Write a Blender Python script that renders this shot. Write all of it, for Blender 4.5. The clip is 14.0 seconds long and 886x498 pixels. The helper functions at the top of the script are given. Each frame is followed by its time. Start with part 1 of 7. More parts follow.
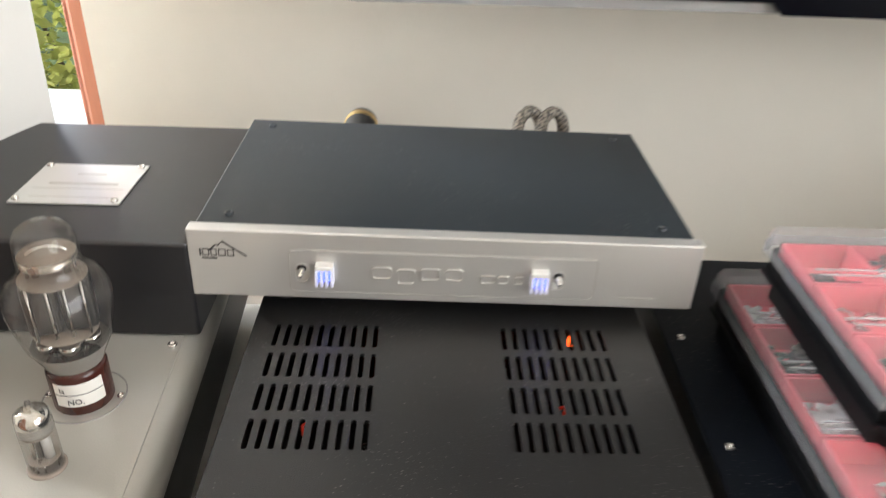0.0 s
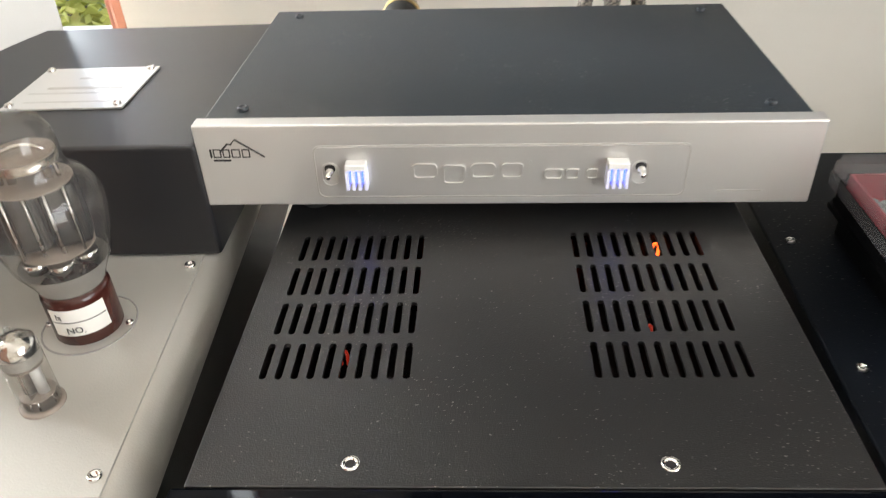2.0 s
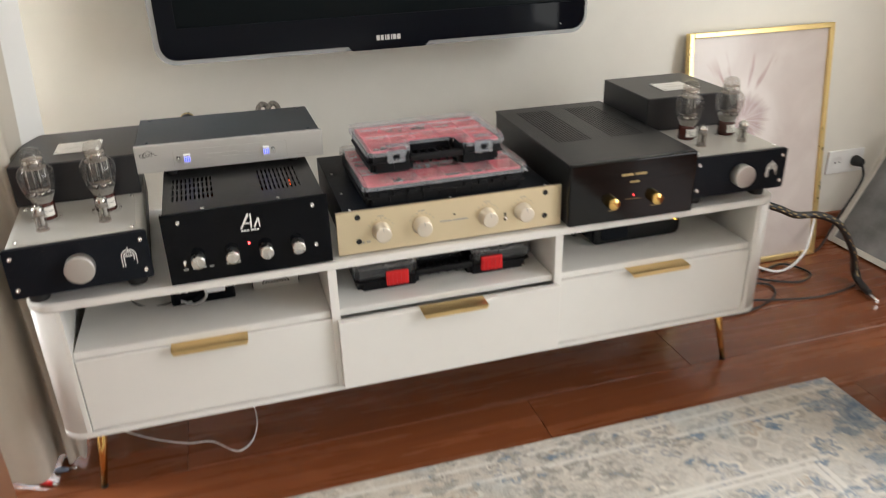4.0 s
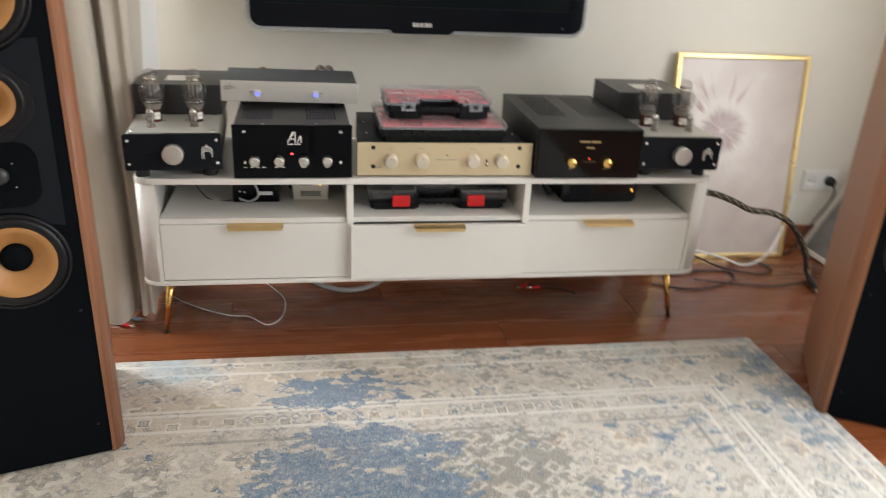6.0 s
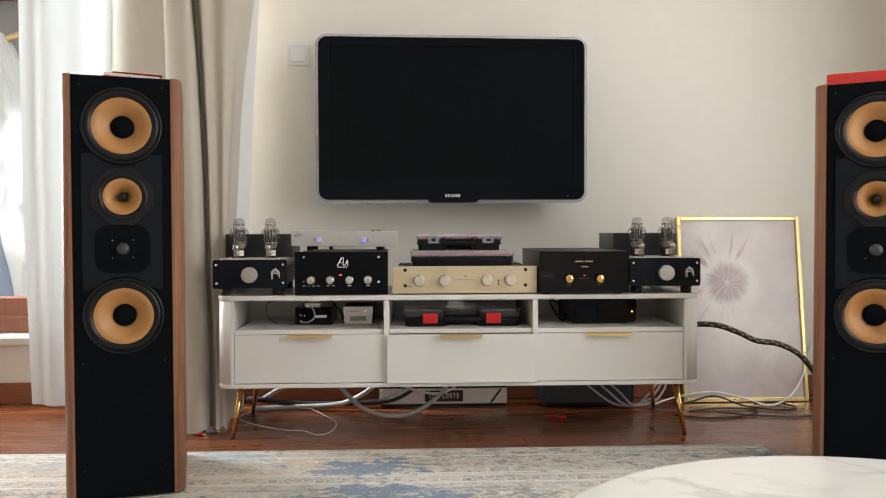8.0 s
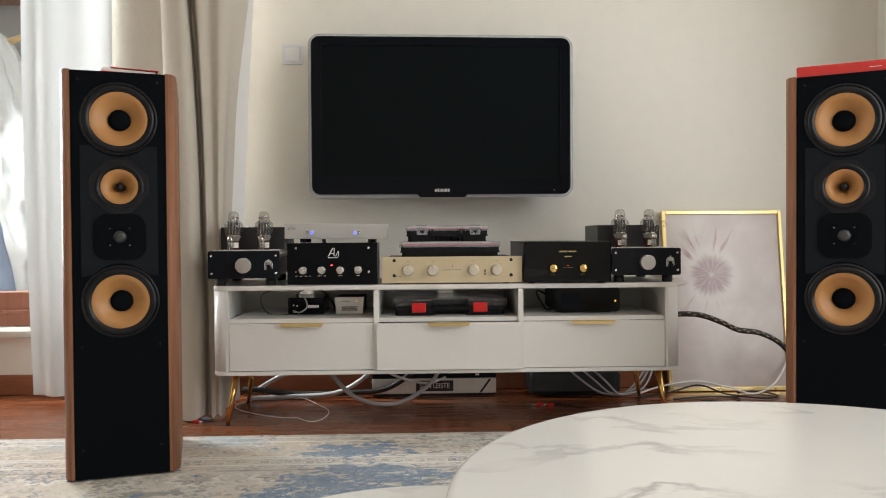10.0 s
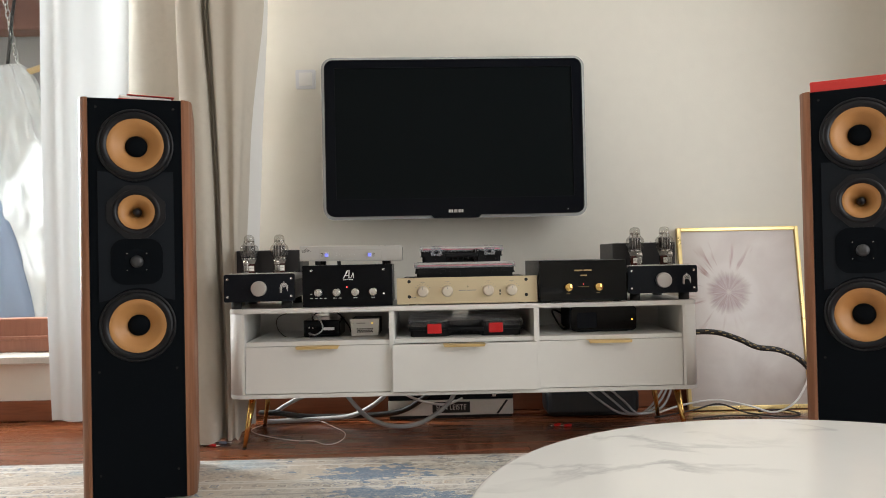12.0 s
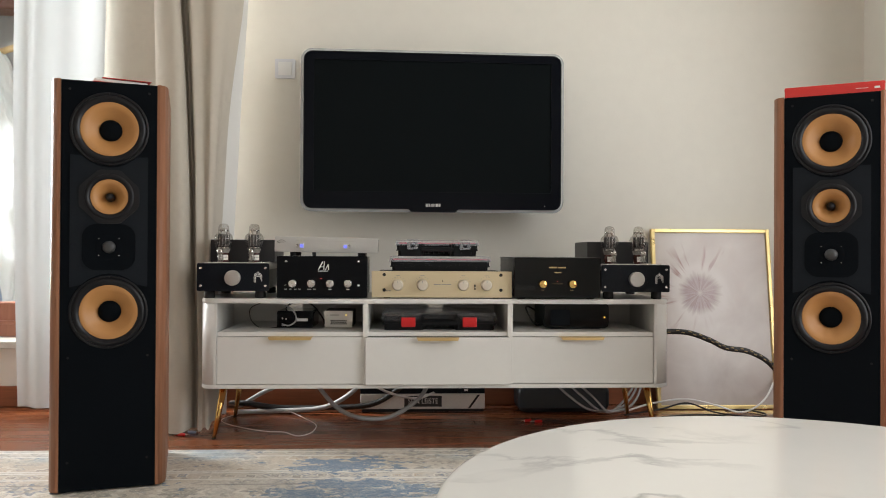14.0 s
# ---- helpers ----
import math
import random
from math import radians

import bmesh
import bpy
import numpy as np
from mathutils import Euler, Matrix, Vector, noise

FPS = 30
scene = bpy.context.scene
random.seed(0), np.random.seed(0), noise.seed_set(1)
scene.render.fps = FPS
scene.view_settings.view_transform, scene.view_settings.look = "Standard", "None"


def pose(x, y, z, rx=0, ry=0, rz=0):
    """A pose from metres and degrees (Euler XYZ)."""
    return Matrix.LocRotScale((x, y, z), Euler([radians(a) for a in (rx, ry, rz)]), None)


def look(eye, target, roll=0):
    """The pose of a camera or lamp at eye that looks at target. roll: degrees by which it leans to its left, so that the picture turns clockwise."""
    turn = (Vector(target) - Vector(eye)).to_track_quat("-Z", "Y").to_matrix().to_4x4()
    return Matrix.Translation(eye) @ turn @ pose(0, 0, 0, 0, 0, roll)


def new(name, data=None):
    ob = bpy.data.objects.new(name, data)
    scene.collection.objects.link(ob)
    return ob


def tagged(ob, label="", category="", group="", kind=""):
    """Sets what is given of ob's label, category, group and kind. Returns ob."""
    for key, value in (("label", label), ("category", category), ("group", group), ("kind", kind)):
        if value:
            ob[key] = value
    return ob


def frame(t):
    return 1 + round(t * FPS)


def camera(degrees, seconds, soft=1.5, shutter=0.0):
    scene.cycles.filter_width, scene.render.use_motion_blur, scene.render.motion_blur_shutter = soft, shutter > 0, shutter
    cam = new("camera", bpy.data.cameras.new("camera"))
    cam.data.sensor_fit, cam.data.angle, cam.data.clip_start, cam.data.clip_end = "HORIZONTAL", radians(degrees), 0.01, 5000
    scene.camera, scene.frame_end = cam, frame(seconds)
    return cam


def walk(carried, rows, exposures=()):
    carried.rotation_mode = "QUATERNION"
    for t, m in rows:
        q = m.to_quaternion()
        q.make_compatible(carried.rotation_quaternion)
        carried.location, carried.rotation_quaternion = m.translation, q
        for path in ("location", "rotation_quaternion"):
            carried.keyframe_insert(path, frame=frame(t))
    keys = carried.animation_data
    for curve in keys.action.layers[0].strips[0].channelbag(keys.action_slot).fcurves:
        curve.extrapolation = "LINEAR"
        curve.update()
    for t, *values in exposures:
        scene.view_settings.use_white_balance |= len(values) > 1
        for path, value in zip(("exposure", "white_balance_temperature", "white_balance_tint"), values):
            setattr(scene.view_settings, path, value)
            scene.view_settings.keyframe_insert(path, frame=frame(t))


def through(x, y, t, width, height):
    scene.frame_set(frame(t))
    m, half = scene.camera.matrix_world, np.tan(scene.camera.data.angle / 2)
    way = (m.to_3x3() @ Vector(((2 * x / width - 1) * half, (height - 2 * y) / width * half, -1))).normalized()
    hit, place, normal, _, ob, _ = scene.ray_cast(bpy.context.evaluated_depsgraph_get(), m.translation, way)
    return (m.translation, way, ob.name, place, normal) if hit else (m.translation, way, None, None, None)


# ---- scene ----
cam = camera(61.2, 14.0, 0.98, 0.5)
PATH = [
    (0, (0.042, 0.034, 0.972), (0.068, 1.76, -0.039), 2.3),
    (0.2, (0.036, 0.06, 0.934), (0.014, 1.789, -0.072), 1.7),
    (0.5, (0.046, 0.087, 0.912), (-0.071, 1.786, -0.136), -0.1),
    (1, (0.053, 0.104, 0.889), (-0.127, 1.746, -0.238), -1.9),
    (1.5, (0.052, 0.107, 0.891), (-0.142, 1.724, -0.271), -3.0),
    (2, (0.05, 0.099, 0.9), (-0.099, 1.731, -0.247), -3.1),
    (2.2, (0.053, 0.083, 0.925), (-0.047, 1.734, -0.199), -3.1),
    (2.4, (0.056, 0.029, 0.972), (0.044, 1.716, -0.101), -2.3),
    (2.5, (0.066, -0.029, 1.016), (0.083, 1.675, -0.031), -2.4),
    (2.7, (0.075, -0.133, 1.058), (0.137, 1.6, 0.063), -2.5),
    (3, (0.105, -0.359, 1.123), (0.233, 1.411, 0.2), -2.7),
    (3.2, (0.103, -0.533, 1.154), (0.344, 1.251, 0.28), -2.2),
    (3.5, (0.073, -0.731, 1.152), (0.48, 1.042, 0.322), -2.3),
    (3.7, (0.055, -0.867, 1.149), (0.546, 0.875, 0.298), -2.0),
    (5.8, (0.059, -1.618, 1.113), (0.458, 0.169, 0.309), 2.6),
    (6, (0.124, -1.636, 1.108), (0.45, 0.178, 0.333), 3.0),
    (6.2, (0.194, -1.638, 1.079), (0.368, 0.223, 0.367), 4.4),
    (6.5, (0.256, -1.655, 0.998), (0.302, 0.228, 0.326), 2.6),
    (6.8, (0.268, -1.692, 0.861), (0.291, 0.225, 0.291), 2.8),
    (7, (0.25, -1.738, 0.767), (0.286, 0.226, 0.388), 2.5),
    (7.2, (0.253, -1.808, 0.737), (0.304, 0.177, 0.497), 1.9),
    (7.5, (0.266, -2.008, 0.73), (0.33, -0.012, 0.615), 0.7),
    (7.7, (0.283, -2.132, 0.72), (0.354, -0.134, 0.654), 0.0),
    (9.8, (0.353, -2.266, 0.664), (0.428, -0.267, 0.642), -0.5),
    (10, (0.352, -2.264, 0.656), (0.419, -0.265, 0.623), -0.4),
    (10.5, (0.347, -2.262, 0.653), (0.385, -0.263, 0.613), -0.7),
    (11, (0.343, -2.261, 0.65), (0.38, -0.262, 0.633), -0.8),
    (11.5, (0.354, -2.262, 0.65), (0.393, -0.263, 0.669), -0.8),
    (12, (0.352, -2.264, 0.654), (0.381, -0.265, 0.678), -1.2),
    (12.5, (0.344, -2.264, 0.653), (0.366, -0.264, 0.673), -1.0),
    (13, (0.354, -2.268, 0.65), (0.372, -0.268, 0.665), -0.4),
    (13.5, (0.352, -2.267, 0.648), (0.409, -0.268, 0.661), -0.2),
    (14, (0.352, -2.267, 0.65), (0.445, -0.269, 0.661), 0.3),
]
EXPOSURES = [(0, 0.78), (1.0, 0.96), (2.0, 0.96), (2.5, 0.80), (3.0, 0.60), (3.7, 0.4), (5.8, 0.17), (6.5, 0.18), (7.5, 0.06), (9.8, -0.17), (14.0, -0.17)]
walk(cam, [(t, look(eye, target, roll)) for t, eye, target, roll in PATH], EXPOSURES)


# ---- world and light ----
world = bpy.data.worlds.new("world")
scene.world = world
world.use_nodes = True
wn = world.node_tree
sky = wn.nodes.new("ShaderNodeTexSky")
sky.sky_type = "NISHITA"
sky.sun_disc = False
sky.sun_elevation = radians(42)
sky.sun_rotation = radians(-79)
sky.air_density, sky.dust_density = 1.0, 3.0
wn.nodes["Background"].inputs["Strength"].default_value = 0.15
wn.links.new(sky.outputs[0], wn.nodes["Background"].inputs["Color"])


def sun_lamp():
    d = bpy.data.lights.new("sun", "SUN")
    d.energy, d.angle, d.color = 4.4, radians(1.5), (1.0, 0.95, 0.88)
    ob = new("sun", d)
    ob.matrix_world = look((-6.0, 1.2, 5.5), (0, 0, 0))
    return ob


def window_light(name, eye, target, w, h, watts, colour):
    d = bpy.data.lights.new(name, "AREA")
    d.shape, d.size, d.size_y, d.energy, d.color = "RECTANGLE", w, h, watts, colour
    ob = new(name, d)
    ob.matrix_world = look(eye, target)
    return ob


sun_lamp()
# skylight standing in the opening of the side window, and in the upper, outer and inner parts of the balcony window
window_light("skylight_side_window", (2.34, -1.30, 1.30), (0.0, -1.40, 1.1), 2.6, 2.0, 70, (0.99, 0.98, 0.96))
window_light("skylight_balcony_window", (-1.35, 1.16, 2.08), (-1.0, -1.2, 0.6), 1.7, 0.40, 24, (0.96, 0.98, 1.0))
window_light("skylight_balcony_side", (-1.98, 1.13, 1.30), (0.0, -0.6, 0.6), 0.62, 1.7, 66, (0.96, 0.98, 1.0))
window_light("skylight_behind_drape", (-0.80, 1.025, 1.25), (-0.62, 0.60, 1.15), 0.46, 1.7, 21, (0.97, 0.98, 1.0))


# ---- materials ----
def inp(node, name, value):
    node.inputs[name].default_value = value


def mat(name, colour, rough=0.5, metal=0.0, vary=0.12, scale=8.0, bump=0.0, bump_scale=200.0,
        coat=0.0, spec=0.5, stretch=(1, 1, 1), rough_vary=0.1, fine=0.06):
    """A principled material with colour varied at two scales, uneven gloss and fine relief, all in metres."""
    m = bpy.data.materials.new(name)
    m.use_nodes = True
    nt = m.node_tree
    b = nt.nodes["Principled BSDF"]
    inp(b, "Metallic", metal)
    inp(b, "Coat Weight", coat)
    inp(b, "Coat Roughness", 0.05)
    inp(b, "Specular IOR Level", spec)
    tc = nt.nodes.new("ShaderNodeTexCoord")
    mp = nt.nodes.new("ShaderNodeMapping")
    inp(mp, "Scale", stretch)
    nt.links.new(tc.outputs["Object"], mp.inputs["Vector"])
    n1 = nt.nodes.new("ShaderNodeTexNoise")
    inp(n1, "Scale", scale)
    inp(n1, "Detail", 5.0)
    n2 = nt.nodes.new("ShaderNodeTexNoise")
    inp(n2, "Scale", scale * 14)
    inp(n2, "Detail", 3.0)
    for n in (n1, n2):
        nt.links.new(mp.outputs[0], n.inputs["Vector"])
    add = nt.nodes.new("ShaderNodeMath")
    add.operation = "MULTIPLY_ADD"
    nt.links.new(n2.outputs["Fac"], add.inputs[0])
    add.inputs[1].default_value = fine / max(vary, 1e-3)
    nt.links.new(n1.outputs["Fac"], add.inputs[2])
    ramp = nt.nodes.new("ShaderNodeValToRGB")
    lo = [c * (1 - vary) for c in colour]
    hi = [min(1.0, c * (1 + vary)) for c in colour]
    ramp.color_ramp.elements[0].position, ramp.color_ramp.elements[1].position = 0.3, 0.75 + fine / max(vary, 1e-3)
    ramp.color_ramp.elements[0].color, ramp.color_ramp.elements[1].color = (*lo, 1), (*hi, 1)
    nt.links.new(add.outputs[0], ramp.inputs[0])
    nt.links.new(ramp.outputs[0], b.inputs["Base Color"])
    mr = nt.nodes.new("ShaderNodeMapRange")
    inp(mr, "To Min", max(0.02, rough - rough_vary))
    inp(mr, "To Max", min(1.0, rough + rough_vary))
    nt.links.new(n1.outputs["Fac"], mr.inputs["Value"])
    nt.links.new(mr.outputs[0], b.inputs["Roughness"])
    if bump:
        n3 = nt.nodes.new("ShaderNodeTexNoise")
        inp(n3, "Scale", bump_scale)
        inp(n3, "Detail", 2.0)
        nt.links.new(mp.outputs[0], n3.inputs["Vector"])
        bp = nt.nodes.new("ShaderNodeBump")
        inp(bp, "Strength", bump)
        inp(bp, "Distance", 0.002)
        nt.links.new(n3.outputs["Fac"], bp.inputs["Height"])
        nt.links.new(bp.outputs[0], b.inputs["Normal"])
    return m


def glow(name, colour, strength):
    m = bpy.data.materials.new(name)
    m.use_nodes = True
    b = m.node_tree.nodes["Principled BSDF"]
    inp(b, "Base Color", (*colour, 1))
    inp(b, "Emission Color", (*colour, 1))
    inp(b, "Emission Strength", strength)
    return m


def clear(name, tint, ior=1.45, rough=0.02, haze=0.0, haze_colour=(0.8, 0.8, 0.82)):
    """Thin clear glass or plastic: straight through, with Fresnel gloss, and some haze."""
    m = bpy.data.materials.new(name)
    m.use_nodes = True
    nt = m.node_tree
    nt.nodes.remove(nt.nodes["Principled BSDF"])
    out = nt.nodes["Material Output"]
    tr = nt.nodes.new("ShaderNodeBsdfTransparent")
    inp(tr, "Color", (*tint, 1))
    body = tr
    if haze:
        df = nt.nodes.new("ShaderNodeBsdfDiffuse")
        inp(df, "Color", (*haze_colour, 1))
        mx0 = nt.nodes.new("ShaderNodeMixShader")
        inp(mx0, "Fac", haze)
        nt.links.new(tr.outputs[0], mx0.inputs[1])
        nt.links.new(df.outputs[0], mx0.inputs[2])
        body = mx0
    gl = nt.nodes.new("ShaderNodeBsdfGlossy")
    inp(gl, "Roughness", rough)
    lw = nt.nodes.new("ShaderNodeLayerWeight")
    pw = nt.nodes.new("ShaderNodeMath")
    pw.operation = "POWER"
    nt.links.new(lw.outputs["Facing"], pw.inputs[0])
    pw.inputs[1].default_value = 5.0
    fr = nt.nodes.new("ShaderNodeMath")
    fr.operation = "MULTIPLY_ADD"
    f0 = ((ior - 1) / (ior + 1)) ** 2
    nt.links.new(pw.outputs[0], fr.inputs[0])
    fr.inputs[1].default_value, fr.inputs[2].default_value = 0.9 - f0, f0
    mx = nt.nodes.new("ShaderNodeMixShader")
    nt.links.new(fr.outputs[0], mx.inputs["Fac"])
    nt.links.new(body.outputs[0], mx.inputs[1])
    nt.links.new(gl.outputs[0], mx.inputs[2])
    nt.links.new(mx.outputs[0], out.inputs["Surface"])
    return m


def cloth(name, colour, through=0.3, weave=900.0, vary=0.08):
    """Woven cloth that lets some light through."""
    m = mat(name, colour, 0.9, 0, vary, 3.0, 0.25, weave, spec=0.15)
    nt = m.node_tree
    b, out = nt.nodes["Principled BSDF"], nt.nodes["Material Output"]
    tl = nt.nodes.new("ShaderNodeBsdfTranslucent")
    inp(tl, "Color", (*colour, 1))
    mx = nt.nodes.new("ShaderNodeMixShader")
    inp(mx, "Fac", through)
    nt.links.new(b.outputs[0], mx.inputs[1])
    nt.links.new(tl.outputs[0], mx.inputs[2])
    nt.links.new(mx.outputs[0], out.inputs["Surface"])
    return m


def wood(name, dark, light, rough=0.35, grain=(1.5, 22, 22), scale=3.0, coat=0.0, board=0.0):
    """Wood with long grain; board: how much whole boards differ from one another."""
    m = bpy.data.materials.new(name)
    m.use_nodes = True
    nt = m.node_tree
    b = nt.nodes["Principled BSDF"]
    tc = nt.nodes.new("ShaderNodeTexCoord")
    mp = nt.nodes.new("ShaderNodeMapping")
    inp(mp, "Scale", grain)
    oi = nt.nodes.new("ShaderNodeObjectInfo")
    shift = nt.nodes.new("ShaderNodeVectorMath")
    shift.operation = "SCALE"
    comb = nt.nodes.new("ShaderNodeCombineXYZ")
    for k in range(3):
        nt.links.new(oi.outputs["Random"], comb.inputs[k])
    nt.links.new(comb.outputs[0], shift.inputs[0])
    inp(shift, "Scale", 37.0)
    nt.links.new(shift.outputs[0], mp.inputs["Location"])
    nt.links.new(tc.outputs["Object"], mp.inputs["Vector"])
    n1 = nt.nodes.new("ShaderNodeTexNoise")
    inp(n1, "Scale", scale)
    inp(n1, "Detail", 8.0)
    inp(n1, "Roughness", 0.62)
    inp(n1, "Distortion", 0.5)
    nt.links.new(mp.outputs[0], n1.inputs["Vector"])
    ramp = nt.nodes.new("ShaderNodeValToRGB")
    ramp.color_ramp.elements[0].position, ramp.color_ramp.elements[1].position = 0.3, 0.7
    ramp.color_ramp.elements[0].color, ramp.color_ramp.elements[1].color = (*dark, 1), (*light, 1)
    nt.links.new(n1.outputs["Fac"], ramp.inputs[0])
    hsv = nt.nodes.new("ShaderNodeHueSaturation")
    mr = nt.nodes.new("ShaderNodeMapRange")
    inp(mr, "To Min", 1 - board)
    inp(mr, "To Max", 1 + board)
    nt.links.new(oi.outputs["Random"], mr.inputs["Value"])
    nt.links.new(mr.outputs[0], hsv.inputs["Value"])
    nt.links.new(ramp.outputs[0], hsv.inputs["Color"])
    nt.links.new(hsv.outputs[0], b.inputs["Base Color"])
    r2 = nt.nodes.new("ShaderNodeMapRange")
    inp(r2, "To Min", rough - 0.06)
    inp(r2, "To Max", rough + 0.12)
    nt.links.new(n1.outputs["Fac"], r2.inputs["Value"])
    nt.links.new(r2.outputs[0], b.inputs["Roughness"])
    inp(b, "Coat Weight", coat)
    inp(b, "Coat Roughness", 0.12)
    bp = nt.nodes.new("ShaderNodeBump")
    inp(bp, "Strength", 0.08)
    inp(bp, "Distance", 0.001)
    nt.links.new(n1.outputs["Fac"], bp.inputs["Height"])
    nt.links.new(bp.outputs[0], b.inputs["Normal"])
    return m


M_WALL = mat("wall_paint", (0.782, 0.757, 0.69), 0.85, 0, 0.035, 1.2, 0.12, 160, fine=0.02, spec=0.25)
M_CEIL = mat("ceiling_paint", (0.8, 0.78, 0.74), 0.9, 0, 0.02, 1.0, fine=0.01)
M_FLOOR = wood("floor_laminate", (0.165, 0.047, 0.016), (0.228, 0.070, 0.024), 0.24, (0.8, 13, 13), 2.0, 0.25, 0.14)
M_BASE = wood("baseboard_wood", (0.20, 0.062, 0.026), (0.31, 0.105, 0.045), 0.4, (1.2, 18, 18))
M_FRAME_WOOD = wood("window_frame_wood", (0.255, 0.098, 0.060), (0.34, 0.140, 0.088), 0.4, (14, 14, 1.2))
M_CHERRY = wood("cherry_veneer", (0.215, 0.092, 0.050), (0.315, 0.145, 0.080), 0.38, (26, 26, 1.1), 3.0)
M_CHERRY.node_tree.nodes["Principled BSDF"].inputs["Specular IOR Level"].default_value = 0.22
M_LACQ = mat("white_lacquer", (0.74, 0.725, 0.69), 0.32, 0, 0.02, 2.0, 0.02, 60, fine=0.015)
M_LACQ_IN = mat("white_board_inside", (0.72, 0.71, 0.68), 0.5, 0, 0.03, 3.0, fine=0.02)
M_GOLD = mat("brushed_brass", (0.70, 0.52, 0.25), 0.36, 1.0, 0.04, 30, 0.02, 400, rough_vary=0.03)
M_GOLD_LEG = mat("polished_brass", (0.76, 0.50, 0.17), 0.16, 1.0, 0.06, 20)
M_FRAME_GOLD = mat("gold_picture_frame", (0.78, 0.60, 0.27), 0.3, 0.85, 0.08, 25, 0.04, 300)
M_BLACK_POWDER = mat("black_powder_coat", (0.012, 0.012, 0.0125), 0.40, 0, 0.25, 9, 0.14, 1100, rough_vary=0.06, spec=0.6)
M_SATIN_BLACK = mat("satin_black_cover", (0.011, 0.011, 0.013), 0.38, 0, 0.15, 6, 0.05, 1000, rough_vary=0.05, spec=0.6)
M_BLACK_SMOOTH = mat("black_anodised", (0.006, 0.008, 0.012), 0.42, 0.0, 0.15, 10, 0.06, 700, spec=0.14)
M_BLUE_BLACK = mat("blue_black_anodised", (0.025, 0.032, 0.039), 0.38, 0.1, 0.25, 5, 0.1, 800)
M_ACRYLIC = mat("black_acrylic", (0.002, 0.0025, 0.004), 0.05, 0, 0.1, 10, spec=0.12, rough_vary=0.03)
M_BLACK_GLOSS = mat("black_gloss_panel", (0.003, 0.0035, 0.004), 0.07, 0, 0.1, 8, spec=0.24, rough_vary=0.03)
M_RUBBER = mat("black_rubber", (0.018, 0.018, 0.018), 0.75, 0, 0.2, 30, 0.1, 300)
M_HOLE = mat("dark_inside", (0.008, 0.007, 0.007), 0.8, 0, 0.2, 30)
M_SILVER = mat("silver_anodised", (0.62, 0.615, 0.60), 0.42, 0.7, 0.03, 10, 0.05, 1400)
M_SILVER_DARK = mat("darker_silver", (0.50, 0.49, 0.465), 0.5, 0.25, 0.05, 20)
M_CHROME = mat("chrome", (0.78, 0.77, 0.75), 0.14, 1.0, 0.04, 30)
M_STEEL = mat("turned_steel", (0.62, 0.61, 0.59), 0.27, 1.0, 0.06, 60, 0.05, 900)
M_KNOB_SATIN = mat("satin_aluminium", (0.50, 0.485, 0.465), 0.42, 0.8, 0.05, 40, 0.05, 900)
M_CHAMPAGNE = mat("champagne_anodised", (0.66, 0.56, 0.38), 0.40, 0.65, 0.035, 6, 0.06, 1200, stretch=(0.3, 1, 3))
M_KNOB_CREAM = mat("champagne_knob", (0.68, 0.62, 0.53), 0.35, 0.65, 0.03, 30)
M_GREY_TOP = mat("grey_champagne_panel", (0.50, 0.49, 0.455), 0.40, 0.35, 0.05, 5, 0.08, 900)
M_LABEL_PLATE = mat("engraved_steel_plate", (0.74, 0.74, 0.73), 0.33, 0.7, 0.05, 20, 0.05, 600)
M_PRINT_GREY = mat("grey_engraving", (0.30, 0.29, 0.28), 0.6)
M_ENGRAVE = mat("faint_engraving", (0.52, 0.51, 0.49), 0.5)
M_PRINT_WHITE = mat("white_print", (0.78, 0.77, 0.74), 0.55)
M_PRINT_GOLD = mat("gold_print", (0.40, 0.29, 0.13), 0.45, 0.4)
M_PRINT_BLACK = mat("black_print", (0.02, 0.02, 0.02), 0.6)
M_PAPER = mat("label_paper", (0.78, 0.76, 0.71), 0.8)
M_BAKELITE = mat("brown_bakelite", (0.055, 0.014, 0.010), 0.22, 0, 0.15, 40)
M_MICA = mat("mica_and_getter", (0.46, 0.43, 0.39), 0.25, 0.9, 0.1, 60)
M_PLATE_GREY = mat("tube_anode", (0.075, 0.072, 0.068), 0.3, 0.5, 0.25, 60)
M_FLASH = mat("frosted_getter_band", (0.36, 0.345, 0.32), 0.4, 0.45, 0.15, 60)
M_MICA_TAN = mat("tan_mica", (0.27, 0.225, 0.19), 0.35, 0.0, 0.15, 80)
M_GLASS = clear("tube_glass", (0.84, 0.83, 0.81), 1.55, 0.01, 0.03)
M_PANE = clear("window_glass", (0.95, 0.97, 0.97), 1.35, 0.0)
M_LID = clear("clear_polypropylene", (0.97, 0.97, 0.98), 1.45, 0.10, 0.10, (0.86, 0.86, 0.88))
M_LID_RIDGE = clear("milky_lid_ridge", (0.92, 0.92, 0.94), 1.45, 0.15, 0.30, (0.82, 0.83, 0.86))
M_LID_EDGE = clear("milky_lid_edge", (0.85, 0.86, 0.88), 1.45, 0.2, 0.30, (0.60, 0.62, 0.68))
M_LID_SMOKE = clear("smoky_lid_edge", (0.62, 0.63, 0.66), 1.45, 0.15, 0.10, (0.40, 0.42, 0.45))
M_ACRYLIC_RIM = clear("clear_acrylic_rim", (0.86, 0.88, 0.90), 1.49, 0.05, 0.36, (0.78, 0.80, 0.82))
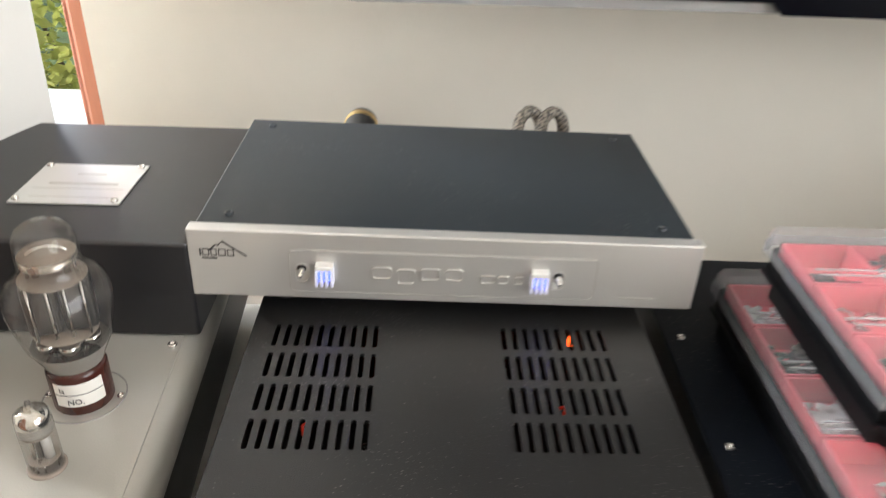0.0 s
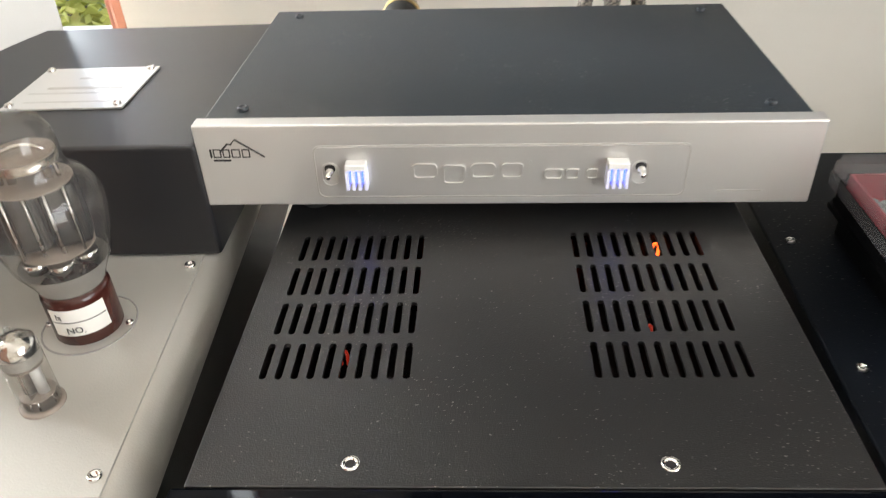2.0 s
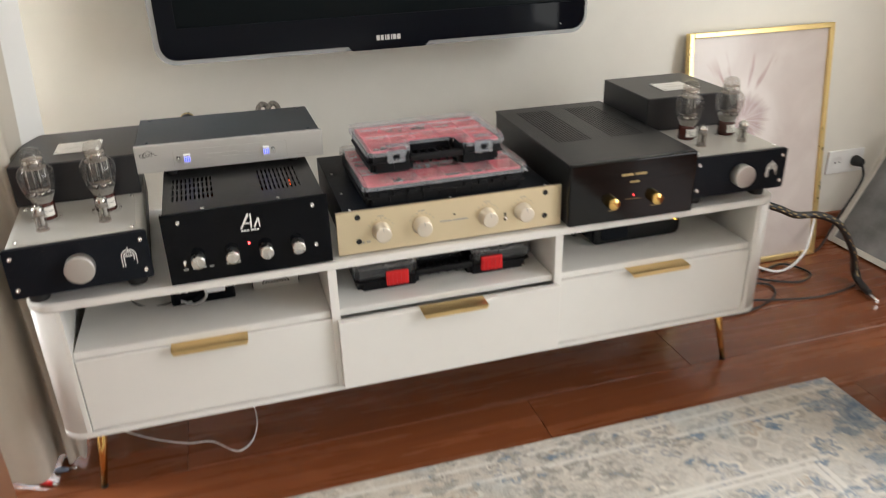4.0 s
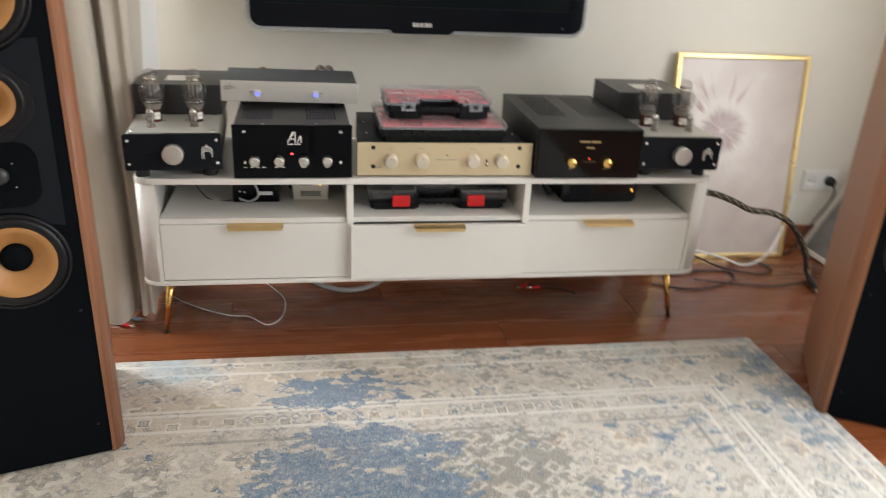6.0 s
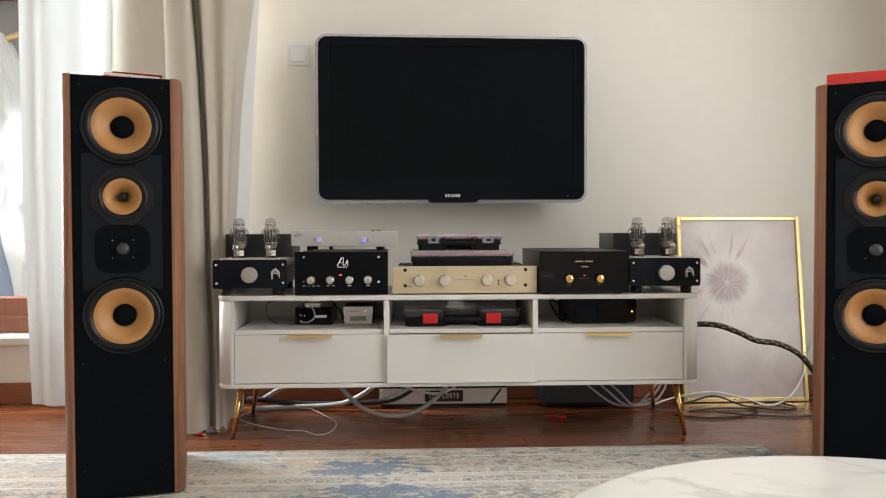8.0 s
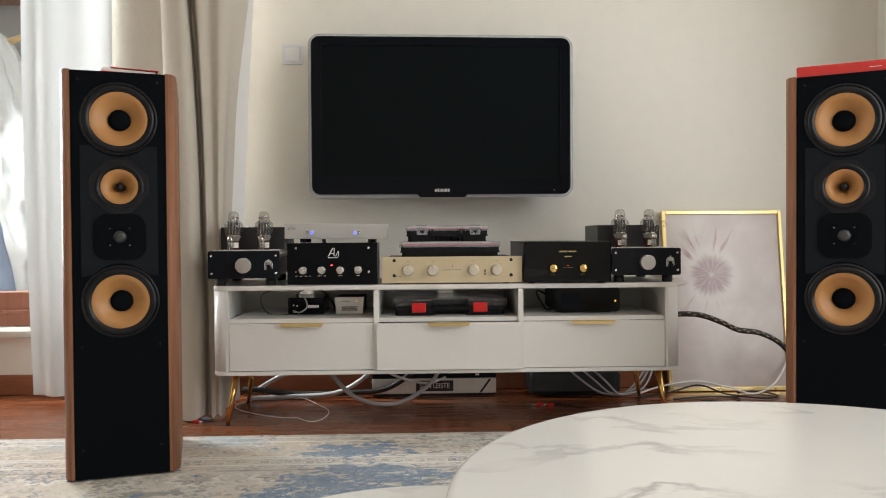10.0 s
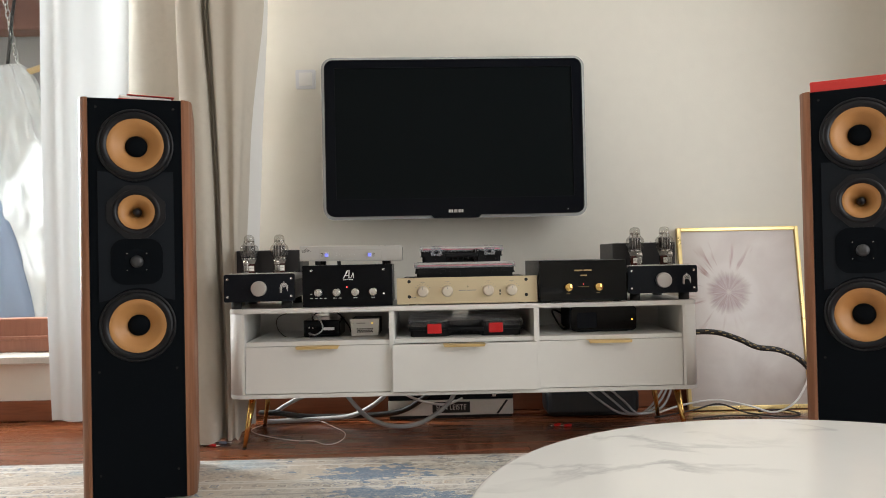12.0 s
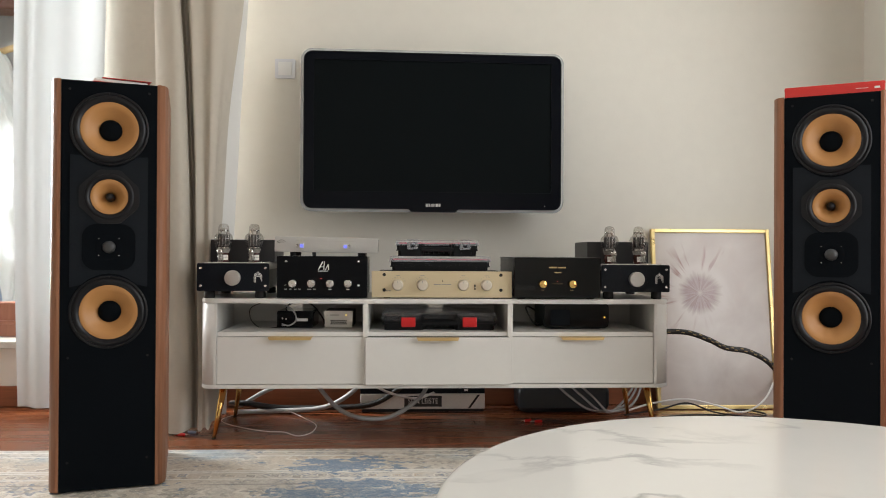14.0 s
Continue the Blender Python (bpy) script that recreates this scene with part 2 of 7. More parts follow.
M_LATCH = clear("milky_latch", (0.80, 0.82, 0.85), 1.45, 0.2, 0.22, (0.62, 0.64, 0.68))
M_BOX_BLACK = mat("black_polypropylene", (0.005, 0.0055, 0.007), 0.45, 0, 0.15, 20, 0.1, 400, spec=0.2)
M_TRAY_RED = mat("red_tray", (0.86, 0.13, 0.18), 0.4, 0, 0.08, 20)
M_RED = mat("red_latch", (0.66, 0.012, 0.016), 0.35, 0, 0.06, 20)
M_CLIP = mat("translucent_white_clip", (0.72, 0.73, 0.74), 0.4)
M_SCREEN = mat("tv_screen", (0.0042, 0.0062, 0.0072), 0.2, 0, 0.05, 2, spec=0.06, rough_vary=0.03)


def dusty(m, amount=0.5, scale=420.0, level=0.70):
    """Lets pale lint and dust lie on a dark material."""
    nt = m.node_tree
    b = nt.nodes["Principled BSDF"]
    base = b.inputs["Base Color"].links[0].from_socket
    tc = nt.nodes.new("ShaderNodeTexCoord")
    n1 = nt.nodes.new("ShaderNodeTexNoise")
    inp(n1, "Scale", scale)
    inp(n1, "Detail", 1.0)
    n2 = nt.nodes.new("ShaderNodeTexNoise")
    inp(n2, "Scale", 16.0)
    inp(n2, "Detail", 3.0)
    for n in (n1, n2):
        nt.links.new(tc.outputs["Object"], n.inputs["Vector"])
    add = nt.nodes.new("ShaderNodeMath")
    add.operation = "MULTIPLY_ADD"
    nt.links.new(n2.outputs["Fac"], add.inputs[0])
    add.inputs[1].default_value = 0.35
    nt.links.new(n1.outputs["Fac"], add.inputs[2])
    mr = nt.nodes.new("ShaderNodeMapRange")
    inp(mr, "From Min", level + 0.17)
    inp(mr, "From Max", level + 0.30)
    inp(mr, "To Max", amount)
    nt.links.new(add.outputs[0], mr.inputs["Value"])
    mx = nt.nodes.new("ShaderNodeMix")
    mx.data_type = "RGBA"
    nt.links.new(mr.outputs[0], mx.inputs[0])
    nt.links.new(base, mx.inputs[6])
    mx.inputs[7].default_value = (0.42, 0.40, 0.37, 1)
    nt.links.new(mx.outputs[2], b.inputs["Base Color"])


dusty(M_BLACK_POWDER, 0.4, 600.0)
dusty(M_BLUE_BLACK, 0.25)
dusty(M_BLACK_SMOOTH, 0.35)
M_BEZEL = mat("tv_bezel_gloss", (0.004, 0.005, 0.008), 0.06, 0, 0.05, 5, rough_vary=0.02, spec=0.09)
M_SWITCH_FRAME = mat("grey_white_switch_frame", (0.68, 0.69, 0.72), 0.35, 0, 0.02, 10)
M_SWITCH = mat("white_switch_plastic", (0.80, 0.80, 0.79), 0.35, 0, 0.02, 10)
M_BAFFLE = mat("black_baffle", (0.0034, 0.0047, 0.0064), 0.65, 0, 0.15, 10, 0.1, 700, spec=0.04)
M_BAFFLE_GREY = mat("dark_grey_foam", (0.0115, 0.0135, 0.017), 0.85, 0, 0.1, 20, 0.2, 600, spec=0.08)
M_CONE = mat("tan_fibre_cone", (0.43, 0.205, 0.066), 0.45, 0, 0.07, 30, 0.12, 500)
M_SURROUND = mat("rubber_surround", (0.005, 0.005, 0.007), 0.36, 0, 0.1, 20, spec=0.3)
M_DOME = mat("grey_dome", (0.035, 0.036, 0.038), 0.4, 0.1, 0.1, 40)
M_LED_RED = glow("red_led", (1.0, 0.03, 0.03), 14.0)
M_LED_BLUE = glow("blue_led", (0.05, 0.09, 1.0), 2.6)
M_LED_PALE = glow("pale_led_block", (0.76, 0.77, 0.95), 0.06)
M_LED_AMBER = glow("amber_led", (1.0, 0.45, 0.05), 4.0)
M_FILAMENT = glow("filament", (1.0, 0.10, 0.015), 3.0)
M_FILAMENT_DIM = glow("filament_dim", (0.9, 0.05, 0.02), 0.12)
M_SHEER = cloth("white_sheer", (0.68, 0.71, 0.71), 0.15, 1200, 0.02)
M_DRAPE = cloth("beige_drape", (0.515, 0.47, 0.40), 0.01, 700, 0.06)
M_LINING = cloth("white_drape_lining", (0.72, 0.71, 0.68), 0.03, 900, 0.03)
M_CORD_WHITE = mat("white_cord", (0.75, 0.74, 0.72), 0.45)
M_CORD_GREY = mat("grey_hose", (0.40, 0.41, 0.42), 0.4)
M_CORD_BLACK = mat("black_cord", (0.012, 0.012, 0.012), 0.5)
M_RED_BOX = mat("red_card_box", (0.62, 0.035, 0.03), 0.4, 0, 0.06, 15)
M_STONE = mat("sill_stone", (0.62, 0.59, 0.53), 0.4, 0, 0.12, 9)
M_GREY_COVER = mat("grey_white_tarp", (0.70, 0.71, 0.70), 0.55, 0, 0.1, 5, 0.3, 60)
M_DENIM = mat("grey_blue_canvas", (0.22, 0.27, 0.36), 0.8, 0, 0.12, 6, 0.2, 500)
M_LEAF = cloth("leaves", (0.15, 0.25, 0.06), 0.4, 60, 0.5)
# yellow-green leaves, with bright daylight put into the paler colour
M_LEAF_YELLOW_LIT = cloth("daylit_yellow_leaves", (0.52, 0.54, 0.16), 0.4, 60, 0.35)
M_BARK = mat("bark", (0.10, 0.075, 0.05), 0.9, 0, 0.3, 20)
M_LAWN = mat("lawn", (0.09, 0.14, 0.045), 0.95, 0, 0.35, 2.0)
M_DECK = mat("balcony_floor_tile", (0.50, 0.47, 0.43), 0.7, 0, 0.15, 4.0)
M_GREY_WALL = mat("grey_balcony_wall", (0.42, 0.41, 0.41), 0.8, 0, 0.1, 3.0)
M_BEAM = wood("balcony_beam", (0.20, 0.085, 0.06), (0.28, 0.13, 0.095), 0.6, (1.2, 14, 14))
M_BAR = wood("pale_wood_bar", (0.55, 0.37, 0.17), (0.66, 0.48, 0.25), 0.5, (1.5, 20, 20))


def marble():
    m = mat("white_marble", (0.80, 0.785, 0.74), 0.16, 0, 0.02, 3.0, rough_vary=0.04, fine=0.01)
    nt = m.node_tree
    b = nt.nodes["Principled BSDF"]
    base = b.inputs["Base Color"].links[0].from_socket
    tc = nt.nodes.new("ShaderNodeTexCoord")
    warp = nt.nodes.new("ShaderNodeTexNoise")
    inp(warp, "Scale", 2.6)
    inp(warp, "Detail", 6.0)
    nt.links.new(tc.outputs["Object"], warp.inputs["Vector"])
    mixv = nt.nodes.new("ShaderNodeMix")
    mixv.data_type = "VECTOR"
    mixv.inputs[0].default_value = 0.22
    nt.links.new(tc.outputs["Object"], mixv.inputs[4])
    nt.links.new(warp.outputs["Color"], mixv.inputs[5])
    rot = nt.nodes.new("ShaderNodeMapping")
    inp(rot, "Rotation", (0, 0, radians(38)))
    inp(rot, "Location", (0.13, 0.02, 0))
    inp(rot, "Scale", (1.0, 3.2, 1.0))
    nt.links.new(mixv.outputs[1], rot.inputs["Vector"])
    v = nt.nodes.new("ShaderNodeTexNoise")
    inp(v, "Scale", 2.1)
    inp(v, "Detail", 7.0)
    inp(v, "Roughness", 0.55)
    nt.links.new(rot.outputs[0], v.inputs["Vector"])
    ramp = nt.nodes.new("ShaderNodeValToRGB")
    e = ramp.color_ramp.elements
    e[0].position, e[0].color = 0.480, (0, 0, 0, 1)
    e[1].position, e[1].color = 0.520, (0, 0, 0, 1)
    mid = e.new(0.5)
    mid.color = (1, 1, 1, 1)
    nt.links.new(v.outputs["Fac"], ramp.inputs[0])
    patch = nt.nodes.new("ShaderNodeTexNoise")
    inp(patch, "Scale", 4.0)
    nt.links.new(tc.outputs["Object"], patch.inputs["Vector"])
    pr = nt.nodes.new("ShaderNodeMapRange")
    inp(pr, "From Min", 0.42)
    inp(pr, "From Max", 0.68)
    inp(pr, "To Max", 0.95)
    nt.links.new(patch.outputs["Fac"], pr.inputs["Value"])
    fac = nt.nodes.new("ShaderNodeMath")
    fac.operation = "MULTIPLY"
    nt.links.new(ramp.outputs[0], fac.inputs[0])
    nt.links.new(pr.outputs[0], fac.inputs[1])
    mx = nt.nodes.new("ShaderNodeMix")
    mx.data_type = "RGBA"
    nt.links.new(fac.outputs[0], mx.inputs[0])
    nt.links.new(base, mx.inputs[6])
    mx.inputs[7].default_value = (0.33, 0.32, 0.32, 1)
    nt.links.new(mx.outputs[2], b.inputs["Base Color"])
    return m


class Nodes:
    """Short forms for arithmetic on sockets."""

    def __init__(self, nt):
        self.nt = nt

    def math(self, op, a, b=0.0, c=0.0):
        n = self.nt.nodes.new("ShaderNodeMath")
        n.operation = op
        for k, v in enumerate((a, b, c)):
            if isinstance(v, (int, float)):
                n.inputs[k].default_value = v
            else:
                self.nt.links.new(v, n.inputs[k])
        return n.outputs[0]

    def noise(self, vec, scale, detail=3.0, rough=0.5, distort=0.0):
        n = self.nt.nodes.new("ShaderNodeTexNoise")
        inp(n, "Scale", scale)
        inp(n, "Detail", detail)
        inp(n, "Roughness", rough)
        inp(n, "Distortion", distort)
        self.nt.links.new(vec, n.inputs["Vector"])
        return n.outputs["Fac"]

    def step(self, x, lo, hi):
        n = self.nt.nodes.new("ShaderNodeMapRange")
        inp(n, "From Min", lo)
        inp(n, "From Max", hi)
        self.nt.links.new(x, n.inputs["Value"])
        return n.outputs[0]

    def band(self, x, centre, half, soft):
        d = self.math("ABSOLUTE", self.math("SUBTRACT", x, centre))
        return self.step(d, half + soft, half)

    def mix(self, fac, a, b):
        n = self.nt.nodes.new("ShaderNodeMix")
        n.data_type = "RGBA"
        self.nt.links.new(fac, n.inputs[0])
        for k, v in ((6, a), (7, b)):
            if isinstance(v, tuple):
                n.inputs[k].default_value = (*v, 1)
            else:
                self.nt.links.new(v, n.inputs[k])
        return n.outputs[2]


def rug_material():
    """A faded oriental rug: pale ground, stripes of border, worn motifs, and torn patches of blue and grey."""
    m = bpy.data.materials.new("faded_rug")
    m.use_nodes = True
    nt = m.node_tree
    b = nt.nodes["Principled BSDF"]
    inp(b, "Roughness", 0.95)
    inp(b, "Specular IOR Level", 0.1)
    k = Nodes(nt)
    tc = nt.nodes.new("ShaderNodeTexCoord")
    vec = tc.outputs["Object"]
    sep = nt.nodes.new("ShaderNodeSeparateXYZ")
    nt.links.new(vec, sep.inputs[0])
    x, y = sep.outputs[0], sep.outputs[1]
    big = k.noise(vec, 2.3, 4.0)
    mid = k.noise(vec, 11.0, 5.0, 0.6)
    fine = k.noise(vec, 60.0, 3.0, 0.6)
    pile = k.noise(vec, 330.0, 2.0)
    worn = nt.nodes.new("ShaderNodeMapping")
    inp(worn, "Scale", (1.0, 1.7, 1.0))
    nt.links.new(vec, worn.inputs["Vector"])
    knots = nt.nodes.new("ShaderNodeVectorMath")
    knots.operation = "SNAP"
    nt.links.new(worn.outputs[0], knots.inputs[0])
    knots.inputs[1].default_value = (0.0055, 0.0075, 0.01)
    ragged = k.noise(knots.outputs[0], 26.0, 6.0, 0.62)
    blocks = k.noise(knots.outputs[0], 9.0, 2.0, 0.4)
    col = k.mix(k.step(big, 0.38, 0.62), (0.59, 0.52, 0.43), (0.575, 0.555, 0.515))
    col = k.mix(k.math("MULTIPLY", k.step(x, 0.1, 1.0), 0.6), col, (0.57, 0.58, 0.56))
    col = k.mix(k.math("MULTIPLY", k.step(mid, 0.5, 0.75), 0.5), col, (0.53, 0.44, 0.33))
    # distances from the rug's edges
    ey = k.math("SUBTRACT", 0.205, y)
    ex = k.math("SUBTRACT", 1.425, x)
    e = k.math("MINIMUM", ey, ex)
    # two rows of small flowers between lines
    def motifs(scale, ring, width, seed, metric="EUCLIDEAN"):
        mp = nt.nodes.new("ShaderNodeMapping")
        inp(mp, "Location", (seed, seed * 0.37, 0))
        nt.links.new(vec, mp.inputs["Vector"])
        w = nt.nodes.new("ShaderNodeTexVoronoi")
        inp(w, "Scale", scale)
        inp(w, "Randomness", 0.6)
        w.voronoi_dimensions = "2D"
        w.distance = metric
        nt.links.new(mp.outputs[0], w.inputs["Vector"])
        d = k.math("ADD", w.outputs["Distance"], k.math("MULTIPLY", k.math("SUBTRACT", fine, 0.5), 0.22))
        return k.band(d, ring, width, 0.05)
    flowers = motifs(19.0, 0.25, 0.09, 1.3)
    flowers = k.math("MULTIPLY", flowers, k.step(mid, 0.42, 0.56))
    dots = k.math("MULTIPLY", motifs(26.0, 0.30, 0.08, 4.1, "MANHATTAN"), k.step(k.noise(vec, 6.0, 3.0), 0.50, 0.58))
    vines = k.band(k.noise(vec, 15.0, 2.0, 0.5, 1.5), 0.5, 0.012, 0.012)
    vines = k.math("MULTIPLY", vines, k.step(k.noise(vec, 4.0, 3.0), 0.45, 0.6))
    col = k.mix(k.math("MULTIPLY", vines, 0.55), col, (0.70, 0.67, 0.60))
    light_leaf = k.math("MULTIPLY", motifs(13.0, 0.42, 0.06, 2.7, "MANHATTAN"), k.step(k.noise(vec, 5.0, 3.0), 0.40, 0.55))
    col = k.mix(k.math("MULTIPLY", light_leaf, 0.55), col, (0.71, 0.68, 0.62))
    specks = k.step(k.math("ADD", k.math("MULTIPLY", ragged, 0.6), k.math("MULTIPLY", big, 0.4)), 0.545, 0.575)
    col = k.mix(k.math("MULTIPLY", specks, 0.45), col, (0.33, 0.315, 0.285))
    col = k.mix(k.math("MULTIPLY", flowers, 0.52), col, (0.22, 0.215, 0.205))
    col = k.mix(k.math("MULTIPLY", dots, 0.75), col, (0.20, 0.24, 0.31))
    # rosettes in rows: petals round a dark eye, each cell of its own colour
    def rosettes(scale, seed, size, petals, mask, col, inks):
        mp = nt.nodes.new("ShaderNodeMapping")
        inp(mp, "Location", (seed, seed * 0.61, 0))
        nt.links.new(vec, mp.inputs["Vector"])
        w = nt.nodes.new("ShaderNodeTexVoronoi")
        w.voronoi_dimensions = "2D"
        inp(w, "Scale", scale)
        inp(w, "Randomness", 0.35)
        nt.links.new(mp.outputs[0], w.inputs["Vector"])
        off = nt.nodes.new("ShaderNodeVectorMath")
        off.operation = "SUBTRACT"
        nt.links.new(mp.outputs[0], off.inputs[0])
        nt.links.new(w.outputs["Position"], off.inputs[1])
        so = nt.nodes.new("ShaderNodeSeparateXYZ")
        nt.links.new(off.outputs[0], so.inputs[0])
        rad = k.math("SQRT", k.math("ADD", k.math("MULTIPLY", so.outputs[0], so.outputs[0]), k.math("MULTIPLY", so.outputs[1], so.outputs[1])))
        lobes = k.math("MULTIPLY", k.math("COSINE", k.math("MULTIPLY", k.math("ARCTAN2", so.outputs[1], so.outputs[0]), petals)), 0.16)
        rr = k.math("ADD", k.math("DIVIDE", rad, size), k.math("ADD", lobes, k.math("MULTIPLY", k.math("SUBTRACT", fine, 0.5), 0.35)))
        pick = nt.nodes.new("ShaderNodeSeparateColor")
        nt.links.new(w.outputs["Color"], pick.inputs[0])
        wear = k.math("MULTIPLY", mask, k.step(ragged, 0.40, 0.52))
        col = k.mix(k.math("MULTIPLY", k.band(rr, 0.95, 0.12, 0.08), k.math("MULTIPLY", wear, 0.8)), col, (0.74, 0.70, 0.62))
        ink = k.mix(k.step(pick.outputs[0], 0.55, 0.6), inks[0], inks[1])
        ink = k.mix(k.step(pick.outputs[1], 0.6, 0.65), ink, inks[2])
        col = k.mix(k.math("MULTIPLY", k.band(rr, 0.62, 0.14, 0.06), k.math("MULTIPLY", wear, 0.75)), col, ink)
        return k.mix(k.math("MULTIPLY", k.step(rr, 0.26, 0.18), k.math("MULTIPLY", wear, 0.7)), col, (0.24, 0.23, 0.21))
    inks = ((0.27, 0.255, 0.23), (0.50, 0.39, 0.27), (0.17, 0.23, 0.32))
    tan_ground = k.math("MULTIPLY", k.band(e, 0.165, 0.075, 0.01), k.step(x, 1.0, 0.2))
    col = k.mix(k.math("MULTIPLY", tan_ground, 0.40), col, (0.53, 0.45, 0.35))
    scrolls = k.math("MULTIPLY", k.band(k.noise(vec, 38.0, 2.0, 0.5, 2.2), 0.5, 0.022, 0.02), k.step(big, 0.36, 0.5))
    col = k.mix(k.math("MULTIPLY", scrolls, 0.50), col, (0.70, 0.655, 0.57))
    col = k.mix(k.math("MULTIPLY", k.band(k.noise(vec, 30.0, 2.0, 0.5, 2.6), 0.5, 0.014, 0.014), 0.42), col, (0.40, 0.345, 0.275))
    col = rosettes(7.2, 0.31, 0.036, 6.0, k.band(e, 0.165, 0.072, 0.006), col, inks)
    col = rosettes(15.0, 1.7, 0.017, 4.0, k.math("MAXIMUM", k.band(e, 0.060, 0.020, 0.004), k.band(e, 0.292, 0.026, 0.004)), col, inks)
    col = rosettes(4.6, 2.9, 0.062, 8.0, k.step(e, 0.40, 0.42), col, inks)
    # pale lines of the border, and one dark line
    for at in (0.035, 0.085, 0.245, 0.262, 0.325):
        col = k.mix(k.math("MULTIPLY", k.band(e, at, 0.0045, 0.002), 0.85), col, (0.73, 0.71, 0.66))
    dark = k.math("MULTIPLY", k.band(e, 0.375, 0.004, 0.003), k.step(k.noise(vec, 3.0, 2.0), 0.42, 0.5))
    col = k.mix(k.math("MULTIPLY", dark, 0.6), col, (0.24, 0.235, 0.22))
    # torn patches: where they may lie, and their ragged edges
    rag = k.math("ADD", k.math("MULTIPLY", blocks, 0.45), k.math("MULTIPLY", ragged, 0.55))

    def patches(cx, cy, rx, ry, amount):
        dx = k.math("DIVIDE", k.math("SUBTRACT", x, cx), rx)
        dy = k.math("DIVIDE", k.math("SUBTRACT", y, cy), ry)
        d = k.math("ADD", k.math("MULTIPLY", dx, dx), k.math("MULTIPLY", dy, dy))
        near = k.step(d, 1.0, 0.25)
        return k.step(k.math("ADD", rag, k.math("MULTIPLY", near, amount)), 0.60, 0.62)
    grey = patches(0.50, -0.33, 0.30, 0.20, 0.175)
    grey = k.math("MAXIMUM", grey, k.math("MULTIPLY", patches(0.55, 0.10, 0.60, 0.16, 0.085), 0.9))
    grey = k.math("MAXIMUM", grey, patches(-0.35, -0.42, 0.35, 0.14, 0.13))
    grey = k.math("MAXIMUM", grey, k.math("MULTIPLY", patches(-0.35, -0.68, 0.75, 0.28, 0.11), 0.8))
    grey = k.math("MAXIMUM", grey, k.math("MULTIPLY", patches(0.85, -0.66, 0.50, 0.30, 0.08), 0.7))
    grey = k.math("MULTIPLY", grey, k.math("SUBTRACT", 1.0, k.math("MULTIPLY", motifs(17.0, 0.34, 0.09, 5.2, "MANHATTAN"), 0.8)))
    col = k.mix(k.math("MULTIPLY", grey, 0.85), col, (0.26, 0.25, 0.225))
    blue = patches(0.20, -0.36, 0.32, 0.30, 0.185)
    blue = k.math("MAXIMUM", blue, patches(0.16, 0.02, 0.22, 0.10, 0.165))
    blue = k.math("MAXIMUM", blue, k.math("MULTIPLY", patches(1.36, 0.0, 0.10, 0.5, 0.12), 0.8))
    blue = k.math("MAXIMUM", blue, k.math("MULTIPLY", patches(1.05, -0.25, 0.25, 0.2, 0.05), 0.7))
    keep = k.math("SUBTRACT", 1.0, k.math("MULTIPLY", k.math("MAXIMUM", vines, scrolls), 0.45))
    blue = k.math("MULTIPLY", blue, keep)
    col = k.mix(k.math("MULTIPLY", blue, 0.85), col, (0.082, 0.18, 0.31))
    pale = k.math("MULTIPLY", k.step(k.noise(vec, 3.3, 4.0), 0.52, 0.66), k.band(e, 0.05, 0.06, 0.05))
    col = k.mix(k.math("MULTIPLY", pale, 0.55), col, (0.36, 0.50, 0.58))
    col = k.mix(k.math("MULTIPLY", k.step(pile, 0.35, 0.7), 0.28), col, (0.74, 0.72, 0.67))
    nt.links.new(col, b.inputs["Base Color"])
    bp = nt.nodes.new("ShaderNodeBump")
    inp(bp, "Strength", 0.6)
    inp(bp, "Distance", 0.003)
    nt.links.new(k.math("ADD", k.math("ADD", pile, k.math("MULTIPLY", fine, 1.2)), k.math("ADD", light_leaf, k.math("MULTIPLY", flowers, -0.8))), bp.inputs["Height"])
    nt.links.new(bp.outputs[0], b.inputs["Normal"])
    return m


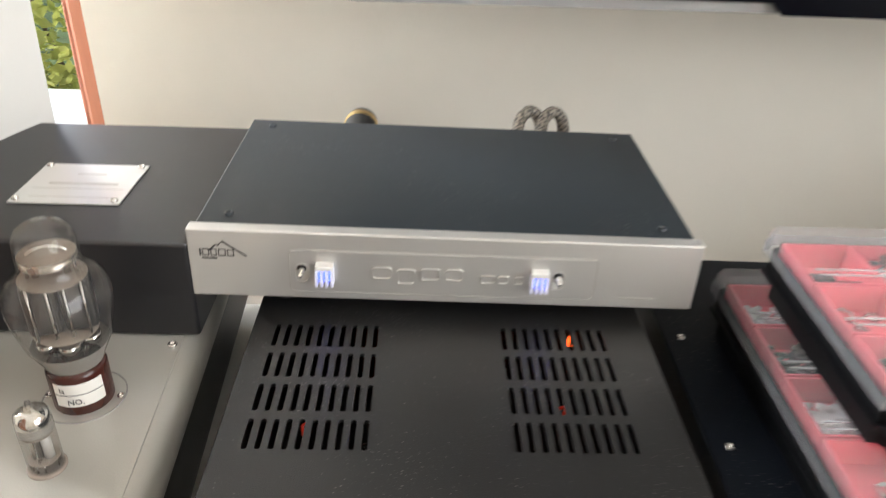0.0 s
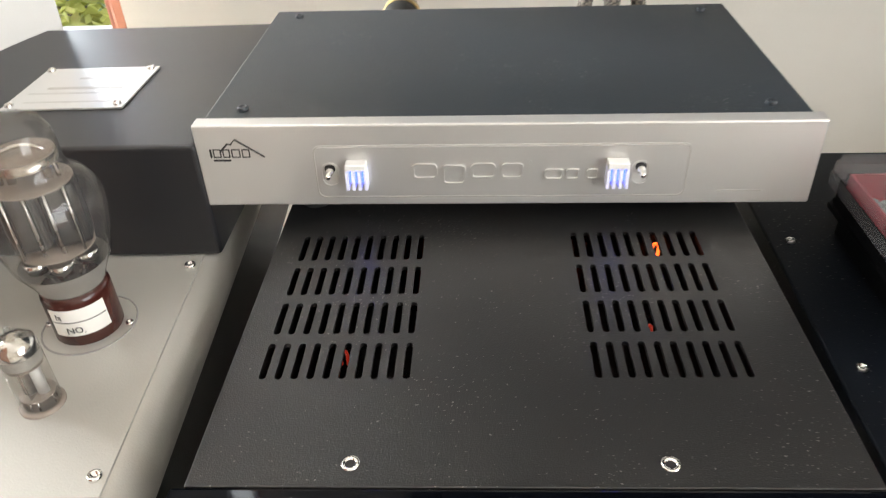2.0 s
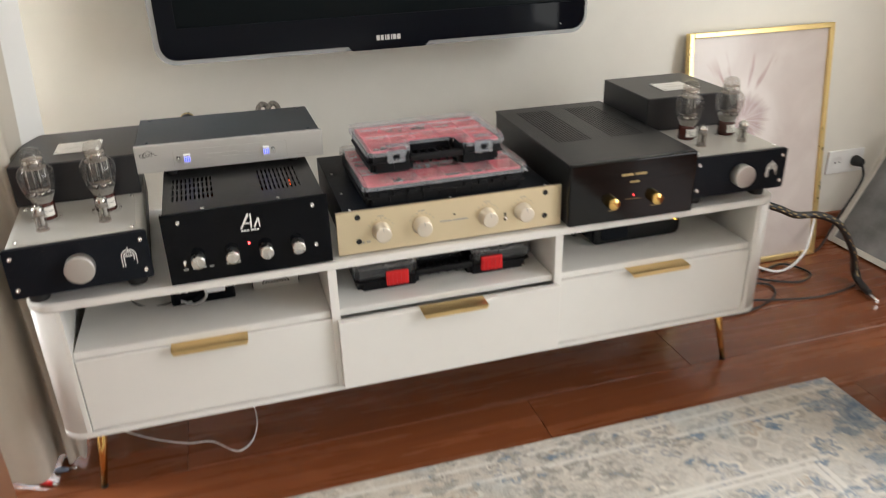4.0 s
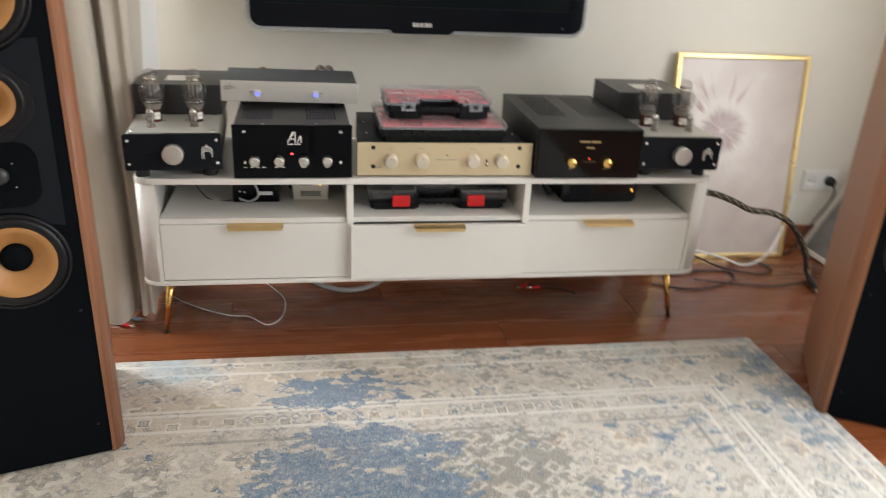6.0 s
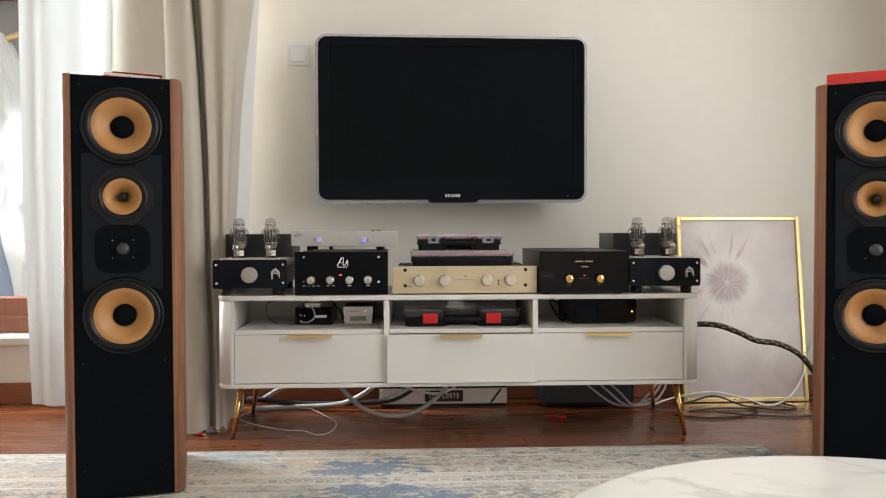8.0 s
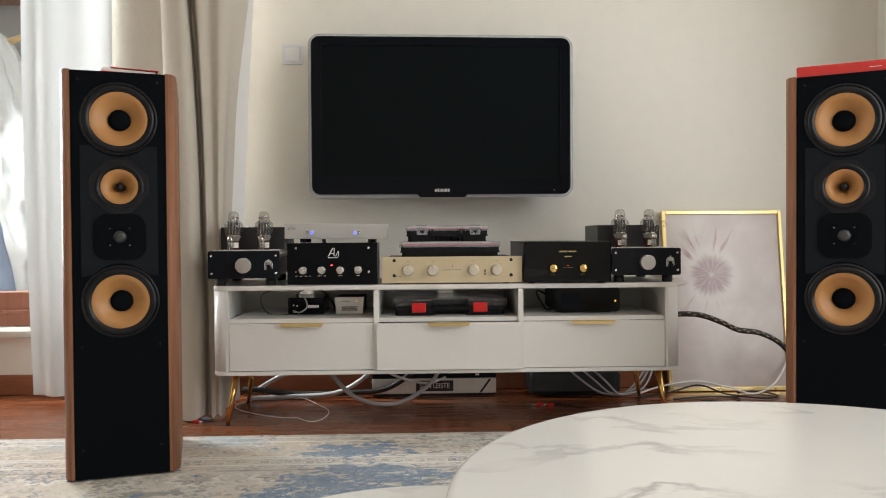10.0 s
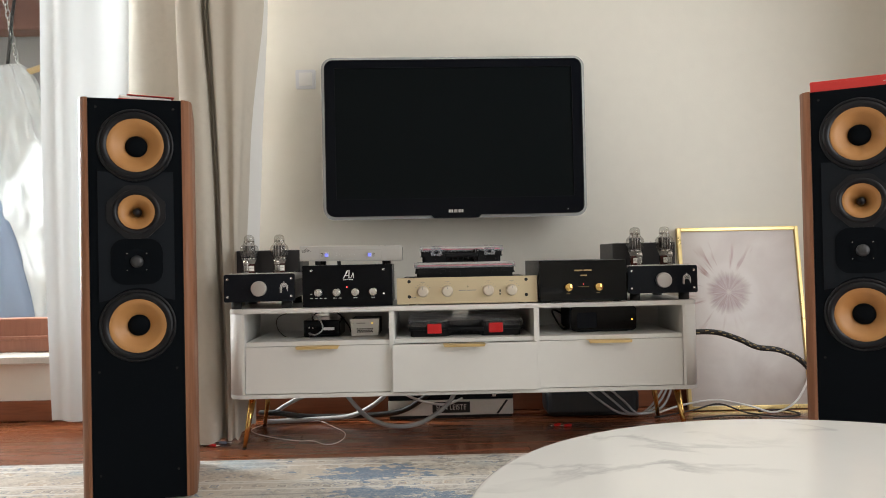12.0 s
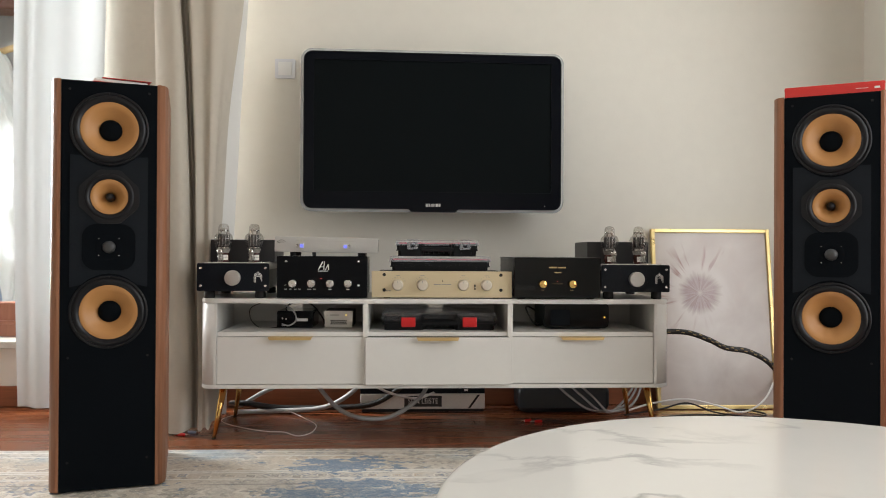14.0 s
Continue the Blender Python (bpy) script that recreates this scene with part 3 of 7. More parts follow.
def print_material():
    """A pale print of a flower head: spokes and blurred petals round one point, on a clouded pinkish ground."""
    m = bpy.data.materials.new("dandelion_print")
    m.use_nodes = True
    nt = m.node_tree
    b = nt.nodes["Principled BSDF"]
    inp(b, "Roughness", 0.22)
    k = Nodes(nt)
    tc = nt.nodes.new("ShaderNodeTexCoord")
    vec = tc.outputs["Object"]
    sep = nt.nodes.new("ShaderNodeSeparateXYZ")
    nt.links.new(vec, sep.inputs[0])
    x, z = sep.outputs[0], sep.outputs[2]
    cloud = k.noise(vec, 4.5, 4.0, 0.55, 0.6)
    col = k.mix(k.step(cloud, 0.35, 0.68), (0.55, 0.475, 0.44), (0.66, 0.60, 0.555))

    dx, dz = k.math("SUBTRACT", x, -0.055), k.math("SUBTRACT", z, 0.105)
    r = k.math("SQRT", k.math("ADD", k.math("MULTIPLY", dx, dx), k.math("MULTIPLY", dz, dz)))
    ang = k.math("ARCTAN2", dz, dx)

    def round_noise(turns, along, scale, detail):
        comb = nt.nodes.new("ShaderNodeCombineXYZ")
        nt.links.new(k.math("MULTIPLY", k.math("COSINE", ang), turns), comb.inputs[0])
        nt.links.new(k.math("MULTIPLY", k.math("SINE", ang), turns), comb.inputs[1])
        nt.links.new(k.math("MULTIPLY", r, along), comb.inputs[2])
        return k.noise(comb.outputs[0], scale, detail, 0.55, 0.25)
    # pale halo, then a ring of single blurred petals, strongest up and to one side
    halo = k.math("MULTIPLY", k.band(r, 0.108, 0.008, 0.025), 0.4)
    col = k.mix(halo, col, (0.69, 0.63, 0.60))
    petals = round_noise(3.4, 3.0, 1.6, 2.0)
    ring = k.math("MULTIPLY", k.step(r, 0.095, 0.125), k.step(r, 0.235, 0.150))
    side = k.step(k.math("SUBTRACT", dz, k.math("MULTIPLY", dx, 0.9)), -0.20, 0.16)
    f = k.math("MULTIPLY", k.math("MULTIPLY", k.step(petals, 0.555, 0.64), ring), k.math("MULTIPLY", side, 0.95))
    col = k.mix(f, col, (0.37, 0.225, 0.20))
    # the head: a mauve disc with fine pale spokes and a ragged rim
    ragged = k.math("ADD", r, k.math("MULTIPLY", k.math("SUBTRACT", round_noise(2.6, 2.0, 2.0, 2.0), 0.5), 0.07))
    disc = k.math("MULTIPLY", k.step(ragged, 0.092, 0.060), k.math("ADD", 0.55, k.math("MULTIPLY", k.step(round_noise(2.2, 1.0, 2.2, 2.0), 0.35, 0.60), 0.45)))
    col = k.mix(disc, col, (0.34, 0.225, 0.22))
    spokes = k.math("MULTIPLY", k.step(round_noise(11.0, 1.5, 2.3, 2.0), 0.56, 0.64), k.math("MULTIPLY", k.step(r, 0.10, 0.03), 0.42))
    col = k.mix(spokes, col, (0.71, 0.65, 0.63))
    col = k.mix(k.math("MULTIPLY", k.step(r, 0.016, 0.0), 0.6), col, (0.66, 0.56, 0.54))
    smear = k.math("MULTIPLY", k.step(k.noise(vec, 3.0, 3.0, 0.5, 1.2), 0.52, 0.64), 0.35)
    col = k.mix(smear, col, (0.56, 0.49, 0.46))
    nt.links.new(col, b.inputs["Base Color"])
    return m


M_MARBLE = marble()
M_RUG = rug_material()
M_PRINT = print_material()


def grey_print():
    return mat("dark_grey_print", (0.20, 0.20, 0.20), 0.35, 0, 0.55, 9.0)


# ---- mesh helpers ----
def box(x0, x1, y0, y1, z0, z1, bevel=0.0, seg=2, bm=None):
    bm = bm or bmesh.new()
    vs = bmesh.ops.create_cube(bm, size=1.0)["verts"]
    bmesh.ops.scale(bm, vec=(x1 - x0, y1 - y0, z1 - z0), verts=vs)
    bmesh.ops.translate(bm, vec=((x0 + x1) / 2, (y0 + y1) / 2, (z0 + z1) / 2), verts=vs)
    if bevel:
        es = list({e for v in vs for e in v.link_edges})
        bmesh.ops.bevel(bm, geom=es, offset=bevel, segments=seg, profile=0.5, affect="EDGES")
    return bm


def lathe(profile, seg=32, axis="z", at=(0, 0, 0), bm=None, closed=False):
    """Turn a profile of (radius, height) about an axis. axis 'y': heights run towards -y."""
    bm = bm or bmesh.new()
    rings = []
    for r, h in profile:
        ring = []
        if r < 1e-6:
            ring = [bm.verts.new((0, 0, h))] * seg
        else:
            for i in range(seg):
                a = 2 * math.pi * i / seg
                ring.append(bm.verts.new((r * math.cos(a), r * math.sin(a), h)))
        rings.append(ring)
    made = {v for ring in rings for v in ring}
    for p, q in zip(rings, rings[1:]):
        for i in range(seg):
            j = (i + 1) % seg
            vs = []
            for v in (p[i], p[j], q[j], q[i]):
                if v not in vs:
                    vs.append(v)
            if len(vs) > 2:
                f = bm.faces.new(vs)
                f.smooth = True
    if axis == "y":
        bmesh.ops.rotate(bm, verts=list(made), cent=(0, 0, 0), matrix=Matrix.Rotation(radians(90), 3, "X"))
    elif axis == "x":
        bmesh.ops.rotate(bm, verts=list(made), cent=(0, 0, 0), matrix=Matrix.Rotation(radians(90), 3, "Y"))
    bmesh.ops.translate(bm, verts=list(made), vec=at)
    return bm


def disc_stack(r, h0, h1, edge=0.0, axis="z", at=(0, 0, 0), seg=32, bm=None):
    """A turned solid with a small rounded edge."""
    e = edge or min(r, abs(h1 - h0)) * 0.08
    s = 1 if h1 > h0 else -1
    return lathe([(0, h0), (r - e, h0), (r, h0 + s * e), (r, h1 - s * e), (r - e, h1), (0, h1)], seg, axis, at, bm)


def spline(points, per=8):
    """A smooth line through the points (Catmull-Rom)."""
    ps = [Vector(p) for p in points]
    ps = [2 * ps[0] - ps[1]] + ps + [2 * ps[-1] - ps[-2]]
    out = []
    for a, b, c, d in zip(ps, ps[1:], ps[2:], ps[3:]):
        for i in range(per):
            t = i / per
            out.append(0.5 * (2 * b + (c - a) * t + (2 * a - 5 * b + 4 * c - d) * t * t + (3 * b - a - 3 * c + d) * t ** 3))
    out.append(ps[-2])
    return out


def tube(points, r, seg=8, per=8, smooth_line=True, bm=None, r_end=None):
    """A round cord along the points."""
    bm = bm or bmesh.new()
    line = spline(points, per) if smooth_line else [Vector(p) for p in points]
    up, rings = Vector((0.13, 0.21, 0.97)), []
    for i, p in enumerate(line):
        d = (line[min(i + 1, len(line) - 1)] - line[max(i - 1, 0)]).normalized()
        s = d.cross(up)
        s = s.normalized() if s.length > 1e-4 else Vector((1, 0, 0))
        u = s.cross(d)
        rr = r if r_end is None else r + (r_end - r) * i / (len(line) - 1)
        rings.append([bm.verts.new(p + rr * (math.cos(2 * math.pi * k / seg) * s + math.sin(2 * math.pi * k / seg) * u)) for k in range(seg)])
    for a, b in zip(rings, rings[1:]):
        for k in range(seg):
            f = bm.faces.new((a[k], a[(k + 1) % seg], b[(k + 1) % seg], b[k]))
            f.smooth = True
    bm.faces.new(rings[0][::-1])
    bm.faces.new(rings[-1])
    return bm


def prism(outline, y0, y1, bm=None):
    """An outline of (x, z) points, solid from y0 (front) to y1."""
    bm = bm or bmesh.new()
    a = [bm.verts.new((x, y0, z)) for x, z in outline]
    b = [bm.verts.new((x, y1, z)) for x, z in outline]
    bm.faces.new(a)
    bm.faces.new(b[::-1])
    n = len(a)
    for i in range(n):
        bm.faces.new((a[i], b[i], b[(i + 1) % n], a[(i + 1) % n]))
    bmesh.ops.recalc_face_normals(bm, faces=bm.faces[:])
    return bm


def rounded(w, h, r, cx=0.0, cz=0.0, seg=6):
    """The outline of a rectangle with round corners."""
    pts = []
    for sx, sz, a0 in ((1, 1, 0), (-1, 1, 90), (-1, -1, 180), (1, -1, 270)):
        for i in range(seg + 1):
            a = radians(a0 + 90 * i / seg)
            pts.append((cx + sx * (w / 2 - r) + r * math.cos(a), cz + sz * (h / 2 - r) + r * math.sin(a)))
    return pts


def ring_prism(outer, inner, y0, y1, bm=None):
    """A flat frame between two outlines with equally many points."""
    bm = bm or bmesh.new()
    n = len(outer)
    v = [[bm.verts.new((x, y, z)) for x, z in o] for o, y in ((outer, y0), (inner, y0), (outer, y1), (inner, y1))]
    for i in range(n):
        j = (i + 1) % n
        bm.faces.new((v[0][i], v[0][j], v[1][j], v[1][i]))
        bm.faces.new((v[2][i], v[3][i], v[3][j], v[2][j]))
        bm.faces.new((v[0][i], v[2][i], v[2][j], v[0][j]))
        bm.faces.new((v[1][i], v[1][j], v[3][j], v[3][i]))
    bmesh.ops.recalc_face_normals(bm, faces=bm.faces[:])
    return bm


def mesh_of(name, bm, material):
    me = bpy.data.meshes.new(name)
    bm.to_mesh(me)
    bm.free()
    me.materials.append(material)
    return me


def part(name, bm, material, parent=None, label=""):
    ob = new(name, mesh_of(name, bm, material))
    ob.parent = parent
    if label:
        ob["label"] = label
    return ob


def shared(name, me, parent, m):
    """One more object on a mesh that is there already."""
    ob = new(name, me)
    ob.parent = parent
    ob.matrix_basis = m
    return ob


def thing(name, label, category, m=None, group=""):
    ob = new(name)
    ob.empty_display_size = 0.05
    if m is not None:
        ob.matrix_basis = m
    return tagged(ob, label, category, group)


def setting(name, bm, material, label="", category=""):
    return tagged(part(name, bm, material), label, category, "", "structure")


def lettering(name, text, size, material, parent, m, depth=0.0004, width=1.0):
    """Words in the built-in font, as a mesh."""
    cu = bpy.data.curves.new(name, "FONT")
    cu.body, cu.size, cu.extrude, cu.align_x, cu.align_y = text, size, depth, "CENTER", "CENTER"
    tmp = bpy.data.objects.new(name, cu)
    me = bpy.data.meshes.new_from_object(tmp)
    bpy.data.objects.remove(tmp)
    me.materials.append(material)
    ob = new(name, me)
    ob.parent = parent
    ob.matrix_basis = m @ Matrix.Diagonal((width, 1, 1, 1))
    return ob


def screw(parent, x, y, z, r=0.004, axis="y", material=None, name="screw"):
    """A socket screw with a dark hexagon in its head."""
    bm = lathe([(r, 0), (r, 0.0015), (r * 0.85, 0.0022), (r * 0.5, 0.0022), (r * 0.45, 0.0008), (0, 0.0008)], 12, axis)
    ob = part(name, bm, material or M_CHROME, parent)
    ob.location = (x, y, z)
    return ob


FRONT = Matrix.Rotation(radians(90), 4, "X")


# ---- the room ----
WALL_Y, WALL_BACK = 0.95, 1.20
ROOM_L, ROOM_R, ROOM_N, CEIL = -2.75, 2.36, -4.3, 2.62
OPEN_L, OPEN_R, OPEN_Z, OPEN_T = -2.35, -0.388, 0.28, 2.30


def build_room():
    bm = box(OPEN_R, ROOM_R, WALL_Y, WALL_BACK, 0, CEIL)
    box(ROOM_L, OPEN_L, WALL_Y, WALL_BACK, 0, CEIL, bm=bm)
    box(OPEN_L, OPEN_R, WALL_Y, WALL_BACK, 0, OPEN_Z - 0.035, bm=bm)
    box(OPEN_L, OPEN_R, WALL_Y, WALL_BACK, OPEN_T, CEIL, bm=bm)
    setting("wall_north", bm, M_WALL, "warm off-white painted wall with balcony window", "wall")
    setting("wall_west", box(ROOM_L - 0.2, ROOM_L, ROOM_N - 0.2, WALL_BACK, 0, CEIL), M_WALL, "warm off-white painted side wall", "wall")
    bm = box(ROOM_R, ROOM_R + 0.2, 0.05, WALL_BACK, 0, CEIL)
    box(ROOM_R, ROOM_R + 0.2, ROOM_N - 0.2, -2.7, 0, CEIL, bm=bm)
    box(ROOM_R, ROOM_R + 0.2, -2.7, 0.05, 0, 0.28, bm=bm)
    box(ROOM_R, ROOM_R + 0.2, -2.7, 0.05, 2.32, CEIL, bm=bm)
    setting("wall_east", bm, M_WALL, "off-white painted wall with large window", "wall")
    setting("wall_south", box(ROOM_L, ROOM_R, ROOM_N - 0.2, ROOM_N, 0, CEIL), M_WALL, "plain off-white painted wall", "wall")
    setting("ceiling", box(ROOM_L - 0.2, ROOM_R + 0.2, ROOM_N - 0.2, WALL_BACK, CEIL, CEIL + 0.2), M_CEIL, "plain white ceiling", "ceiling")
    bm = box(ROOM_L, ROOM_R - 0.003, WALL_Y - 0.016, WALL_Y, 0.001, 0.086, 0.003)
    box(ROOM_R - 0.016, ROOM_R, ROOM_N + 0.1, WALL_Y - 0.017, 0.001, 0.086, 0.003, bm=bm)
    setting("baseboard", bm, M_BASE, "reddish brown wooden baseboard along the wall", "baseboard")


def build_window():
    win = tagged(new("window_1"), "reddish wooden balcony window with bottom rail and clear panes", "window", "", "structure")
    y0, y1 = 1.04, 1.10
    part("bottom_rail", box(OPEN_L, OPEN_R, y0, y1, OPEN_Z, 0.43, 0.006), M_FRAME_WOOD, win)
    part("top_rail", box(OPEN_L, OPEN_R, y0, y1, 2.2, OPEN_T, 0.006), M_FRAME_WOOD, win)
    for x0, x1 in ((-0.452, OPEN_R), (OPEN_L, OPEN_L + 0.08), (-1.165, -1.09)):
        part("stile", box(x0, x1, y0, y1, 0.43, 2.2, 0.006), M_FRAME_WOOD, win)
    part("bead", box(-0.462, -0.4525, y0 + 0.012, y1 - 0.012, 0.43, 2.2, 0.003), M_FRAME_WOOD, win)
    part("lower_bead", box(OPEN_L + 0.08, -1.165, y0 - 0.012, y0, 0.335, 0.352, 0.004), M_FRAME_WOOD, win)
    for x0, x1 in ((OPEN_L + 0.08, -1.165), (-1.09, -0.462)):
        pane = part("pane", box(x0, x1, 1.068, 1.074, 0.43, 2.2), M_PANE, win, "clear window pane")
        pane.visible_shadow = False
    setting("window_sill", box(OPEN_L - 0.05, OPEN_R + 0.02, WALL_Y - 0.055, 1.04, OPEN_Z - 0.034, OPEN_Z - 0.002, 0.005), M_STONE,
            "pale stone window sill", "window sill")


def build_outside():
    tagged(part("ground", box(-60, 60, -60, 140, -0.5, -0.42), M_LAWN), "green garden ground", "ground", "", "structure")
    bm = box(-3.6, -1.3, 1.205, 2.35, 0.02, 0.12)
    box(-1.3, 0.6, 1.205, 1.93, 0.02, 0.12, bm=bm)
    setting("balcony_floor", bm, M_DECK, "pale balcony floor", "balcony")
    setting("balcony_side_wall", box(-3.6, -1.80, 2.2, 2.34, 0.121, 2.6), M_GREY_WALL, "grey balcony wall", "wall")
    setting("balcony_beam", box(-3.6, 0.4, 2.0, 2.15, 2.0, 2.2, 0.01), M_BEAM, "brown wooden balcony beam", "beam")
    # bench with a white cushion
    bench = thing("garden_bench", "blue-grey canvas bench with white cushion on the balcony", "bench")
    part("seat_box", box(-1.28, -0.45, 1.36, 1.90, 0.12, 0.268, 0.02, 3), M_DENIM, bench)
    part("cushion", box(-1.26, -0.47, 1.46, 1.88, 0.27, 0.335, 0.03, 4), M_SWITCH, bench, "white rounded seat cushion")
    # the second shrub has the pale yellow leaves only to look daylit
    for cx, cy, rad, top, leafy in ((-1.45, 3.1, 0.75, 0.75, M_LEAF_YELLOW_LIT), (-0.75, 2.75, 0.5, 0.35, M_LEAF_YELLOW_LIT), (-2.9, 4.2, 1.0, 1.5, M_LEAF), (-0.5, 4.6, 0.9, 1.3, M_LEAF),
                                    (-4.6, 5.6, 1.4, 2.4, M_LEAF), (-1.7, 6.5, 1.6, 2.6, M_LEAF), (-7.2, 7.0, 2.0, 3.2, M_LEAF)):
        shrub(cx, cy, rad, top, leafy)
    hanging_cover()


def shrub(cx, cy, rad, top, leafy):
    rnd = random.Random(int(cx * 100) + int(cy * 10))
    ob = thing("shrub", "leafy green garden shrub outside the window" if leafy is M_LEAF else "yellow-green garden shrub outside, leaves paled as if daylit",
               "shrub", pose(cx, cy, -0.42))
    h = top + 0.42
    bm = bmesh.new()
    for i in range(7):
        a = 2 * math.pi * i / 7 + rnd.random()
        tip = (rad * 0.6 * math.cos(a), rad * 0.6 * math.sin(a), h * rnd.uniform(0.6, 0.9))
        tube([(0.02 * math.cos(a), 0.02 * math.sin(a), 0), (tip[0] * 0.4, tip[1] * 0.4, tip[2] * 0.5), tip], 0.02, 5, 4, bm=bm, r_end=0.005)
    part("stems", bm, M_BARK, ob)
    verts, faces = [], []
    lumps = [(rnd.uniform(-0.6, 0.6) * rad, rnd.uniform(-0.6, 0.6) * rad, h * rnd.uniform(0.25, 0.85), rad * rnd.uniform(0.25, 0.45)) for _ in range(16)]
    for _ in range(2600):
        lx, ly, lz, lr = rnd.choice(lumps)
        d = Vector((rnd.gauss(0, 1), rnd.gauss(0, 1), rnd.gauss(0, 1))).normalized() * lr * rnd.uniform(0.55, 1.05)
        c = Vector((lx, ly, max(lz, 0.1))) + d
        a, b = Vector((rnd.gauss(0, 1), rnd.gauss(0, 1), rnd.gauss(0, 0.5))).normalized(), Vector((rnd.gauss(0, 1), rnd.gauss(0, 1), rnd.gauss(0, 1))).normalized()
        b = a.cross(b).normalized()
        s = rnd.uniform(0.025, 0.05)
        k = len(verts)
        verts += [c - a * s, c + b * s * 0.45, c + a * s, c - b * s * 0.45]
        faces.append((k, k + 1, k + 2, k + 3))
    me = bpy.data.meshes.new("crown")
    me.from_pydata(verts, [], faces)
    me.materials.append(leafy)
    crown = new("crown", me)
    crown.parent = ob


def hanging_cover():
    """A light grey cover draped over a wooden bar that hangs from a chain, with blue-grey canvas below."""
    ob = thing("hanging_chair", "hanging chair with crumpled light grey cover on wooden bar and chain", "chair", pose(-1.80, 1.62, 0.12))
    top = 1.54
    bar = tube([(-0.45, 0, top - 0.16), (0.0, 0, top - 0.03), (0.36, 0.02, top + 0.10)], 0.017, 10, 6)
    part("wooden_bar", bar, M_BAR, ob)
    # the cover: rings that widen downwards, with deep folds
    rnd = random.Random(4)
    bm = bmesh.new()
    seg, rows, rings = 160, 72, []
    for j in range(rows):
        t = j / (rows - 1)
        z = top + 0.02 - t * 1.32
        w = 0.10 + 0.36 * min(1, t * 1.5) ** 0.75
        ring = []
        for i in range(seg):
            a = 2 * math.pi * i / seg
            fold = 0.09 * t * math.sin(7 * a + 2.2 * t) + 0.05 * math.sin(13 * a - 3 * t) * min(1, 2 * t)
            fold += 0.17 * noise.noise(Vector((2.6 * math.cos(a), 2.6 * math.sin(a), 4 * t))) + 0.09 * noise.noise(Vector((7 * math.cos(a), 7 * math.sin(a), 11 * t)))
            fold -= 0.16 * abs(noise.noise(Vector((4.5 * math.cos(a) + 3, 4.5 * math.sin(a), 5 * t + a)))) + 0.10 * abs(noise.noise(Vector((11 * math.cos(a), 11 * math.sin(a) + 5, 14 * t - a))))
            r = w * (1 + fold)
            ring.append(bm.verts.new((r * math.cos(a) - 0.05, 0.45 * r * math.sin(a), z + 0.22 * (r * math.cos(a)) * (1 - t))))
        rings.append(ring)
    for a, b in zip(rings, rings[1:]):
        for i in range(seg):
            # an open slit in front, where the canvas shows
            if rings.index(a) > 32 and 108 <= i <= 122:
                continue
            f = bm.faces.new((a[i], a[(i + 1) % seg], b[(i + 1) % seg], b[i]))
            f.smooth = True
    bm.faces.new(rings[0])
    part("cover", bm, M_GREY_COVER, ob, "crumpled light grey fabric cover")
    bm = bmesh.new()
    rings = []
    for j in range(14):
        t = j / 13
        ring = []
        for i in range(40):
            a = 2 * math.pi * i / 40
            r = (0.10 + 0.24 * t ** 0.7) * (1 + 0.10 * math.sin(6 * a + 3 * t))
            ring.append(bm.verts.new((r * math.cos(a) - 0.14, 0.5 * r * math.sin(a) - 0.17, 0.98 - 0.78 * t)))
        rings.append(ring)
    for a, b in zip(rings, rings[1:]):
        for i in range(40):
            f = bm.faces.new((a[i], a[(i + 1) % 40], b[(i + 1) % 40], b[i]))
            f.smooth = True
    bm.faces.new(rings[0])
    part("canvas", bm, M_DENIM, ob, "grey-blue canvas below the cover")
    part("foot", disc_stack(0.2, 0.0, 0.24, at=(-0.1, -0.05, 0)), M_GREY_COVER, ob)
    # chain links
    bm0 = bmesh.new()
    ringpts = [(0.011 * math.cos(a), 0, 0.022 * math.sin(a)) for a in [2 * math.pi * i / 12 for i in range(13)]]
    tube(ringpts, 0.0035, 6, 1, False, bm0)
    link = mesh_of("chain_link", bm0, M_STEEL)
    for i in range(16):
        shared("chain_link", link, ob, pose(0.03 - 0.006 * i, 0.01, top + 0.03 + 0.034 * i, 0, 0, 90 * (i % 2)))
    part("hook_rod", tube([(-0.02, 0.0, top + 0.02), (0.02, 0.01, top + 0.4), (0.08, 0.02, top + 0.62)], 0.008, 8, 4), M_CORD_BLACK, ob)


def hang_cloth(name, plan, z0, z1, material, parent, rows=10, lean=None, thick=0.003, hem=0.0):
    """Cloth hanging along a plan line; lean(x, y, t) shifts it at height fraction t."""
    bm = bmesh.new()
    line = spline(plan, 6)
    grid = []
    for j in range(rows + 1):
        t = j / rows
        row = []
        for i, p in enumerate(line):
            dx, dy = lean(i / (len(line) - 1), t) if lean else (0, 0)
            z = z0 + (z1 - z0) * t
            if j == 0:
                z += hem * math.sin(i * 0.4)
            row.append(bm.verts.new((p.x + dx, p.y + dy, z)))
        grid.append(row)
    for a, b in zip(grid, grid[1:]):
        for i in range(len(a) - 1):
            f = bm.faces.new((a[i], a[i + 1], b[i + 1], b[i]))
            f.smooth = True
    ob = part(name, bm, material, parent)
    return ob


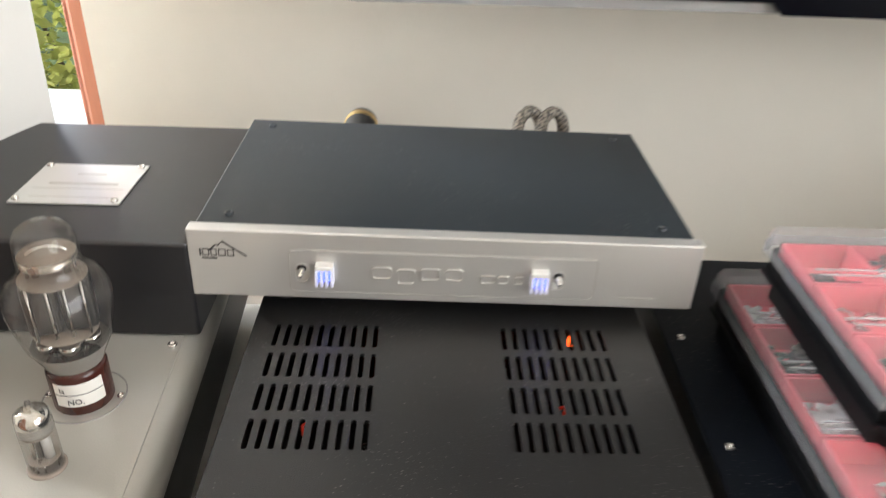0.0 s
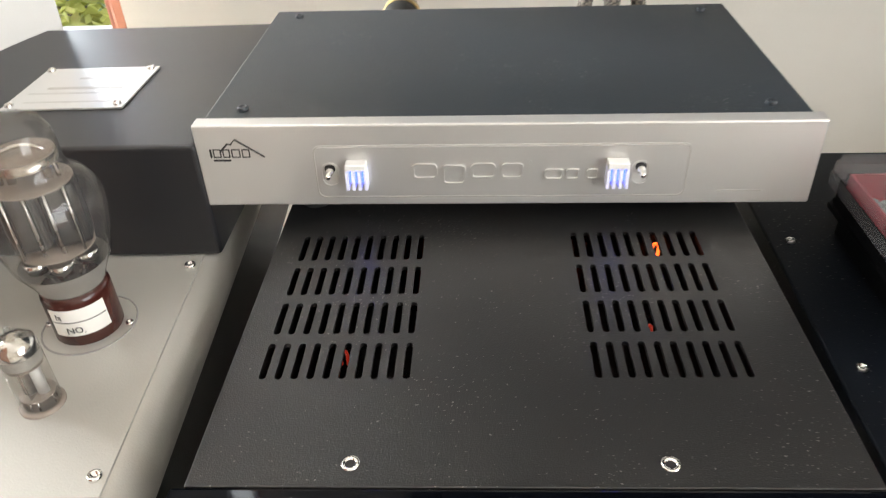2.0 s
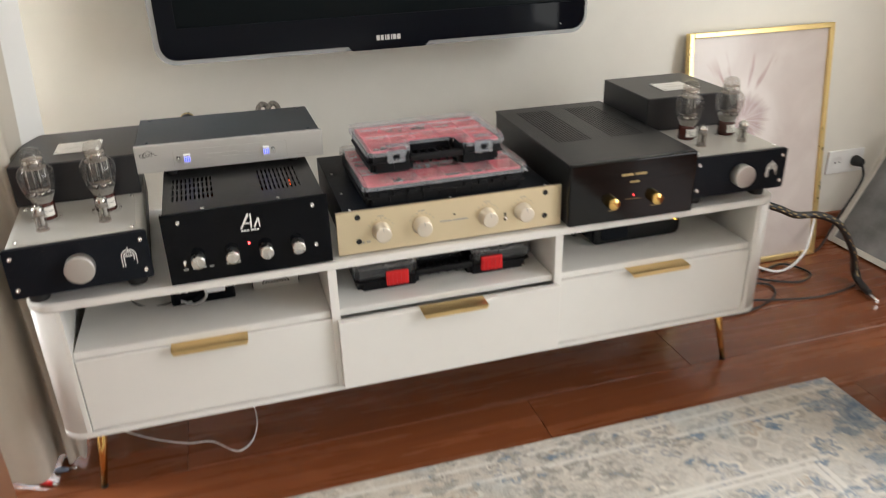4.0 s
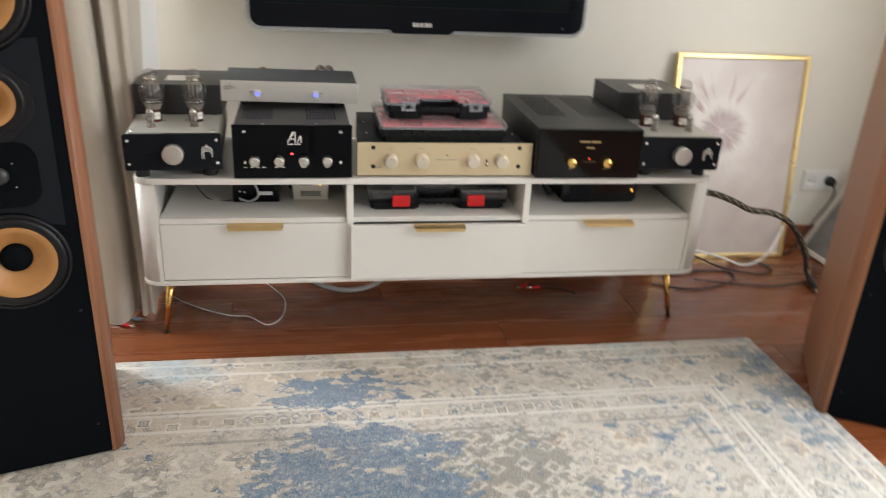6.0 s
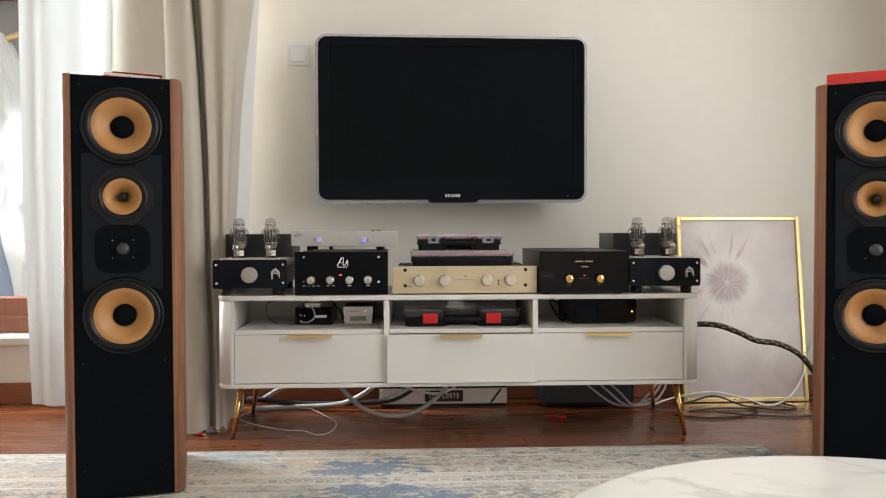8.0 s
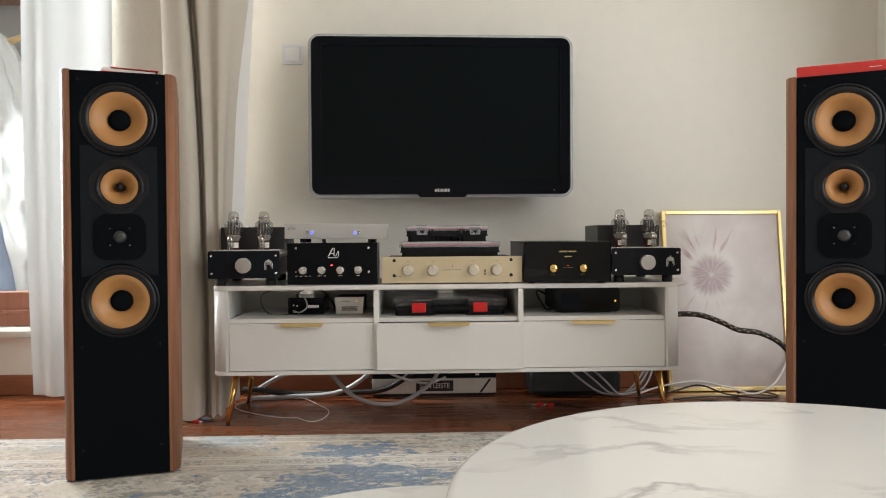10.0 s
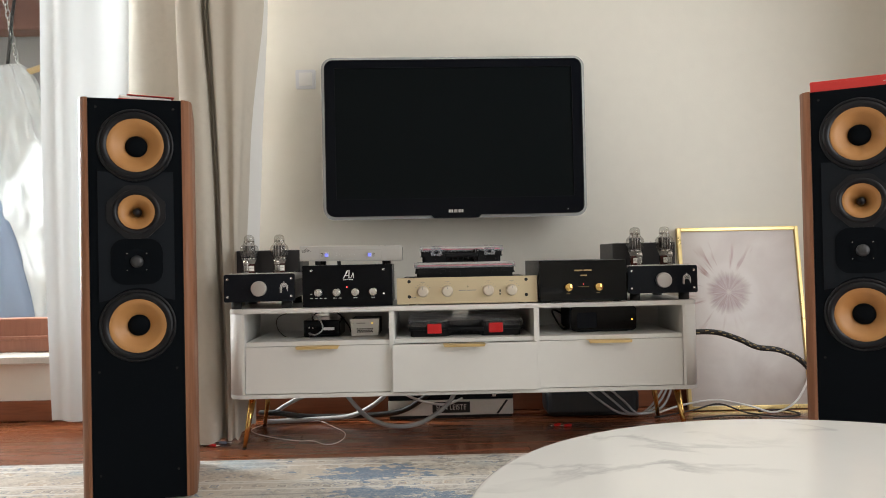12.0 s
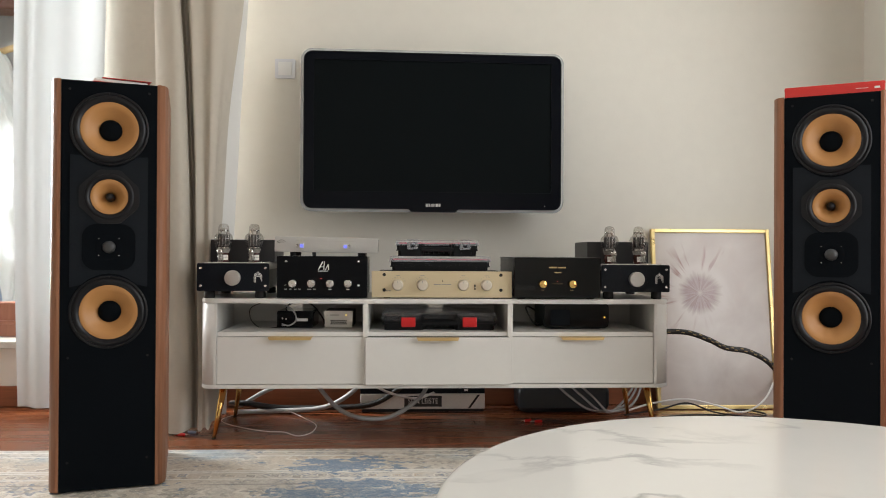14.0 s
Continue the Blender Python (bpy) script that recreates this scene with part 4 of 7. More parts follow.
def draped_cloth(name, folds, levels, top, material, parent, rows=26):
    """Cloth whose plan changes with height: each fold point is given at three levels."""
    lines = [spline([(*f[k], 0) for f in folds], 8) for k in range(3)]
    z0, z1, z2 = levels
    bm = bmesh.new()
    grid = []
    for j in range(rows + 1):
        z = z0 + (top - z0) * j / rows
        zz = min(z, z2)
        wa = (zz - z1) * (zz - z2) / ((z0 - z1) * (z0 - z2))
        wb = (zz - z0) * (zz - z2) / ((z1 - z0) * (z1 - z2))
        wc = (zz - z0) * (zz - z1) / ((z2 - z0) * (z2 - z1))
        over = max(0.0, z - z2) * 0.15
        row = []
        for i, (a, b, c) in enumerate(zip(*lines)):
            p = wa * a + wb * b + wc * c + over * (c - b)
            d = 0.006 * noise.noise(Vector((p.x * 9, p.y * 9, z * 2.1)))
            row.append(bm.verts.new((p.x + d, p.y + d, z + (0.006 * math.sin(i * 0.35) if j == 0 else 0.0))))
        grid.append(row)
    for a, b in zip(grid, grid[1:]):
        for i in range(len(a) - 1):
            bm.faces.new((a[i], a[i + 1], b[i + 1], b[i])).smooth = True
    return part(name, bm, material, parent)


def build_curtains():
    sheer = thing("sheer_curtain", "white translucent sheer curtain hanging to the floor", "curtain")
    plan = []
    for i in range(30):
        u = i / 29
        plan.append((-1.215 + 0.36 * u, 0.80 + 0.012 * math.sin(u * 15) - 0.03 * math.sin(u * 3.14), 0))
    hang_cloth("fabric", plan, 0.035, 2.5, M_SHEER, sheer, 14, lambda u, t: (0.03 * (1 - t) * (1 - 2 * u) + 0.02 * (1 - u) * math.sin(3.1 * (1 - t)) * -1, -0.03 * (1 - t)))
    drape = thing("drape", "heavy beige drape gathered in deep folds beside the window", "curtain")
    # the folds' plan at the floor, at table height and high up
    levels = (0.012, 0.75, 1.60)
    folds = [((-0.905, 0.845), (-0.905, 0.845), (-0.905, 0.845)), ((-0.81, 0.838), (-0.81, 0.838), (-0.81, 0.838)), ((-0.72, 0.842), (-0.72, 0.842), (-0.72, 0.842)),
             ((-0.65, 0.82), (-0.645, 0.815), (-0.645, 0.815)), ((-0.61, 0.62), (-0.605, 0.64), (-0.61, 0.64)), ((-0.555, 0.470), (-0.565, 0.51), (-0.592, 0.555)),
             ((-0.485, 0.425), (-0.50, 0.462), (-0.548, 0.520)), ((-0.430, 0.422), (-0.450, 0.470), (-0.503, 0.525)), ((-0.428, 0.50), (-0.452, 0.58), (-0.512, 0.635)),
             ((-0.408, 0.50), (-0.436, 0.575), (-0.491, 0.625)), ((-0.402, 0.462), (-0.425, 0.515), (-0.465, 0.545)), ((-0.390, 0.472), (-0.398, 0.533), (-0.412, 0.557)),
             ((-0.375, 0.470), (-0.380, 0.52), (-0.365, 0.537)), ((-0.368, 0.484), (-0.367, 0.54), (-0.335, 0.552)), ((-0.372, 0.56), (-0.376, 0.590), (-0.308, 0.60)),
             ((-0.373, 0.66), (-0.366, 0.650), (-0.280, 0.63))]
    edge = [folds[-1], ((-0.372, 0.71), (-0.352, 0.695), (-0.281, 0.665)), ((-0.372, 0.76), (-0.335, 0.737), (-0.282, 0.70))]
    draped_cloth("fabric", folds, levels, 2.5, M_DRAPE, drape)
    draped_cloth("lining", edge, levels, 2.5, M_LINING, drape)["label"] = "white lining on the drape's edge"
    rod = thing("curtain_rail", "white curtain rail under the ceiling", "curtain rail")
    part("rail", box(-2.6, -0.1, 0.50, 0.86, 2.5, 2.53, 0.004), M_CEIL, rod)
    part("mounting", box(-2.6, -0.1, 0.60, 0.76, 2.531, CEIL - 0.001), M_CEIL, rod)


# ---- the television and the wall ----
def television():
    tv = thing("television", "wall-mounted black flat television with clear acrylic rim, switched off", "television", pose(0.4535, 0.757, 1.1425, 0, 0, 1.5))
    w, h = 1.070, 0.655
    part("rim", ring_prism(rounded(w, h, 0.045), rounded(w - 0.028, h - 0.026, 0.034), 0.012, 0.026), M_ACRYLIC_RIM, tv, "clear acrylic rim")
    outer = rounded(w - 0.026, h - 0.024, 0.034)
    inner = rounded(w - 0.108, h - 0.126, 0.004, 0, 0.018)
    part("bezel", ring_prism(outer, inner, 0.0, 0.05), M_BEZEL, tv, "glossy black bezel")
    part("screen", box(-(w - 0.106) / 2, (w - 0.106) / 2, 0.006, 0.046, -(h - 0.124) / 2 + 0.018, (h - 0.124) / 2 + 0.018), M_SCREEN, tv, "dark matte screen")
    part("screen_seam", ring_prism(rounded(w - 0.106, h - 0.124, 0.004, 0, 0.018), rounded(w - 0.1085, h - 0.1265, 0.003, 0, 0.018), -0.0006, 0.004), M_BAFFLE_GREY, tv)
    part("chin", prism([(-0.105, -h / 2 + 0.016), (0.105, -h / 2 + 0.016), (0.09, -h / 2 + 0.0005), (-0.09, -h / 2 + 0.0005)], 0.001, 0.04), M_BEZEL, tv)
    part("housing", box(-w / 2 + 0.06, w / 2 - 0.06, 0.05, 0.115, -h / 2 + 0.03, h / 2 - 0.03, 0.02, 3), M_BLACK_SMOOTH, tv)
    part("wall_bracket", box(-0.22, 0.22, 0.115, 0.184, -0.2, 0.2, 0.004), M_STEEL, tv)
    for i, (x, ww) in enumerate(((-0.027, 0.008), (-0.017, 0.007), (-0.0085, 0.003), (-0.002, 0.006), (0.006, 0.003), (0.0135, 0.008), (0.024, 0.008))):
        part("badge_bar", box(x - ww / 2, x + ww / 2, -0.0012, 0.0, -h / 2 + 0.022, -h / 2 + 0.034), M_SILVER, tv)
    part("status_dot", disc_stack(0.002, 0.0, 0.001, axis="y", at=(0.455, 0, -h / 2 + 0.028), seg=10), M_PRINT_GREY, tv)


def light_switch():
    s = thing("light_switch", "square white light switch on the wall", "switch", pose(-0.1745, WALL_Y, 1.431))
    part("frame", ring_prism(rounded(0.085, 0.082, 0.006), rounded(0.058, 0.058, 0.003), -0.010, 0.0), M_SWITCH_FRAME, s)
    rocker = part("rocker", box(-0.0285, 0.0285, -0.013, -0.0005, -0.0285, 0.0285, 0.002), M_SWITCH, s)
    rocker.rotation_euler = (radians(3), 0, 0)


def wall_sockets():
    s = thing("wall_socket", "double white wall socket with plug above the floor", "socket", pose(2.095, WALL_Y, 0.275))
    part("plate", box(-0.075, 0.075, -0.010, 0, -0.042, 0.042, 0.004), M_SWITCH, s)
    for x in (-0.037, 0.037):
        part("socket_well", lathe([(0.024, 0.0115), (0.021, 0.0115), (0.019, 0.0104), (0, 0.0104)], 20, "y", (x, 0, 0)), M_SWITCH, s)
        for dx in (-0.009, 0.009):
            part("pin_hole", disc_stack(0.003, 0.0106, 0.0112, axis="y", at=(x + dx, 0, 0), seg=10), M_HOLE, s)
    part("plug", lathe([(0.0, 0.045), (0.014, 0.043), (0.019, 0.02), (0.019, 0.011)], 16, "y", (0.037, 0, 0)), M_RUBBER, s, "black mains plug")


# ---- the console ----
def console():
    c = thing("media_console", "long white lacquered media console on brass legs, one drawer ajar", "media console")
    x0, x1, yf, yb, z0, z1 = -0.351, 1.264, 0.291, 0.720, 0.188, 0.493

    def slab(z_lo, z_hi, r=0.05):
        pts = []
        for cx, a0 in ((x1 - r, 270), (x1, None), (x0, None), (x0 + r, 180)):
            if a0 is None:
                pts.append((cx, yb))
            else:
                for i in range(7):
                    a = radians(a0 + 15 * i)
                    pts.append((cx + r * math.cos(a), yf + r + r * math.sin(a)))
        bm = bmesh.new()
        lo, hi = [bm.verts.new((x, y, z_lo)) for x, y in pts], [bm.verts.new((x, y, z_hi)) for x, y in pts]
        bm.faces.new(lo[::-1])
        bm.faces.new(hi)
        for i in range(len(pts)):
            j = (i + 1) % len(pts)
            bm.faces.new((lo[i], lo[j], hi[j], hi[i]))
        bmesh.ops.recalc_face_normals(bm, faces=bm.faces[:])
        edges = [e for e in bm.edges if abs(e.verts[0].co.z - e.verts[1].co.z) < 1e-6]
        bmesh.ops.bevel(bm, geom=edges, offset=0.0025, segments=2, affect="EDGES")
        return bm
    part("top_panel", slab(0.4765, z1), M_LACQ, c)
    part("bottom_panel", slab(z0, 0.2015), M_LACQ, c)

    def post(side):
        r = 0.05
        pts = []
        for i in range(9):
            a = radians(180 + 90 * i / 8)
            pts.append((x0 + r + (r - 0.001) * math.cos(a), yf + r + (r - 0.001) * math.sin(a)))
        pts += [(x0 + 0.059, yf + 0.001), (x0 + 0.059, yf + 0.02), (x0 + 0.018, yb - 0.001), (x0 + 0.001, yb - 0.001)]
        if side > 0:
            pts = [(x0 + x1 - x, y) for x, y in pts]
        bm = bmesh.new()
        lo, hi = [bm.verts.new((x, y, 0.202)) for x, y in pts], [bm.verts.new((x, y, 0.476)) for x, y in pts]
        bm.faces.new(lo[::-1])
        bm.faces.new(hi)
        for i in range(len(pts)):
            j = (i + 1) % len(pts)
            f = bm.faces.new((lo[i], lo[j], hi[j], hi[i]))
            f.smooth = i < 8
        bmesh.ops.recalc_face_normals(bm, faces=bm.faces[:])
        return bm
    part("side_panel", post(-1), M_LACQ, c, "side panel with rounded front corner")
    part("side_panel", post(1), M_LACQ, c, "side panel with rounded front corner")
    for x in (0.2085, 0.7035):
        part("divider", box(x - 0.009, x + 0.009, yf + 0.002, yb - 0.014, 0.202, 0.476, 0.001), M_LACQ, c)
    for a, b in ((-0.291, 0.199), (0.218, 0.694), (0.713, 1.204)):
        part("shelf", box(a, b, yf + 0.012, yb - 0.014, 0.3645, 0.379, 0.001), M_LACQ_IN, c)
    # back panel with a cable slot in each bay
    bm = box(x0 + 0.02, x1 - 0.02, yb - 0.013, yb - 0.003, 0.202, 0.435)
    for a, b in ((x0 + 0.02, -0.12), (-0.06, 0.43), (0.49, 0.93), (0.99, x1 - 0.02)):
        box(a, b, yb - 0.013, yb - 0.003, 0.435, 0.476, bm=bm)
    part("back_panel", bm, M_LACQ_IN, c, "white back panel with cable slots")
    for i, (a, b, y, ha, hb) in enumerate(((-0.2905, 0.2070, 0.296, -0.116, 0.030), (0.2100, 0.7020, 0.273, 0.383, 0.525), (0.7050, 1.2035, 0.294, 0.876, 1.025))):
        d = part("drawer", box(a, b, y, y + 0.018, 0.2035, 0.3632, 0.0015), M_LACQ, c, "drawer front standing slightly open" if i == 1 else "closed drawer front")
        if i == 1:
            part("drawer_box", box(a + 0.015, b - 0.015, y + 0.0185, y + 0.30, 0.213, 0.335), M_LACQ_IN, d)
        part("handle", prism([(ha, 0.3633), (hb, 0.3633), (hb, 0.3643), (ha, 0.3643)], y - 0.026, y + 0.016, prism(
            [(ha + 0.004, 0.3550), (hb - 0.004, 0.3550), (hb, 0.3633), (ha, 0.3633)], y - 0.026, y - 0.0235)), M_GOLD, d, "brushed brass lip handle")
    for (fx, fy), (tx, ty) in (((-0.318, 0.372), (-0.292, 0.405)), ((1.236, 0.370), (1.212, 0.405)), ((-0.325, 0.720), (-0.290, 0.675)), ((1.240, 0.720), (1.205, 0.675))):
        leg = part("leg", tube([(fx, fy, 0.004), (tx, ty, 0.185)], 0.0065, 14, 4, False, None, 0.0135), M_GOLD_LEG, c, "tapered brass leg")
        part("foot_pad", disc_stack(0.0075, 0.0, 0.004, at=(fx, fy, 0), seg=14), M_RUBBER, leg)
        part("mounting_plate", box(tx - 0.025, tx + 0.025, ty - 0.025, ty + 0.025, 0.184, 0.1878), M_GOLD_LEG, leg)
    return c


# ---- hi-fi on the console ----
def valve(parent, x, y, z, ang):
    """A large ST-shaped valve in a brown base with a paper label."""
    v = part("output_valve", lathe([(0, 0), (0.0185, 0), (0.0195, 0.002), (0.0195, 0.030), (0.0185, 0.034), (0, 0.034)], 32), M_BAKELITE, parent,
             "brown-based output valve with white label")
    v.matrix_basis = pose(x, y, z, 0, 0, ang) @ Matrix.Scale(1.0, 4)
    prof = [(0.0185, 0.034), (0.0205, 0.040), (0.0265, 0.052), (0.0305, 0.068), (0.0325, 0.080), (0.0325, 0.087), (0.0305, 0.095), (0.0255, 0.101), (0.0205, 0.105),
            (0.0190, 0.110), (0.0188, 0.121), (0.0178, 0.128), (0.0145, 0.134), (0.008, 0.1375), (0, 0.1385)]
    g = part("bulb", lathe(prof, 40), M_GLASS, v, "clear glass bulb")
    g.visible_shadow = False
    part("getter_flash", lathe([(0.0178, 0.0345), (0.0197, 0.040), (0.0226, 0.0465), (0.0242, 0.0497)], 32), M_FLASH, v, "frosted silver band inside the glass")
    # two grey anode halves, each a folded box with cooling ribs
    for sx in (-1, 1):
        bm = box(sx * 0.0105 - 0.0098, sx * 0.0105 + 0.0098, -0.0085, 0.0085, 0.0615, 0.0992, 0.003, 3)
        for rx in (-0.0055, 0.0055):
            box(sx * 0.0098 + rx - 0.0008, sx * 0.0098 + rx + 0.0008, -0.0095, 0.0095, 0.0625, 0.0985, bm=bm)
        part("anode", bm, M_PLATE_GREY, v, "smoky grey anode")
    part("mica_disc", disc_stack(0.0205, 0.1, 0.1008, seg=24), M_MICA_TAN, v)
    part("mica_disc", disc_stack(0.0200, 0.0592, 0.0600, seg=24), M_MICA_TAN, v)
    for sx in (-0.0155, -0.005, 0.005, 0.0155):
        for sy in (-0.0112, 0.0112):
            part("support_rod", tube([(sx, sy, 0.06), (sx, sy, 0.1)], 0.0008, 6, 1, False), M_STEEL, v)
    part("top_mica", disc_stack(0.0168, 0.1165, 0.1173, seg=24), M_MICA_TAN, v)
    part("dome_band", lathe([(0.0172, 0.1115), (0.0172, 0.1165), (0.0168, 0.1165), (0.0168, 0.1115)], 28), M_MICA, v, "thin metal band in the dome")
    for sx in (-0.009, 0.009):
        part("dome_post", box(sx - 0.002, sx + 0.002, -0.0012, 0.0012, 0.1008, 0.1165), M_MICA, v)
    part("top_spring", tube([(-0.014, 0, 0.101), (-0.012, 0, 0.116), (0, 0, 0.121), (0.012, 0, 0.116), (0.014, 0, 0.101)], 0.0012, 6, 4), M_CHROME, v)
    bm = bmesh.new()
    for sx, sy in ((-0.010, -0.006), (0.010, -0.006), (-0.010, 0.006), (0.010, 0.006)):
        tube([(sx * 0.6, sy * 0.6, 0.034), (sx, sy, 0.046), (sx, sy, 0.0545)], 0.0011, 6, 3, bm=bm)
    part("lead_wires", bm, M_CHROME, v)
    for cx, cy in ((-0.0125, -0.006), (0.001, -0.013), (0.0135, -0.004), (0.004, 0.012)):
        part("getter_cup", lathe([(0.0, 0.0490), (0.0058, 0.0490), (0.0066, 0.0555), (0.0058, 0.0558), (0.005, 0.0505), (0, 0.0505)], 16, "z", (cx, cy, 0)), M_CHROME, v)
        part("getter_wire", tube([(cx, cy, 0.0495), (cx * 0.8, cy * 0.8, 0.044), (cx * 0.4, cy * 0.4, 0.040)], 0.0008, 5, 3), M_CHROME, v)
    # paper label round the front of the base
    bm = bmesh.new()
    n = 14
    lo = [bm.verts.new((0.0198 * math.sin(a), -0.0198 * math.cos(a), 0.009)) for a in [radians(-48 + 96 * i / n) for i in range(n + 1)]]
    hi = [bm.verts.new((q.co.x, q.co.y, 0.0275)) for q in lo]
    for i in range(n):
        bm.faces.new((lo[i], lo[i + 1], hi[i + 1], hi[i])).smooth = True
    lab = part("label", bm, M_PAPER, v, "white paper label")
    bm = bmesh.new()
    lo = [bm.verts.new((0.0200 * math.sin(a), -0.0200 * math.cos(a), 0.0185)) for a in [radians(-46 + 92 * i / n) for i in range(n + 1)]]
    hi = [bm.verts.new((q.co.x, q.co.y, 0.0192)) for q in lo]
    for i in range(n):
        bm.faces.new((lo[i], lo[i + 1], hi[i + 1], hi[i]))
    part("rule", bm, M_PRINT_BLACK, lab)
    lettering("writing", "Ia", 0.0056, M_PRINT_BLACK, lab, pose(-0.010, -0.0180, 0.0232, 90, 0, -29), 0.0001)
    lettering("writing", "NO.", 0.0058, M_PRINT_BLACK, lab, pose(-0.003, -0.0203, 0.0135, 90, 0, -9), 0.0001)
    part("socket_ring", lathe([(0.0278, 0.0012), (0.0278, 0.0019), (0.0268, 0.0019), (0.0268, 0.0012)], 40), M_PRINT_GREY, v, "dark ring round the socket opening")
    for a in (160, 340):
        screw(v, 0.0245 * math.cos(radians(a)), 0.0245 * math.sin(radians(a)), 0.001, 0.0026, "z", M_CHROME, "socket_screw")
    return v


def small_valve(parent, x, y, z):
    v = part("driver_valve", lathe([(0.0118, 0), (0.0118, 0.0016), (0.0108, 0.0022), (0.0085, 0.0022), (0.0085, 0.001), (0, 0.001)], 24), M_MICA_TAN, parent, "small noval driver valve")
    v.location = (x, y, z)
    g = part("bulb", lathe([(0.0100, 0.002), (0.0104, 0.006), (0.0104, 0.040), (0.0098, 0.044), (0.0060, 0.0475), (0.0022, 0.049), (0.0016, 0.0525), (0, 0.053)], 28), M_GLASS, v, "clear glass envelope")
    g.visible_shadow = False
    part("getter_dome", lathe([(0.0101, 0.0375), (0.0101, 0.0395), (0.0095, 0.0436), (0.0055, 0.0468), (0, 0.0472)], 28), M_CHROME, v, "mirror-silvered top")
    part("getter_band", lathe([(0.0101, 0.0310), (0.0102, 0.0374)], 28), M_FLASH, v, "frosted grey band")
    for z0 in (0.0085, 0.0285):
        part("mica_disc", disc_stack(0.0092, z0, z0 + 0.0007, seg=20), M_MICA_TAN, v)
    for sx in (-0.0036, 0.0036):
        part("anode", lathe([(0, 0.0092), (0.0030, 0.0092), (0.0030, 0.0284), (0, 0.0284)], 14, "z", (sx, 0, 0)), M_SILVER_DARK, v)
    part("shield_plate", box(-0.0004, 0.0004, -0.007, 0.007, 0.0092, 0.0284), M_MICA, v)
    bm = bmesh.new()
    for i in range(9):
        a = 2 * math.pi * i / 10
        tube([(0.0075 * math.cos(a), 0.0075 * math.sin(a), 0.0012), (0.0066 * math.cos(a), 0.0066 * math.sin(a), 0.0086)], 0.0006, 5, 1, False, bm)
    part("pins", bm, M_CHROME, v)


def monoblock(m, group, lean=0.0, turn=0.0, turn_x=0.0):
    a = thing("valve_amplifier", "valve monoblock amplifier, grey top plate, black front and silver knob", "amplifier", m, group)
    w = 0.237
    bm = box(-w / 2 + 0.0015, w / 2 - 0.0015, 0.010, 0.447, 0.026, 0.1185, 0.020, 5)
    part("chassis", bm, M_BLACK_POWDER, a, "black metal chassis")
    part("top_plate", box(-w / 2 + 0.0301, w / 2 - 0.0301, 0.0105, 0.415, 0.1175, 0.1195, 0.0008), M_GREY_TOP, a, "satin grey top plate")
    part("inset_plate", box(-w / 2 + 0.016, w / 2 - 0.016, 0.0125, 0.207, 0.1192, 0.1208, 0.0004), M_GREY_TOP, a)
    for sx in (-1, 1):
        # quarter-round long edge
        rim = [(w / 2 - 0.0185 + 0.0185 * math.cos(radians(q)), 0.1012 + 0.0185 * math.sin(radians(q))) for q in range(-10, 91, 10)] + [(w / 2 - 0.030, 0.1197), (w / 2 - 0.030, 0.098)]
        bm = prism([(sx * x, z) for x, z in (rim if sx > 0 else rim[::-1])], 0.0105, 0.446)
        for f in bm.faces:
            f.smooth = abs(f.normal.y) < 0.5
        cheek = part("side_cheek", bm, M_GREY_TOP, a, "rounded grey long edge")
        cheek.data.set_sharp_from_angle(angle=radians(35))
    part("front_panel", prism(rounded(w, 0.0935, 0.006, 0, 0.0725), 0.0, 0.0095), M_BLACK_SMOOTH, a, "black front panel")
    for sx in (-1, 1):
        for z in (0.043, 0.103):
            screw(a, sx * (w / 2 - 0.012), 0.0, z, 0.0042)
        for y in (0.024, 0.194):
            screw(a, sx * (w / 2 - 0.022), y, 0.1208, 0.0038, "z")
        for y in (0.045, 0.375):
            part("foot", lathe([(0, 0), (0.017, 0), (0.018, 0.002), (0.018, 0.024), (0, 0.026)], 20, "z", (sx * 0.085, y, 0)), M_RUBBER, a)
    knob = part("volume_knob", lathe([(0, 0.0), (0.024, 0.0), (0.0255, 0.002), (0.0258, 0.020), (0.0245, 0.0225), (0.0228, 0.0228), (0, 0.0222)], 40, "y", (0, 0, 0.070)), M_KNOB_SATIN, a, "satin aluminium volume knob")
    # emblem: an arch on two pairs of legs with a spire
    bm = bmesh.new()
    for r in (0.0125, 0.0085):
        pts = [(0.082 + r * math.cos(radians(q)), -0.0006, 0.0745 + r * math.sin(radians(q))) for q in range(0, 181, 15)]
        pts = [(0.082 + r, -0.0006, 0.0585 if r > 0.01 else 0.066)] + pts + [(0.082 - r, -0.0006, 0.0545)]
        tube(pts, 0.0011, 6, 1, False, bm)
    box(0.0813, 0.0827, -0.0014, 0, 0.082, 0.0925, bm=bm)
    box(0.0755, 0.0885, -0.0014, 0, 0.0735, 0.0755, bm=bm)
    for x in (0.0785, 0.082, 0.0855):
        box(x - 0.0011, x + 0.0011, -0.0014, 0, 0.0775, 0.0795, bm=bm)
    part("emblem", bm, M_PRINT_WHITE, a, "white arch emblem")
    # transformer cover at the back, with its engraved plate
    cover = part("transformer_cover", box(-0.122, 0.109, 0.211, 0.441, 0.1205, 0.2025, 0.003, 3), M_SATIN_BLACK, a, "black transformer cover")
    cover.matrix_basis = Matrix.Translation((turn_x, 0.33, 0)) @ Matrix.Rotation(radians(turn), 4, "Z") @ Matrix.Translation((0, -0.33, 0))
    plate = part("name_plate", box(-0.046, 0.041, 0.268, 0.342, 0.2027, 0.2041, 0.0004), M_LABEL_PLATE, cover, "engraved steel plate")
